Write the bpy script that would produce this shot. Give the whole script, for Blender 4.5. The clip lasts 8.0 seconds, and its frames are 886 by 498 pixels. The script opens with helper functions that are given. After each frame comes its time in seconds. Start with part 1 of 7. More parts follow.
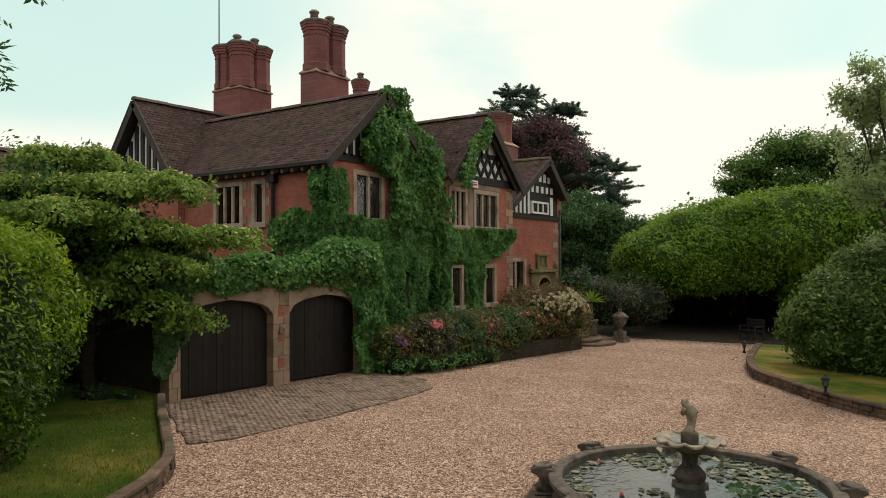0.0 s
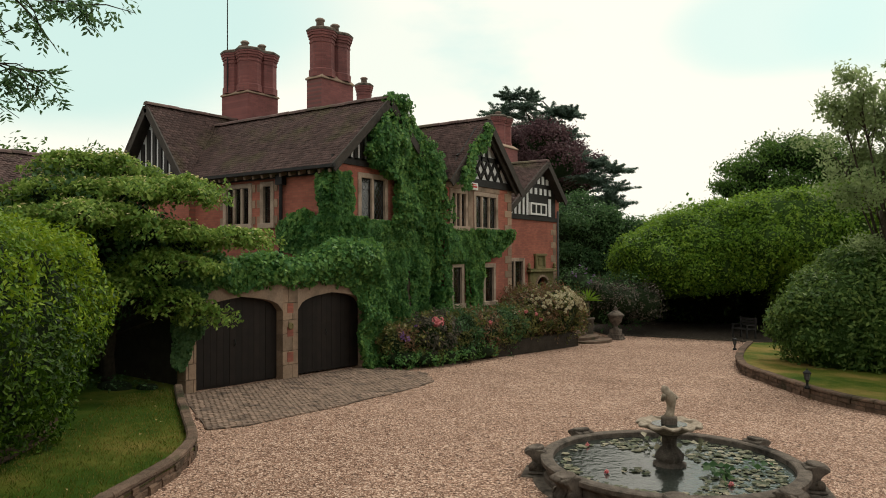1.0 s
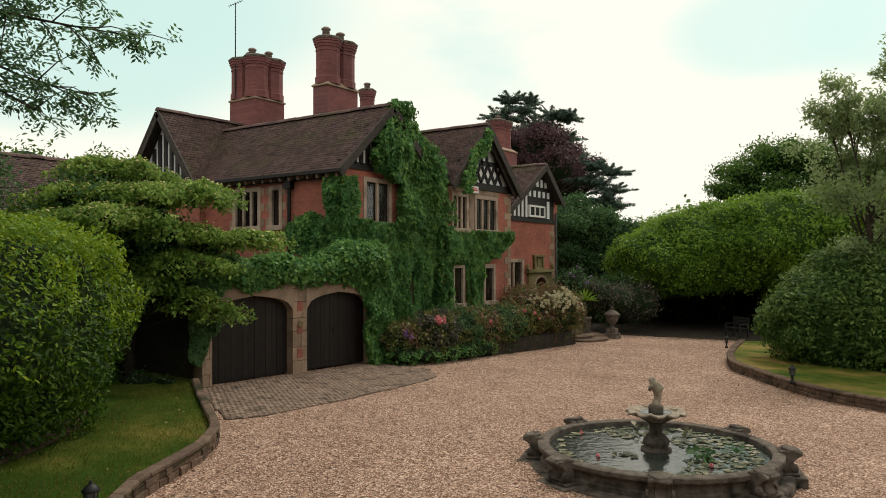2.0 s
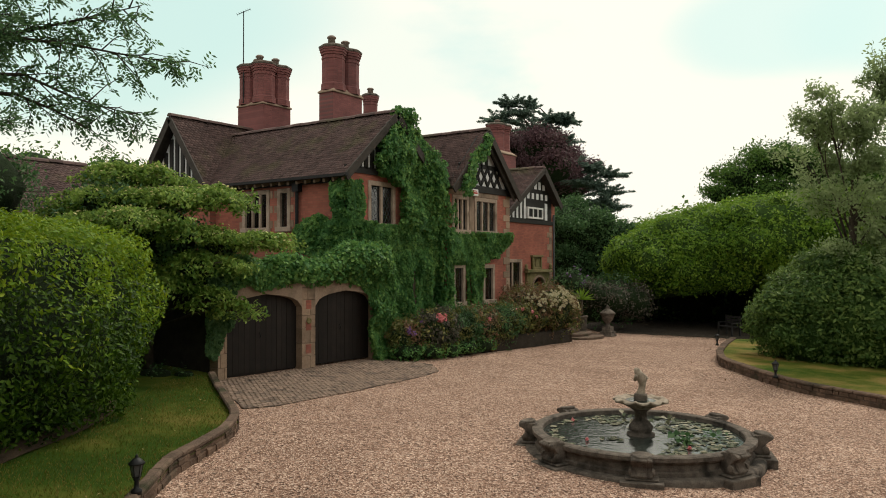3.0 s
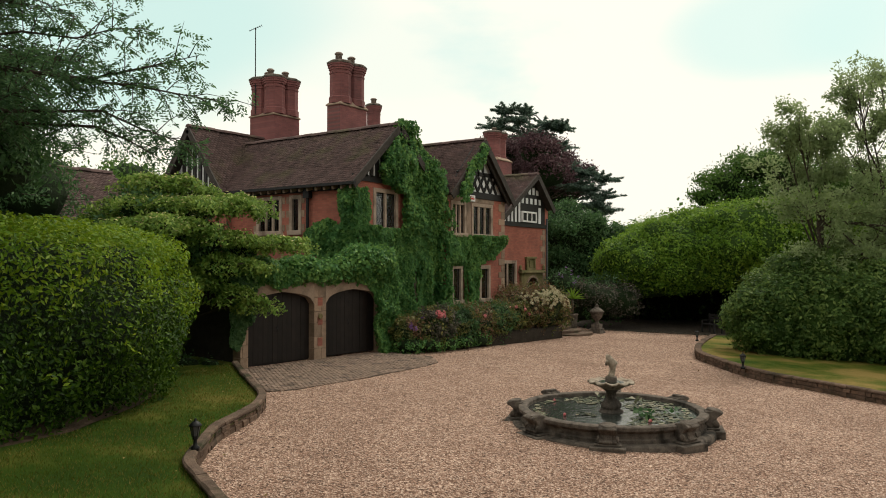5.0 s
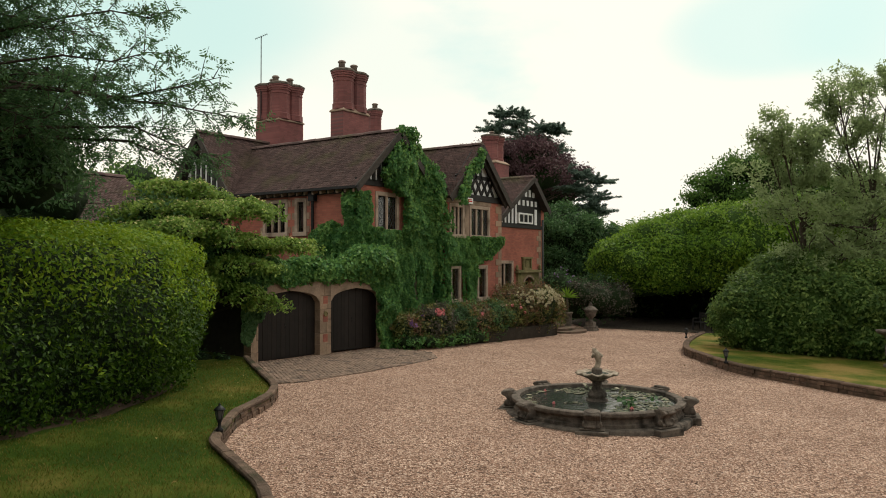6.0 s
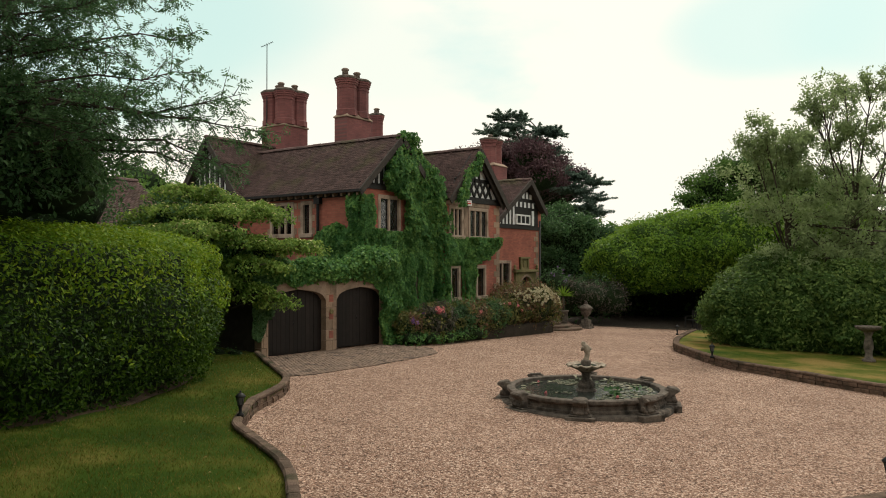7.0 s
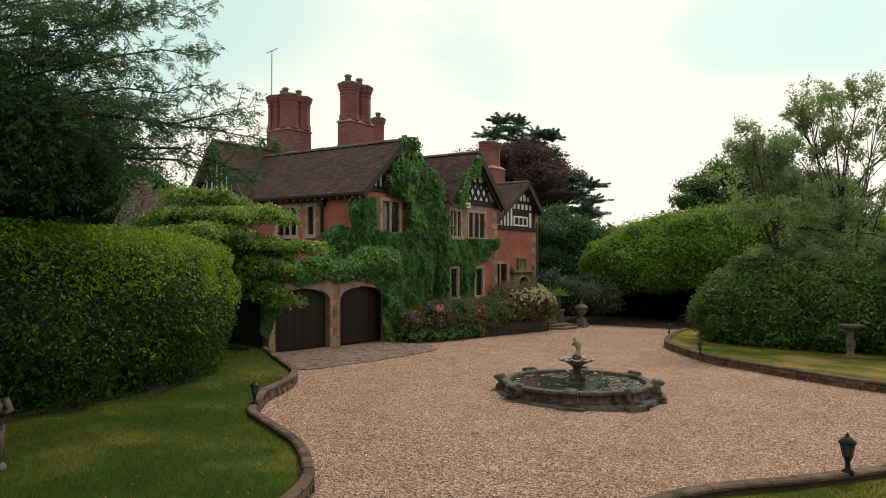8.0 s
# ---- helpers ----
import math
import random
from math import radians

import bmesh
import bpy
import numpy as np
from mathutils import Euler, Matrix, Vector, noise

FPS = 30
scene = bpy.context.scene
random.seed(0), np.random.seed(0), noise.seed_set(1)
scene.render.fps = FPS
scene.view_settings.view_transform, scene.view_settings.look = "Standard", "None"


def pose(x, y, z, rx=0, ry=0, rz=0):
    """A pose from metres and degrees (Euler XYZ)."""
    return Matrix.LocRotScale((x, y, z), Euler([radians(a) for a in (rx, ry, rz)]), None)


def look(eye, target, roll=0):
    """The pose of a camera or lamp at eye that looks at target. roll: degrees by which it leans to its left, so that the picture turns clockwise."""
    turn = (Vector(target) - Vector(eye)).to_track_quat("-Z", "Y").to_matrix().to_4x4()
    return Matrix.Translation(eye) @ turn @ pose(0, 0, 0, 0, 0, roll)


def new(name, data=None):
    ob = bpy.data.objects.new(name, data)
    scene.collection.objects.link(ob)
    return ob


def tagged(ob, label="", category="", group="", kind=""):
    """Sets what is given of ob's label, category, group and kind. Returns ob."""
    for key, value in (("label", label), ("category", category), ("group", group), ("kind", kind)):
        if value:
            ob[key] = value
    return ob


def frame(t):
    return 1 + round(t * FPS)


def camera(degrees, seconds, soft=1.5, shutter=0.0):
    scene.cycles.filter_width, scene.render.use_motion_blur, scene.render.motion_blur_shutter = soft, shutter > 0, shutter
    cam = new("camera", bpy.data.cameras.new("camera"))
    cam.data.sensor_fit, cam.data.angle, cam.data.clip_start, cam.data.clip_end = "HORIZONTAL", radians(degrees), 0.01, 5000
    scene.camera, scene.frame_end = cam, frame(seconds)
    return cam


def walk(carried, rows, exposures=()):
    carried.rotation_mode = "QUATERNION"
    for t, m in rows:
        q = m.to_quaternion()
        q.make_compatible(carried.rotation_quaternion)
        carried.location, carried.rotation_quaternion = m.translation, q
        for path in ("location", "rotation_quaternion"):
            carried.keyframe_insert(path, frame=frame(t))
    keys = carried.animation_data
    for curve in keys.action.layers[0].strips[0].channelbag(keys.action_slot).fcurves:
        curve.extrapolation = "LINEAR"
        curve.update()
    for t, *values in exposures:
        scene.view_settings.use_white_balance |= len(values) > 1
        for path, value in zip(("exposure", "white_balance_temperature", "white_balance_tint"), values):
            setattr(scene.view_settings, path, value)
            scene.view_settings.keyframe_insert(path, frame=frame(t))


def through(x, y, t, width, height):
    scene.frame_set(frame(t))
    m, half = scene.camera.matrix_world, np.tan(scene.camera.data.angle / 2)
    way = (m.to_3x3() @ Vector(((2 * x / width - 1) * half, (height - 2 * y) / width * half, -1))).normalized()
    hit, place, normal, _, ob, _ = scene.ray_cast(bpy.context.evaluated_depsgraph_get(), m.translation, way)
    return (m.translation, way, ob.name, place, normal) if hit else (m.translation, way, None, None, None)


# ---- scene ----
cam = camera(62.0, 8.0, soft=0.95)
PATH = [
    (0, (1.480, 0.393, 2.907), (0.342, 2.037, 2.939), -0.30),
    (0.5, (1.713, 0.044, 2.906), (0.575, 1.688, 2.937), -0.20),
    (1, (1.984, -0.348, 2.893), (0.844, 1.295, 2.925), -0.20),
    (1.5, (2.190, -0.715, 2.892), (1.051, 0.929, 2.926), -0.20),
    (3, (2.961, -1.986, 2.906), (1.823, -0.342, 2.940), -0.10),
    (3.5, (3.233, -2.384, 2.900), (2.096, -0.739, 2.935), -0.10),
    (4, (3.523, -2.821, 2.902), (2.387, -1.175, 2.937), -0.00),
    (4.5, (3.806, -3.222, 2.911), (2.670, -1.577, 2.947), -0.00),
    (6, (4.808, -4.660, 2.942), (3.674, -3.013, 2.977), -0.00),
    (6.5, (5.141, -5.131, 2.948), (4.006, -3.485, 2.982), -0.10),
    (7, (5.485, -5.641, 2.943), (4.351, -3.994, 2.978), -0.10),
    (7.5, (5.799, -6.068, 2.931), (4.665, -4.421, 2.966), -0.10),
    (8, (6.075, -6.499, 2.927), (4.942, -4.851, 2.964), -0.00),
]
walk(cam, [(t, look(eye, target, roll)) for t, eye, target, roll in PATH])

# ---------------------------------------------------------------- light
world = bpy.data.worlds.new("sky")
scene.world = world
world.use_nodes = True
wn, wl = world.node_tree.nodes, world.node_tree.links
wn.clear()
SUN_EL, SUN_AZ = radians(52), radians(6)      # azimuth from +y towards +x
sky = wn.new("ShaderNodeTexSky")
sky.sky_type = "NISHITA"
sky.sun_disc = False
sky.sun_elevation, sky.sun_rotation = SUN_EL, SUN_AZ
sky.air_density, sky.dust_density, sky.ozone_density = 1.2, 2.5, 0.6
coord = wn.new("ShaderNodeTexCoord")
stretch = wn.new("ShaderNodeMapping")
stretch.inputs["Scale"].default_value = (1.0, 1.0, 2.6)
stretch.inputs["Location"].default_value = (1.30, 0.45, 0.0)
cloud = wn.new("ShaderNodeTexNoise")
cloud.inputs["Scale"].default_value = 1.7
cloud.inputs["Detail"].default_value = 7.0
cloud.inputs["Roughness"].default_value = 0.52
cover = wn.new("ShaderNodeValToRGB")
cover.color_ramp.elements[0].position, cover.color_ramp.elements[1].position = 0.27, 0.40
blue = wn.new("ShaderNodeBackground")
blue.inputs["Strength"].default_value = 0.15
tint = wn.new("ShaderNodeMix")
tint.data_type = "RGBA"
tint.blend_type = "MIX"
tint.inputs[0].default_value = 0.85
tint.inputs[7].default_value = (4.6, 6.2, 5.5, 1)
white = wn.new("ShaderNodeBackground")
white.inputs["Color"].default_value = (1.0, 0.96, 0.84, 1)
white.inputs["Strength"].default_value = 1.08
both = wn.new("ShaderNodeMixShader")
out = wn.new("ShaderNodeOutputWorld")
wl.new(coord.outputs["Generated"], stretch.inputs["Vector"])
wl.new(stretch.outputs["Vector"], cloud.inputs["Vector"])
wl.new(cloud.outputs["Fac"], cover.inputs["Fac"])
# breaks in the cloud: direction, outer and inner width, strength
BREAKS = [((-0.87, 0.42, 0.29), 0.95, 0.985, 0.95), ((-0.77, 0.54, 0.35), 0.975, 0.996, 0.7), ((-0.17, 0.952, 0.280), 0.9905, 0.998, 0.8), ((-0.03, 0.966, 0.272), 0.9905, 0.998, 0.8), ((-0.60, 0.74, 0.26), 0.985, 0.998, 0.3)]
ragged_way = wn.new("ShaderNodeVectorMath")
ragged_way.operation = "MULTIPLY_ADD"
ragged_way.inputs[1].default_value = (0.09, 0.09, 0.09)
wl.new(cloud.outputs["Color"], ragged_way.inputs[0])
wl.new(coord.outputs["Generated"], ragged_way.inputs[2])
last = cover.outputs["Color"]
for way, outer, inner, much in BREAKS:
    dot = wn.new("ShaderNodeVectorMath")
    dot.operation = "DOT_PRODUCT"
    dot.inputs[1].default_value = Vector((way[0], way[1], way[2] * 2.4)).normalized()
    norm = wn.new("ShaderNodeVectorMath")
    norm.operation = "NORMALIZE"
    shift = wn.new("ShaderNodeVectorMath")
    shift.operation = "SUBTRACT"
    shift.inputs[1].default_value = (0.045, 0.045, 0.045)
    wl.new(ragged_way.outputs[0], shift.inputs[0])
    flat = wn.new("ShaderNodeVectorMath")
    flat.operation = "MULTIPLY"
    flat.inputs[1].default_value = (1.0, 1.0, 2.4)
    wl.new(shift.outputs[0], flat.inputs[0])
    wl.new(flat.outputs[0], norm.inputs[0])
    wl.new(norm.outputs[0], dot.inputs[0])
    reach = wn.new("ShaderNodeMapRange")
    reach.interpolation_type = "SMOOTHSTEP"
    reach.inputs["From Min"].default_value, reach.inputs["From Max"].default_value = outer, inner
    reach.inputs["To Min"].default_value, reach.inputs["To Max"].default_value = 1.0, 1.0 - much
    wl.new(dot.outputs["Value"], reach.inputs["Value"])
    less = wn.new("ShaderNodeMath")
    less.operation = "MULTIPLY"
    wl.new(last, less.inputs[0])
    wl.new(reach.outputs["Result"], less.inputs[1])
    last = less.outputs[0]
wl.new(last, both.inputs["Fac"])
wl.new(sky.outputs["Color"], tint.inputs[6])
wl.new(tint.outputs[2], blue.inputs["Color"])
wl.new(blue.outputs["Background"], both.inputs[1])
wl.new(white.outputs["Background"], both.inputs[2])
wl.new(both.outputs["Shader"], out.inputs["Surface"])

sun_data = bpy.data.lights.new("sun", "SUN")
sun_data.energy, sun_data.angle, sun_data.color = 1.65, radians(12), (1.0, 0.92, 0.78)
sun = new("sun", sun_data)
sun_way = Vector((math.sin(SUN_AZ) * math.cos(SUN_EL), math.cos(SUN_AZ) * math.cos(SUN_EL), math.sin(SUN_EL)))
sun.matrix_world = look(sun_way * 60, (0, 0, 0))
scene.view_settings.exposure = 0.0

# ---------------------------------------------------------------- materials


def material(name, rough=0.8, metal=0.0, spec=0.3):
    m = bpy.data.materials.new(name)
    m.use_nodes = True
    b = m.node_tree.nodes["Principled BSDF"]
    b.inputs["Roughness"].default_value = rough
    b.inputs["Metallic"].default_value = metal
    b.inputs["Specular IOR Level"].default_value = spec
    return m, m.node_tree.nodes, m.node_tree.links, b


def ramp(nodes, links, fac, stops):
    r = nodes.new("ShaderNodeValToRGB")
    e = r.color_ramp.elements
    while len(e) < len(stops):
        e.new(0.5)
    for k, (p, c) in enumerate(stops):
        e[k].position, e[k].color = p, (*c, 1)
    links.new(fac, r.inputs["Fac"])
    return r.outputs["Color"]


def noise_fac(nodes, links, vec, scale, detail=5, rough=0.55):
    n = nodes.new("ShaderNodeTexNoise")
    n.inputs["Scale"].default_value, n.inputs["Detail"].default_value, n.inputs["Roughness"].default_value = scale, detail, rough
    links.new(vec, n.inputs["Vector"])
    return n.outputs["Fac"]


def mix(nodes, links, fac, a, b, blend="MIX"):
    m = nodes.new("ShaderNodeMix")
    m.data_type, m.blend_type = "RGBA", blend
    for sock, v in ((m.inputs[0], fac), (m.inputs[6], a), (m.inputs[7], b)):
        if isinstance(v, (int, float)):
            sock.default_value = v
        elif isinstance(v, tuple):
            sock.default_value = (*v, 1)
        else:
            links.new(v, sock)
    return m.outputs[2]


def bump(nodes, links, height, b, strength=0.4, dist=0.02):
    n = nodes.new("ShaderNodeBump")
    n.inputs["Strength"].default_value, n.inputs["Distance"].default_value = strength, dist
    links.new(height, n.inputs["Height"])
    links.new(n.outputs["Normal"], b.inputs["Normal"])


def place(nodes):
    return nodes.new("ShaderNodeNewGeometry").outputs["Position"]


def simple(name, dark, light, scale=6.0, rough=0.8, metal=0.0, bumps=0.3, dist=0.01, spec=0.3, stain=None, per=None):
    """Two-scale mottled surface; per: 'object' or 'island' adds a change from piece to piece."""
    m, n, l, b = material(name, rough, metal, spec)
    p = place(n)
    f1, f2 = noise_fac(n, l, p, scale), noise_fac(n, l, p, scale * 7, 6, 0.65)
    c = ramp(n, l, f1, [(0.3, dark), (0.7, light)])
    c = mix(n, l, 0.35, c, ramp(n, l, f2, [(0.25, tuple(v * 0.55 for v in dark)), (0.75, tuple(min(1, v * 1.2) for v in light))]))
    if stain:
        c = mix(n, l, ramp(n, l, noise_fac(n, l, p, scale * 0.35, 4), [(0.52, (0, 0, 0)), (0.68, (1, 1, 1))]), c, stain)
    if per:
        r = n.new("ShaderNodeObjectInfo").outputs["Random"] if per == "object" else n.new("ShaderNodeNewGeometry").outputs["Random Per Island"]
        c = mix(n, l, 0.6, c, ramp(n, l, r, [(0.0, (0.55, 0.55, 0.55)), (1.0, (1.35, 1.3, 1.25))]), "MULTIPLY")
    l.new(c, b.inputs["Base Color"])
    bump(n, l, f2, b, bumps, dist)
    return m


def leaf_material(name, dark, mid, light, rough=0.45, through=0.3, patch=0.6, stops=(0.25, 0.6, 0.92)):
    """Leaves that differ one from the next, with patches of younger growth; some light passes through."""
    m, n, l, b = material(name, max(rough, 0.5), 0.0, 0.16)
    g = n.new("ShaderNodeNewGeometry")
    f = noise_fac(n, l, g.outputs["Position"], patch, 4)
    mixer = n.new("ShaderNodeMath")
    mixer.operation = "MULTIPLY_ADD"
    mixer.inputs[1].default_value, mixer.inputs[2].default_value = 0.55, -0.03
    l.new(g.outputs["Random Per Island"], mixer.inputs[0])
    add = n.new("ShaderNodeMath")
    add.operation = "MULTIPLY_ADD"
    add.inputs[1].default_value = 0.75
    l.new(f, add.inputs[0])
    l.new(mixer.outputs[0], add.inputs[2])
    c = ramp(n, l, add.outputs[0], [(stops[0], dark), (stops[1], mid), (stops[2], light)])
    l.new(c, b.inputs["Base Color"])
    tr = n.new("ShaderNodeBsdfTranslucent")
    l.new(mix(n, l, 0.5, c, tuple(v * 1.1 for v in light)), tr.inputs["Color"])
    ms = n.new("ShaderNodeMixShader")
    ms.inputs[0].default_value = through
    l.new(b.outputs[0], ms.inputs[1])
    l.new(tr.outputs[0], ms.inputs[2])
    l.new(ms.outputs[0], n["Material Output"].inputs["Surface"])
    return m


def brick_material(name, swap=False, soot=1.0):
    m, n, l, b = material(name, 0.85)
    p = place(n)
    sep, comb = n.new("ShaderNodeSeparateXYZ"), n.new("ShaderNodeCombineXYZ")
    l.new(p, sep.inputs[0])
    l.new(sep.outputs["X" if swap else "Y"], comb.inputs[0])
    l.new(sep.outputs["Z"], comb.inputs[1])
    t = n.new("ShaderNodeTexBrick")
    t.inputs["Scale"].default_value = 1.0
    t.inputs["Brick Width"].default_value, t.inputs["Row Height"].default_value = 0.225, 0.075
    t.inputs["Mortar Size"].default_value = 0.006
    t.inputs["Mortar Smooth"].default_value = 0.3
    t.inputs["Color1"].default_value = (0.40, 0.142, 0.102, 1)
    t.inputs["Color2"].default_value = (0.29, 0.102, 0.078, 1)
    t.inputs["Mortar"].default_value = (0.27, 0.13, 0.095, 1)
    t.inputs["Bias"].default_value = -0.2
    l.new(comb.outputs[0], t.inputs["Vector"])
    f = noise_fac(n, l, p, 1.1, 5)
    c = mix(n, l, 0.55, t.outputs["Color"], ramp(n, l, f, [(0.3, (0.55, 0.5, 0.5)), (0.7, (1.25, 1.15, 1.1))]), "MULTIPLY")
    c = mix(n, l, ramp(n, l, noise_fac(n, l, p, 0.5, 6), [(0.55, (0, 0, 0)), (0.75, (0.6, 0.6, 0.6))]), c, (0.16, 0.075, 0.06))
    if soot < 1:
        c = mix(n, l, 1.0, c, (soot * 0.95, soot * 1.04, soot * 1.4), "MULTIPLY")
    l.new(c, b.inputs["Base Color"])
    inv = n.new("ShaderNodeMath")
    inv.operation = "MULTIPLY_ADD"
    inv.inputs[1].default_value = -1.0
    l.new(t.outputs["Fac"], inv.inputs[0])
    l.new(noise_fac(n, l, p, 40, 3), inv.inputs[2])
    bump(n, l, inv.outputs[0], b, 0.5, 0.008)
    return m


def gravel_material():
    m, n, l, b = material("gravel", 0.9, 0.0, 0.25)
    p = place(n)
    v = n.new("ShaderNodeTexVoronoi")
    v.inputs["Scale"].default_value = 42.0
    l.new(p, v.inputs["Vector"])
    v2 = n.new("ShaderNodeTexVoronoi")
    v2.inputs["Scale"].default_value = 20.0
    l.new(p, v2.inputs["Vector"])
    grey = n.new("ShaderNodeSeparateColor")
    l.new(v.outputs["Color"], grey.inputs[0])
    stones = ramp(n, l, grey.outputs[0], [(0.0, (0.045, 0.023, 0.016)), (0.3, (0.222, 0.132, 0.096)), (0.7, (0.395, 0.264, 0.203)), (1.0, (0.70, 0.555, 0.465))])
    grey2 = n.new("ShaderNodeSeparateColor")
    l.new(v2.outputs["Color"], grey2.inputs[0])
    c = mix(n, l, 0.75, stones, ramp(n, l, grey2.outputs[1], [(0.0, (0.2, 0.16, 0.14)), (0.12, (0.85, 0.85, 0.85)), (1.0, (1.25, 1.25, 1.25))]), "MULTIPLY")
    c = mix(n, l, 0.8, c, ramp(n, l, noise_fac(n, l, p, 0.45, 5, 0.6), [(0.3, (0.74, 0.68, 0.64)), (0.7, (1.12, 1.1, 1.06))]), "MULTIPLY")
    c = mix(n, l, 0.35, c, ramp(n, l, noise_fac(n, l, p, 2.6, 5, 0.7), [(0.3, (0.72, 0.68, 0.64)), (0.7, (1.15, 1.15, 1.15))]), "MULTIPLY")
    l.new(c, b.inputs["Base Color"])
    bump(n, l, v.outputs["Distance"], b, 0.9, 0.02)
    return m


def lawn_material(name, dry):
    m, n, l, b = material(name, 0.9, 0.0, 0.1)
    p = place(n)
    f = noise_fac(n, l, p, 0.55, 5, 0.6)
    c = ramp(n, l, f, [(0.24 + dry * 0.5, (0.018, 0.045, 0.004)), (0.45 + dry, (0.038, 0.076, 0.006)), (0.56 + dry, (0.10, 0.115, 0.018)), (0.72 + dry, (0.25, 0.18, 0.06))])
    c = mix(n, l, 0.6, c, ramp(n, l, noise_fac(n, l, p, 45, 4, 0.7), [(0.3, (0.55, 0.6, 0.5)), (0.7, (1.3, 1.3, 1.2))]), "MULTIPLY")
    l.new(c, b.inputs["Base Color"])
    bump(n, l, noise_fac(n, l, p, 90, 4, 0.7), b, 0.8, 0.03)
    return m


def water_material():
    m, n, l, b = material("pond_water", 0.03, 0.0, 0.6)
    b.inputs["Base Color"].default_value = (0.03, 0.036, 0.032, 1)
    b.inputs["IOR"].default_value = 1.4
    p = place(n)
    bump(n, l, noise_fac(n, l, p, 9, 3, 0.5), b, 0.4, 0.02)
    return m


def glass_material():
    m, n, l, b = material("window_glass", 0.1, 0.0, 0.5)
    b.inputs["Base Color"].default_value = (0.36, 0.39, 0.39, 1)
    b.inputs["Transmission Weight"].default_value = 1.0
    b.inputs["IOR"].default_value = 1.7
    bump(n, l, noise_fac(n, l, place(n), 6, 2), b, 0.5, 0.02)
    return m


BRICK_X = brick_material("red_brick_front")
BRICK_Y = brick_material("red_brick_side", True)
BRICK_SOOT = brick_material("sooty_chimney_brick", False, 0.62)
STONE = simple("sandstone", (0.235, 0.168, 0.125), (0.36, 0.27, 0.205), 3.5, 0.9, 0, 0.5, 0.01, 0.2, (0.15, 0.115, 0.085))
STONE_BLOCK = simple("sandstone_block", (0.255, 0.18, 0.13), (0.38, 0.28, 0.21), 3.0, 0.9, 0, 0.5, 0.01, 0.2, (0.16, 0.12, 0.09), "object")
GREEN_STONE = simple("mossy_stone", (0.12, 0.11, 0.055), (0.24, 0.2, 0.1), 4.0, 0.95, 0, 0.5, 0.01, 0.2, (0.08, 0.09, 0.03))
OLD_STONE = simple("weathered_cast_stone", (0.05, 0.042, 0.037), (0.23, 0.195, 0.165), 8.0, 0.95, 0, 1.0, 0.03, 0.2, (0.035, 0.032, 0.028))
PALE_STONE = simple("pale_cast_stone", (0.20, 0.165, 0.125), (0.50, 0.43, 0.35), 14.0, 0.9, 0, 0.8, 0.02, 0.2, (0.10, 0.08, 0.055))
KERB = simple("kerb_stone", (0.085, 0.058, 0.045), (0.20, 0.145, 0.112), 5.0, 0.95, 0, 0.9, 0.03, 0.2, (0.05, 0.05, 0.028), "object")
WALL_STONE = simple("rubble_stone", (0.075, 0.052, 0.04), (0.20, 0.135, 0.10), 6.0, 0.95, 0, 0.9, 0.03, 0.2, (0.06, 0.05, 0.035), "object")
MORTAR = simple("old_mortar", (0.06, 0.045, 0.035), (0.13, 0.1, 0.08), 8.0, 0.95)
SETT = simple("stone_sett", (0.13, 0.09, 0.07), (0.29, 0.215, 0.17), 7.0, 0.85, 0, 0.6, 0.012, 0.3, (0.1, 0.075, 0.06), "object")
SETT_ISLE = simple("stone_sett_far", (0.13, 0.09, 0.07), (0.29, 0.215, 0.17), 7.0, 0.85, 0, 0.6, 0.012, 0.3, (0.1, 0.075, 0.06), "island")
TILE = simple("clay_roof_tile", (0.07, 0.046, 0.046), (0.148, 0.098, 0.092), 2.2, 0.8, 0, 0.5, 0.01, 0.25, (0.10, 0.085, 0.055), "island")
TIMBER = simple("black_timber", (0.008, 0.008, 0.009), (0.025, 0.023, 0.022), 5.0, 0.6, 0, 0.4, 0.01)
OAK = simple("weathered_barge_board", (0.022, 0.019, 0.017), (0.06, 0.05, 0.043), 5.0, 0.75, 0, 0.4, 0.01)
PLASTER = simple("white_plaster", (0.66, 0.68, 0.70), (0.82, 0.83, 0.84), 3.0, 0.8, 0, 0.2, 0.005)
DOOR_WOOD = simple("dark_stained_boards", (0.010, 0.008, 0.008), (0.020, 0.015, 0.013), 4.0, 0.6, 0, 0.4, 0.008, 0.25, None, "object")
IRON = simple("black_iron", (0.008, 0.009, 0.010), (0.022, 0.023, 0.025), 12.0, 0.5, 0.4, 0.3, 0.004)
LEAD = simple("grey_lead", (0.06, 0.065, 0.07), (0.13, 0.14, 0.145), 8.0, 0.6, 0.3)
POT = simple("chimney_pot_clay", (0.16, 0.12, 0.11), (0.30, 0.24, 0.2), 6.0, 0.85)
WHITE_PAINT = simple("white_paint", (0.7, 0.7, 0.7), (0.85, 0.85, 0.84), 6.0, 0.5, 0, 0.1, 0.003)
RED_PAINT = simple("red_paint", (0.45, 0.02, 0.02), (0.6, 0.04, 0.04), 9.0, 0.5)
CURTAIN = simple("pale_curtain", (0.2, 0.2, 0.2), (0.42, 0.42, 0.41), 9.0, 0.9)
# dark brown that stands for unlit rooms
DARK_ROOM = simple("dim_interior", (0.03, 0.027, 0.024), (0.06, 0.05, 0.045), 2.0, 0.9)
BARK = simple("tree_bark", (0.035, 0.028, 0.022), (0.10, 0.08, 0.062), 9.0, 0.95, 0, 0.9, 0.03)
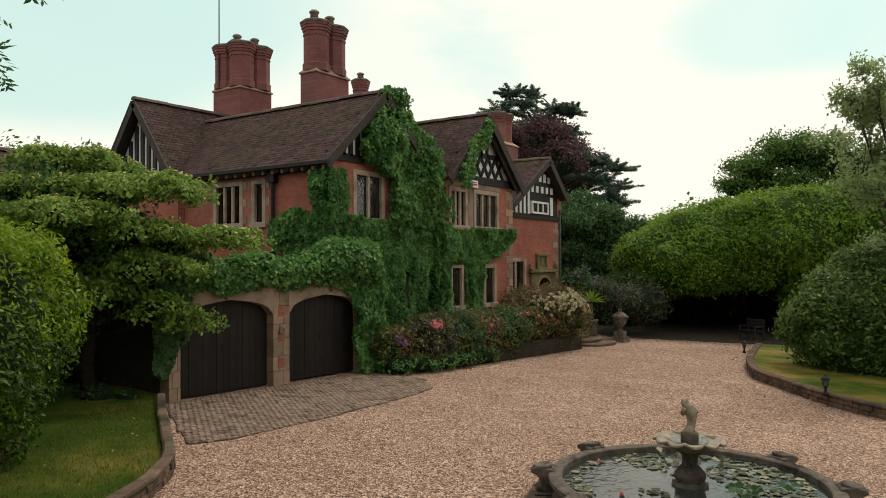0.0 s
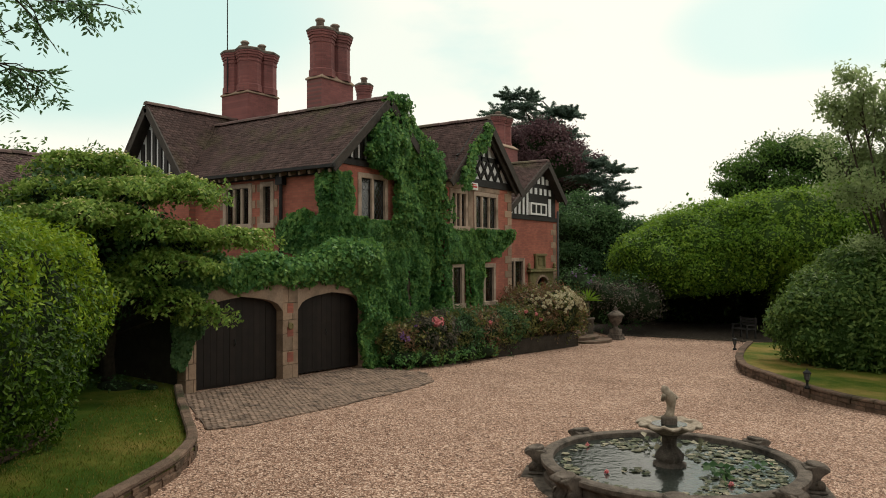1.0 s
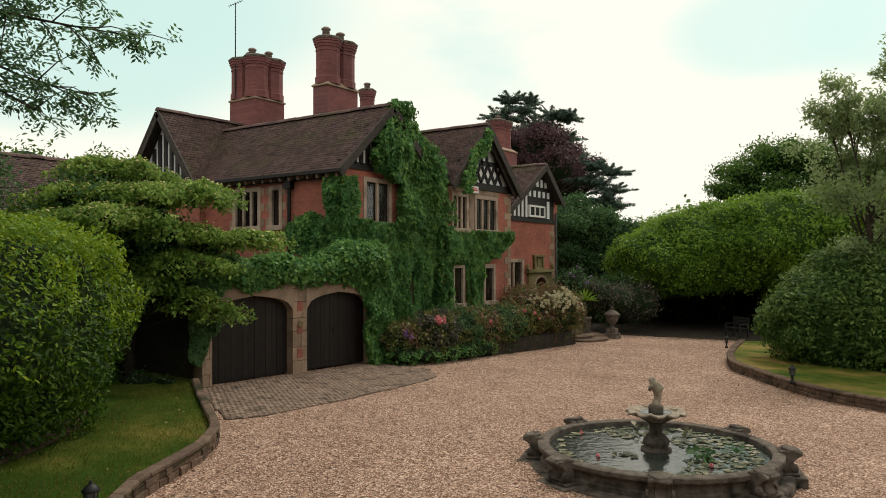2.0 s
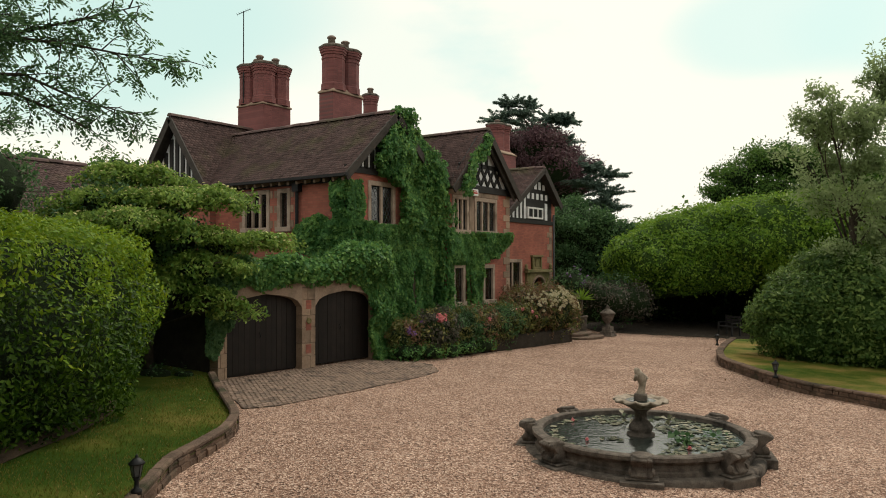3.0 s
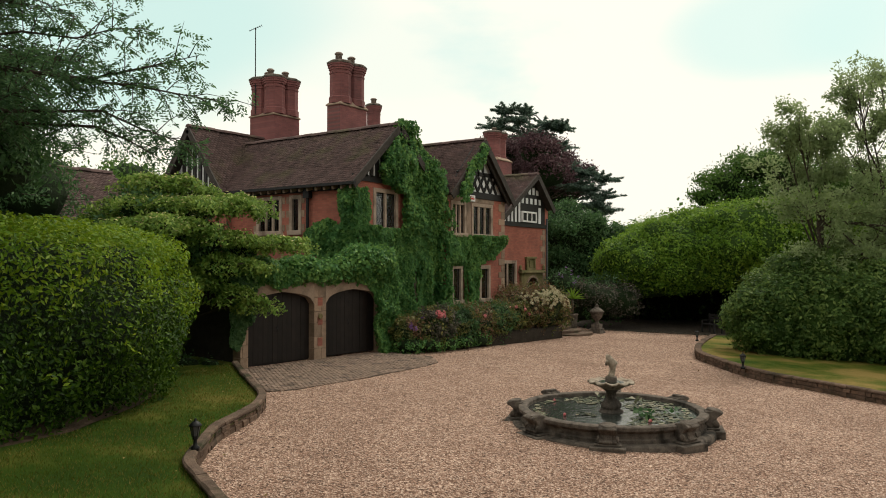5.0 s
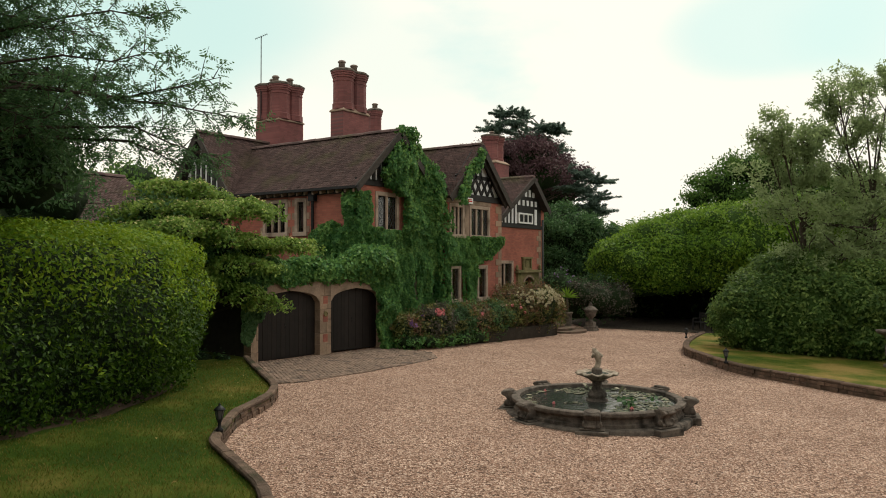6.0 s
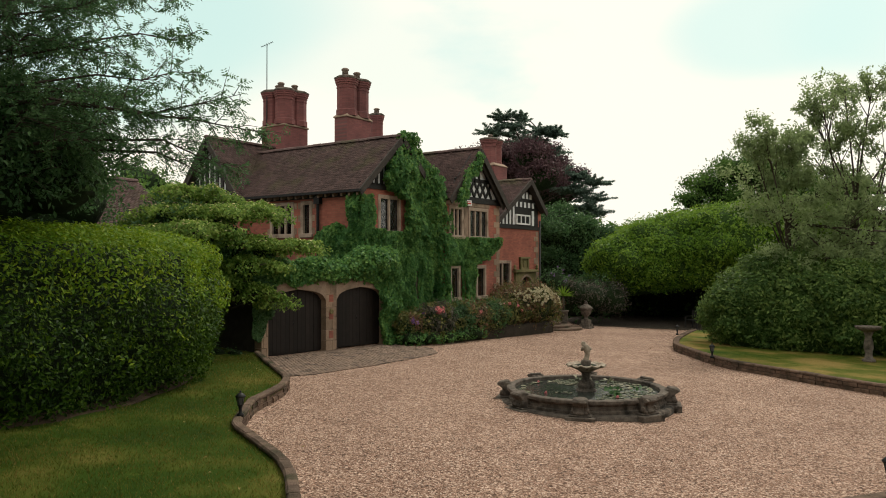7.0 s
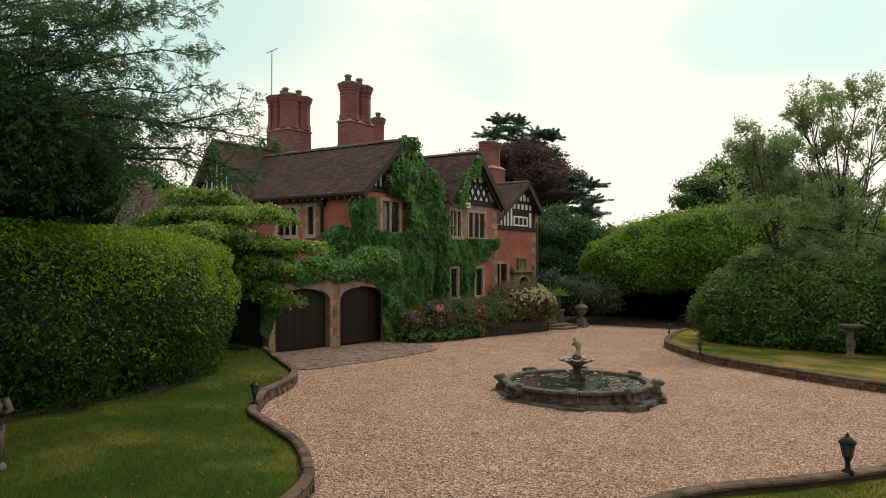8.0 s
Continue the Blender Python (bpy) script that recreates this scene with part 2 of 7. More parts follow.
# ground brown darkened so that the colour carries the shade on it
SHADED_GROUND = simple("shaded_ground", (0.014, 0.011, 0.008), (0.045, 0.034, 0.024), 4.0, 0.98, 0, 0.9, 0.05)
SOIL = simple("bare_soil", (0.035, 0.024, 0.015), (0.10, 0.068, 0.042), 3.0, 0.98, 0, 0.8, 0.03)
FIELD = simple("rough_grass_ground", (0.03, 0.045, 0.012), (0.075, 0.09, 0.025), 0.6, 0.95, 0, 0.6, 0.05)
# near-black green for solid crown cores: inner shade put into the colour
SHADE_CORE = simple("painted_inner_shade", (0.007, 0.018, 0.004), (0.018, 0.04, 0.009), 5.0, 0.95, 0, 1.0, 0.1)
GRAVEL = gravel_material()
LAWN, LAWN_DRY = lawn_material("lawn", 0.05), lawn_material("dry_lawn", -0.10)
WATER, GLASS = water_material(), glass_material()
# two laurel tones: darker for the shaded face, brighter for young and sunlit leaves
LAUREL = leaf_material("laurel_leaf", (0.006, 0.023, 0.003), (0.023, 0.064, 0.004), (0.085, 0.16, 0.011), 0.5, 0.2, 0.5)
BRIGHT_LAUREL = leaf_material("bright_laurel_leaf", (0.05, 0.135, 0.007), (0.13, 0.245, 0.013), (0.28, 0.37, 0.024), 0.5, 0.36, 0.5)
IVY = leaf_material("ivy_leaf", (0.028, 0.10, 0.032), (0.072, 0.195, 0.056), (0.19, 0.335, 0.085), 0.55, 0.32, 1.1)
DOGWOOD = leaf_material("dogwood_leaf", (0.04, 0.105, 0.018), (0.125, 0.235, 0.038), (0.32, 0.42, 0.10), 0.55, 0.36, 0.9)
BRACT = leaf_material("cream_bract", (0.5, 0.45, 0.2), (0.62, 0.55, 0.27), (0.75, 0.66, 0.36), 0.6, 0.3, 0.7)
ASH = leaf_material("ash_leaf", (0.022, 0.062, 0.028), (0.055, 0.125, 0.055), (0.14, 0.25, 0.10), 0.5, 0.4, 0.5)
ASH_KEY = leaf_material("ash_seed", (0.02, 0.045, 0.014), (0.04, 0.075, 0.02), (0.07, 0.11, 0.03), 0.6, 0.15, 2.0)
GREYLEAF = leaf_material("grey_green_leaf", (0.12, 0.175, 0.082), (0.215, 0.285, 0.13), (0.33, 0.41, 0.19), 0.5, 0.62, 0.5)
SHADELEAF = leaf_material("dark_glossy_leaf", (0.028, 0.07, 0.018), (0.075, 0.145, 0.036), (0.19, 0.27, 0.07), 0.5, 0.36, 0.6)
# deep green; also the shade-dark tone for some ivy and dogwood leaves
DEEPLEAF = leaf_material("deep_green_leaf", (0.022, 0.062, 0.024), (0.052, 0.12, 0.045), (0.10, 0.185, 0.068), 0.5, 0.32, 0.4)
GRASS = leaf_material("grass_blade", (0.028, 0.07, 0.004), (0.066, 0.122, 0.008), (0.26, 0.20, 0.06), 0.6, 0.3, 0.5, (0.3, 0.62, 0.82))
PEBBLE = leaf_material("loose_pebble", (0.08, 0.043, 0.03), (0.295, 0.186, 0.137), (0.58, 0.455, 0.38), 0.9, 0.0, 3.0)
OAKLEAF = leaf_material("broad_leaf", (0.03, 0.08, 0.016), (0.065, 0.14, 0.028), (0.12, 0.21, 0.04), 0.5, 0.35, 0.3)
HEDGE = leaf_material("hedge_leaf", (0.058, 0.14, 0.016), (0.125, 0.245, 0.026), (0.23, 0.35, 0.04), 0.5, 0.4, 0.35)
# lighter core green for hedges; the darkness between their leaves is painted in
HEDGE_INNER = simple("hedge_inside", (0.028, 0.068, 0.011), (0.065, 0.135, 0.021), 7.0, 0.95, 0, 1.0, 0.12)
BEECH = leaf_material("copper_beech_leaf", (0.046, 0.022, 0.03), (0.086, 0.044, 0.055), (0.14, 0.085, 0.09), 0.5, 0.3, 0.4)
CEDAR = leaf_material("cedar_needles", (0.07, 0.115, 0.10), (0.115, 0.175, 0.14), (0.18, 0.25, 0.19), 0.6, 0.35, 0.4)
RHODO = leaf_material("rhododendron_leaf", (0.03, 0.06, 0.017), (0.085, 0.11, 0.03), (0.22, 0.19, 0.06), 0.45, 0.28, 1.6)
RHODO_RED = leaf_material("rhododendron_red_leaf", (0.045, 0.05, 0.02), (0.13, 0.085, 0.045), (0.27, 0.15, 0.085), 0.45, 0.28, 1.8)
PINK = leaf_material("pink_bloom", (0.5, 0.10, 0.13), (0.65, 0.20, 0.22), (0.8, 0.4, 0.4), 0.6, 0.3, 2.0)
CREAM = leaf_material("cream_bloom", (0.4, 0.36, 0.2), (0.55, 0.5, 0.32), (0.7, 0.66, 0.5), 0.6, 0.3, 2.0)
PURPLE = leaf_material("purple_bloom", (0.16, 0.07, 0.25), (0.25, 0.13, 0.36), (0.36, 0.22, 0.45), 0.6, 0.3, 2.0)
LILY = leaf_material("lily_pad", (0.025, 0.04, 0.018), (0.08, 0.095, 0.05), (0.30, 0.27, 0.19), 0.3, 0.1, 5.0)
DRY_LEAF = leaf_material("dry_leaf", (0.16, 0.11, 0.035), (0.3, 0.23, 0.08), (0.5, 0.42, 0.2), 0.6, 0.2, 2.0)
PLUM = leaf_material("plum_leaf", (0.03, 0.034, 0.024), (0.07, 0.068, 0.05), (0.14, 0.12, 0.09), 0.5, 0.25, 1.5)
WINDOW_STONE = simple("dressed_sandstone", (0.31, 0.24, 0.19), (0.46, 0.365, 0.295), 4.0, 0.9, 0, 0.5, 0.01, 0.2, (0.2, 0.15, 0.115))

# ---------------------------------------------------------------- geometry tools
rng = np.random.default_rng(7)


def gz(x, y):
    """Height of the gently falling drive."""
    return -0.02872 * (x + 11.5) - 0.01986 * (y - 12.3)


class Geo:
    """Collects vertices and faces of one mesh."""

    def __init__(self):
        self.v, self.f = [], []

    def add(self, verts, faces):
        k = len(self.v)
        self.v += [tuple(p) for p in verts]
        self.f += [tuple(i + k for i in q) for q in faces]
        return self

    def box(self, a, b, m=None):
        (x0, y0, z0), (x1, y1, z1) = a, b
        vs = [Vector(p) for p in ((x0, y0, z0), (x1, y0, z0), (x1, y1, z0), (x0, y1, z0), (x0, y0, z1), (x1, y0, z1), (x1, y1, z1), (x0, y1, z1))]
        if m is not None:
            vs = [m @ p for p in vs]
        return self.add(vs, [(3, 2, 1, 0), (4, 5, 6, 7), (0, 1, 5, 4), (1, 2, 6, 5), (2, 3, 7, 6), (3, 0, 4, 7)])

    def beam(self, a, b, w, d, up=(0, 0, 1)):
        """A straight bar of width w and depth d from a to b."""
        a, b = Vector(a), Vector(b)
        t = (b - a).normalized()
        s = t.cross(Vector(up)).normalized() * (w / 2)
        u = s.cross(t).normalized() * (d / 2)
        vs = [a - s - u, a + s - u, a + s + u, a - s + u, b - s - u, b + s - u, b + s + u, b - s + u]
        return self.add(vs, [(3, 2, 1, 0), (4, 5, 6, 7), (0, 1, 5, 4), (1, 2, 6, 5), (2, 3, 7, 6), (3, 0, 4, 7)])

    def prism(self, poly, way):
        """A polygon (points in 3D) pushed along way."""
        n, w = len(poly), Vector(way)
        vs = [Vector(p) for p in poly] + [Vector(p) + w for p in poly]
        return self.add(vs, [tuple(range(n))[::-1], tuple(range(n, 2 * n))] + [(i, (i + 1) % n, n + (i + 1) % n, n + i) for i in range(n)])

    def lathe(self, profile, centre, n=24, lobes=0, depth=0.0):
        """(radius, height) rows turned about the vertical through centre; lobes give a scalloped or fluted outline."""
        cx, cy, cz = centre
        vs = []
        for r, h in profile:
            for k in range(n):
                a = 2 * math.pi * k / n
                q = r * (1 + (depth * math.cos(lobes * a) if lobes else 0))
                vs.append((cx + q * math.cos(a), cy + q * math.sin(a), cz + h))
        fs = [(j * n + k, j * n + (k + 1) % n, (j + 1) * n + (k + 1) % n, (j + 1) * n + k) for j in range(len(profile) - 1) for k in range(n)]
        fs += [tuple(range(n))[::-1], tuple(range((len(profile) - 1) * n, len(profile) * n))]
        return self.add(vs, fs)

    def tube(self, pts, radii, n=7):
        pts = [Vector(p) for p in pts]
        vs = []
        for i, p in enumerate(pts):
            t = (pts[min(i + 1, len(pts) - 1)] - pts[max(i - 1, 0)]).normalized()
            s = t.cross(Vector((0.31, 0.17, 0.93))).normalized()
            u = s.cross(t)
            for k in range(n):
                a = 2 * math.pi * k / n
                vs.append(p + (s * math.cos(a) + u * math.sin(a)) * radii[i])
        fs = [(j * n + k, j * n + (k + 1) % n, (j + 1) * n + (k + 1) % n, (j + 1) * n + k) for j in range(len(pts) - 1) for k in range(n)]
        fs += [tuple(range(n))[::-1], tuple(range((len(pts) - 1) * n, len(pts) * n))]
        return self.add(vs, fs)

    def mesh(self, name, mat, smooth=False):
        me = bpy.data.meshes.new(name)
        me.from_pydata(self.v, [], self.f)
        me.materials.append(mat)
        if smooth:
            me.polygons.foreach_set("use_smooth", [True] * len(me.polygons))
        me.update()
        return me


def part(name, geo, mat, parent, label="", smooth=False, bevel=0.0):
    ob = new(name, geo.mesh(name, mat, smooth) if isinstance(geo, Geo) else geo)
    if parent is not None:
        ob.parent = parent
    if label:
        ob["label"] = label
    if bevel:
        mod = ob.modifiers.new("edge", "BEVEL")
        mod.width, mod.segments, mod.limit_method, mod.angle_limit = bevel, 2, "ANGLE", radians(40)
    return ob


def thing(name, at, label, category, group="", kind=""):
    e = new(name)
    e.empty_display_size = 0.2
    e.location = at
    return tagged(e, label, category, group, kind)


def hold(parent):
    """Children are modelled in world places: keep them there under a parent that stands at its base."""
    for o in parent.children:
        o.matrix_parent_inverse = Matrix.Translation(-parent.location)


def bulk(name, verts, faces, mat, parent=None, label=""):
    """A large mesh from arrays: verts (n, 3), faces (m, 4) or (m, 3)."""
    me = bpy.data.meshes.new(name)
    k = faces.shape[1]
    me.vertices.add(len(verts))
    me.vertices.foreach_set("co", np.ascontiguousarray(verts, dtype=np.float32).ravel())
    me.loops.add(faces.size)
    me.loops.foreach_set("vertex_index", np.ascontiguousarray(faces, dtype=np.int32).ravel())
    me.polygons.add(len(faces))
    me.polygons.foreach_set("loop_start", np.arange(len(faces), dtype=np.int32) * k)
    me.materials.append(mat)
    me.update(calc_edges=True)
    ob = new(name, me)
    if parent is not None:
        ob.parent = parent
    if label:
        ob["label"] = label
    return ob


def unit(a):
    return a / np.maximum(np.linalg.norm(a, axis=-1, keepdims=True), 1e-9)


def leaves(name, P, N, size, mat, parent, aspect=0.5, loose=0.6, droop=0.3, label=""):
    """One folded leaf at every point of P, its face turned about N; droop tips it down."""
    n = len(P)
    N = unit(N + rng.normal(0, loose, (n, 3)))
    T = unit(np.cross(N, rng.normal(0, 1, (n, 3))))
    T = unit(T + np.array([0, 0, -droop]))
    B = unit(np.cross(N, T))
    N = np.cross(T, B)
    s = size * rng.uniform(0.6, 1.3, (n, 1))
    w = s * aspect * 0.5
    v = np.stack([P - T * s * 0.5, P + B * w + N * w * 0.35, P + T * s * 0.5, P - B * w + N * w * 0.35], 1).reshape(-1, 3)
    i = np.arange(n)[:, None] * 4
    f = np.concatenate([i + np.array([[0, 1, 2]]), i + np.array([[0, 2, 3]])], 0)
    return bulk(name, v, f, mat, parent, label)


def ball(n):
    return unit(rng.normal(0, 1, (n, 3)))


def clumps(blobs, count, spread, per, inner=0.25, lift=0.0, under=-0.35, ragged=0.14):
    """Leaf places in clumps on the shells of several ellipsoids (centre, radii); returns points and outward ways."""
    vol = np.array([r[0] * r[1] + r[1] * r[2] + r[0] * r[2] for _, r in blobs])
    want, count = count, count * 3
    pick = rng.choice(len(blobs), count, p=vol / vol.sum())
    C = np.array([b[0] for b in blobs], float)[pick]
    R = np.array([b[1] for b in blobs], float)[pick]
    d = ball(count)
    d[:, 2] = np.where(d[:, 2] < under, -d[:, 2] * 0.6, d[:, 2])
    d = unit(d)
    q = C + d * R * rng.uniform(1 - inner, 1.04, (count, 1)) * (1 + ragged * rng.normal(0, 1, (count, 1)))
    buried = np.zeros(count, bool)
    for k, (c, r) in enumerate(blobs):
        buried |= (pick != k) & (np.linalg.norm((q - np.array(c)) / np.array(r), axis=1) < 0.82)
    good = np.flatnonzero(~buried)[:want]
    q, d, R, count = q[good], d[good], R[good], len(good)
    P = np.repeat(q, per, 0) + rng.normal(0, 1, (count * per, 3)) * spread
    N = np.repeat(unit(d / R), per, 0) + np.array([0, 0, lift])
    return P, N


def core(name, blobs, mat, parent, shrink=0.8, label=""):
    """Uneven inner mass of a dense crown; its dark colour stands for inner shade."""
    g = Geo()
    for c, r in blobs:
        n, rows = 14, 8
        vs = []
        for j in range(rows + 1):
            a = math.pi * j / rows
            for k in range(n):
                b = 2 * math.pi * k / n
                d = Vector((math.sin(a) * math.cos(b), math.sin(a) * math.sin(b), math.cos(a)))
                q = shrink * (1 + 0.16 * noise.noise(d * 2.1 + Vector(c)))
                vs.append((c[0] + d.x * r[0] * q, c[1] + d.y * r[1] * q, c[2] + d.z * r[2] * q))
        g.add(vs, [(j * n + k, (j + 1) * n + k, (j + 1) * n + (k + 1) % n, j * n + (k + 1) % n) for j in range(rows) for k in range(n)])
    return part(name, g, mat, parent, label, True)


def tree(name, base, height, trunk_r, blobs, mat, label, leaf, count, per, spread, solid=0.0, limbs=True, droop=0.3, loose=0.8, aspect=0.5, twigs=0, limb_r=0.5, wild=0, ragged=0.14):
    """A tapered trunk, limbs to each part of the crown, and a crown of clumped leaves."""
    t = thing(name, base, label, "tree")
    g = Geo()
    bx, by, bz = base
    top = Vector((bx, by, bz + height))
    line = [Vector((bx, by, bz - 0.3)).lerp(top, k / 6) + Vector((noise.noise((bx, k * 0.7, 1)), noise.noise((by, k * 0.7, 5)), 0)) * 0.12 * height * (0 < k) * 0.5 for k in range(7)]
    g.tube(line, [trunk_r * (1.25 - 0.16 * k) for k in range(7)], 8)
    part("trunk", g, BARK, t, "", True)
    if limbs:
        g = Geo()
        for j, (c, r) in enumerate(blobs):
            a = line[2 + j % 4]
            c = Vector(c)
            mid = a.lerp(c, 0.5) + Vector((0, 0, 0.12 * (c - a).length))
            g.tube([a, mid, c], [trunk_r * limb_r, trunk_r * limb_r * 0.6, trunk_r * limb_r * 0.25], 6)
            for k in range(4 + twigs):
                d = Vector(ball(1)[0]) * 0.9
                e = c + Vector((d.x * r[0], d.y * r[1], abs(d.z) * r[2]))
                g.tube([a.lerp(c, 0.45 + 0.13 * (k % 4)), c.lerp(e, 0.5) + Vector((0, 0, 0.1)), e], [trunk_r * limb_r * 0.4, trunk_r * limb_r * 0.2, trunk_r * 0.02], 5)
        part("limb", g, BARK, t, "", True)
    if solid:
        core("inner_foliage", blobs, SHADE_CORE, t, solid)
    if wild:
        g, more = Geo(), []
        for c, r in blobs:
            for k in range(wild):
                d = ball(1)[0]
                d[2] = abs(d[2]) * 0.9 - 0.15
                q = rng.uniform(0.9, 1.4)
                e = (c[0] + d[0] * r[0] * q, c[1] + d[1] * r[1] * q, c[2] + d[2] * r[2] * q)
                s = rng.uniform(0.2, 0.42)
                more.append((e, (r[0] * s, r[1] * s, r[2] * s * 0.8)))
                g.tube([c, Vector(c).lerp(Vector(e), 0.5) + Vector((0, 0, 0.08)), e], [trunk_r * 0.14, trunk_r * 0.08, trunk_r * 0.03], 5)
        tagged(part("branch", g, BARK, t, "", True), kind="stuff")
        blobs = list(blobs) + more
    P, N = clumps(blobs, count, spread, per, 0.25 if solid else 0.55, ragged=ragged)
    leaves("crown", P, N, leaf, mat, t, aspect, loose, droop)
    hold(t)
    return t


def smooth_line(pts, step=0.25):
    """Catmull-Rom through points in the plan, resampled at even steps."""
    p = [np.array(pts[0])] + [np.array(q) for q in pts] + [np.array(pts[-1])]
    fine = []
    for i in range(1, len(p) - 2):
        for k in range(24):
            t = k / 24
            fine.append(0.5 * (2 * p[i] + (p[i + 1] - p[i - 1]) * t + (2 * p[i - 1] - 5 * p[i] + 4 * p[i + 1] - p[i + 2]) * t * t + (3 * p[i] - p[i - 1] - 3 * p[i + 1] + p[i + 2]) * t ** 3))
    fine.append(p[-2])
    fine = np.array(fine)
    s = np.concatenate([[0], np.cumsum(np.linalg.norm(np.diff(fine, axis=0), axis=1))])
    k = max(2, int(round(s[-1] / step)) + 1)
    u = np.linspace(0, s[-1], k)
    return np.stack([np.interp(u, s, fine[:, 0]), np.interp(u, s, fine[:, 1])], 1)

# ---------------------------------------------------------------- ground, drive, lawns
def sheet(name, xs, ys, height, mat, label, category):
    V = np.array([(x, y, height(x, y)) for y in ys for x in xs])
    nx = len(xs)
    F = np.array([(j * nx + i, j * nx + i + 1, (j + 1) * nx + i + 1, (j + 1) * nx + i) for j in range(len(ys) - 1) for i in range(nx - 1)])
    return tagged(bulk(name, V, F, mat), label, category, kind="structure")


def far_ground(x, y):
    q = max(0.0, math.hypot(x + 5, y - 15) - 45) / 60
    return (gz(x, y) - 0.12) * max(0.0, 1 - q) + (-2.0) * min(1.0, q)


sheet("ground", [-1500, -400, -150, -80, -50, -35, -20, -5, 10, 25, 40, 70, 150, 400, 1500],
      [-1500, -400, -150, -60, -30, -15, 0, 15, 30, 45, 60, 90, 160, 400, 1500], far_ground, FIELD, "rough grass ground running to the wooded distance", "ground")
sheet("drive", np.linspace(-12.4, 16, 60), np.linspace(-9.3, 48, 102),
      lambda x, y: gz(x, y) + 0.018 * noise.noise((x * 0.7, y * 0.7, 0)), GRAVEL, "buff gravel forecourt with faint wheel tracks", "drive")

LEFT_EDGE = smooth_line([(0.75, -9.0), (0.6, -4.0), (0.3, -1.7), (-0.19, -0.5), (-0.64, 0.3), (-1.07, 0.79), (-2.14, 1.63), (-3.62, 2.33), (-4.45, 2.75), (-5.14, 3.5), (-5.75, 4.2), (-6.3, 5.2), (-6.75, 5.95), (-7.5, 6.75), (-8.8, 7.6), (-10.3, 8.55), (-11.35, 9.25)], 0.05)
RIGHT_EDGE = smooth_line([(-4.7, 30.0), (-4.3, 27.0), (-3.9, 24.8), (-3.35, 22.8), (-2.9, 21.9), (-1.9, 20.5), (-0.95, 19.3), (0.0, 18.45), (1.4, 17.75), (3.1, 16.85), (4.7, 16.2), (8.0, 14.9), (14.0, 12.6)], 0.05)
FRONT_EDGE = smooth_line([(2.55, -9.0), (2.6, -3.0), (2.7, 0.5), (2.87, 2.2), (3.08, 3.02), (3.49, 3.87), (4.24, 4.93), (4.84, 5.9), (5.3, 6.65), (6.6, 8.4), (9.0, 10.2), (14.0, 11.2)], 0.05)


def lawn(name, edge, far, rise, mat, label):
    """Turf between a kerb line and a far line, with the same number of steps."""
    a = edge[::5]
    b = np.stack([np.interp(np.linspace(0, 1, len(a)), np.linspace(0, 1, len(far)), [p[k] for p in far]) for k in (0, 1)], 1)
    V, rows = [], 14
    for p, q in zip(a, b):
        for k in range(rows + 1):
            t = (k / rows) ** 1.3
            x, y = p + (q - p) * t
            V.append((x, y, gz(x, y) + rise + 0.03 * noise.noise((x * 0.8, y * 0.8, 3))))
    F = [(i * (rows + 1) + k, (i + 1) * (rows + 1) + k, (i + 1) * (rows + 1) + k + 1, i * (rows + 1) + k + 1) for i in range(len(a) - 1) for k in range(rows)]
    g = Geo().add(V, F)
    ob = part(name, g, mat, None, "", True)
    return tagged(ob, label, "lawn", kind="structure")


lawn("lawn_left", LEFT_EDGE, [(-14, -9), (-14, 0), (-14, 6), (-14.5, 10.5)], 0.17, LAWN, "mown lawn with dry patches along a curved kerb")
lawn("lawn_right", RIGHT_EDGE, [(3, 38), (8, 33), (16, 30), (18, 20)], 0.23, LAWN_DRY, "raised lawn, part parched, behind a low wall")
lawn("lawn_front", FRONT_EDGE, [(14, -9), (14, -4), (14, 4), (14.5, 10)], 0.10, LAWN_DRY, "dry lawn behind a mossy stone kerb")


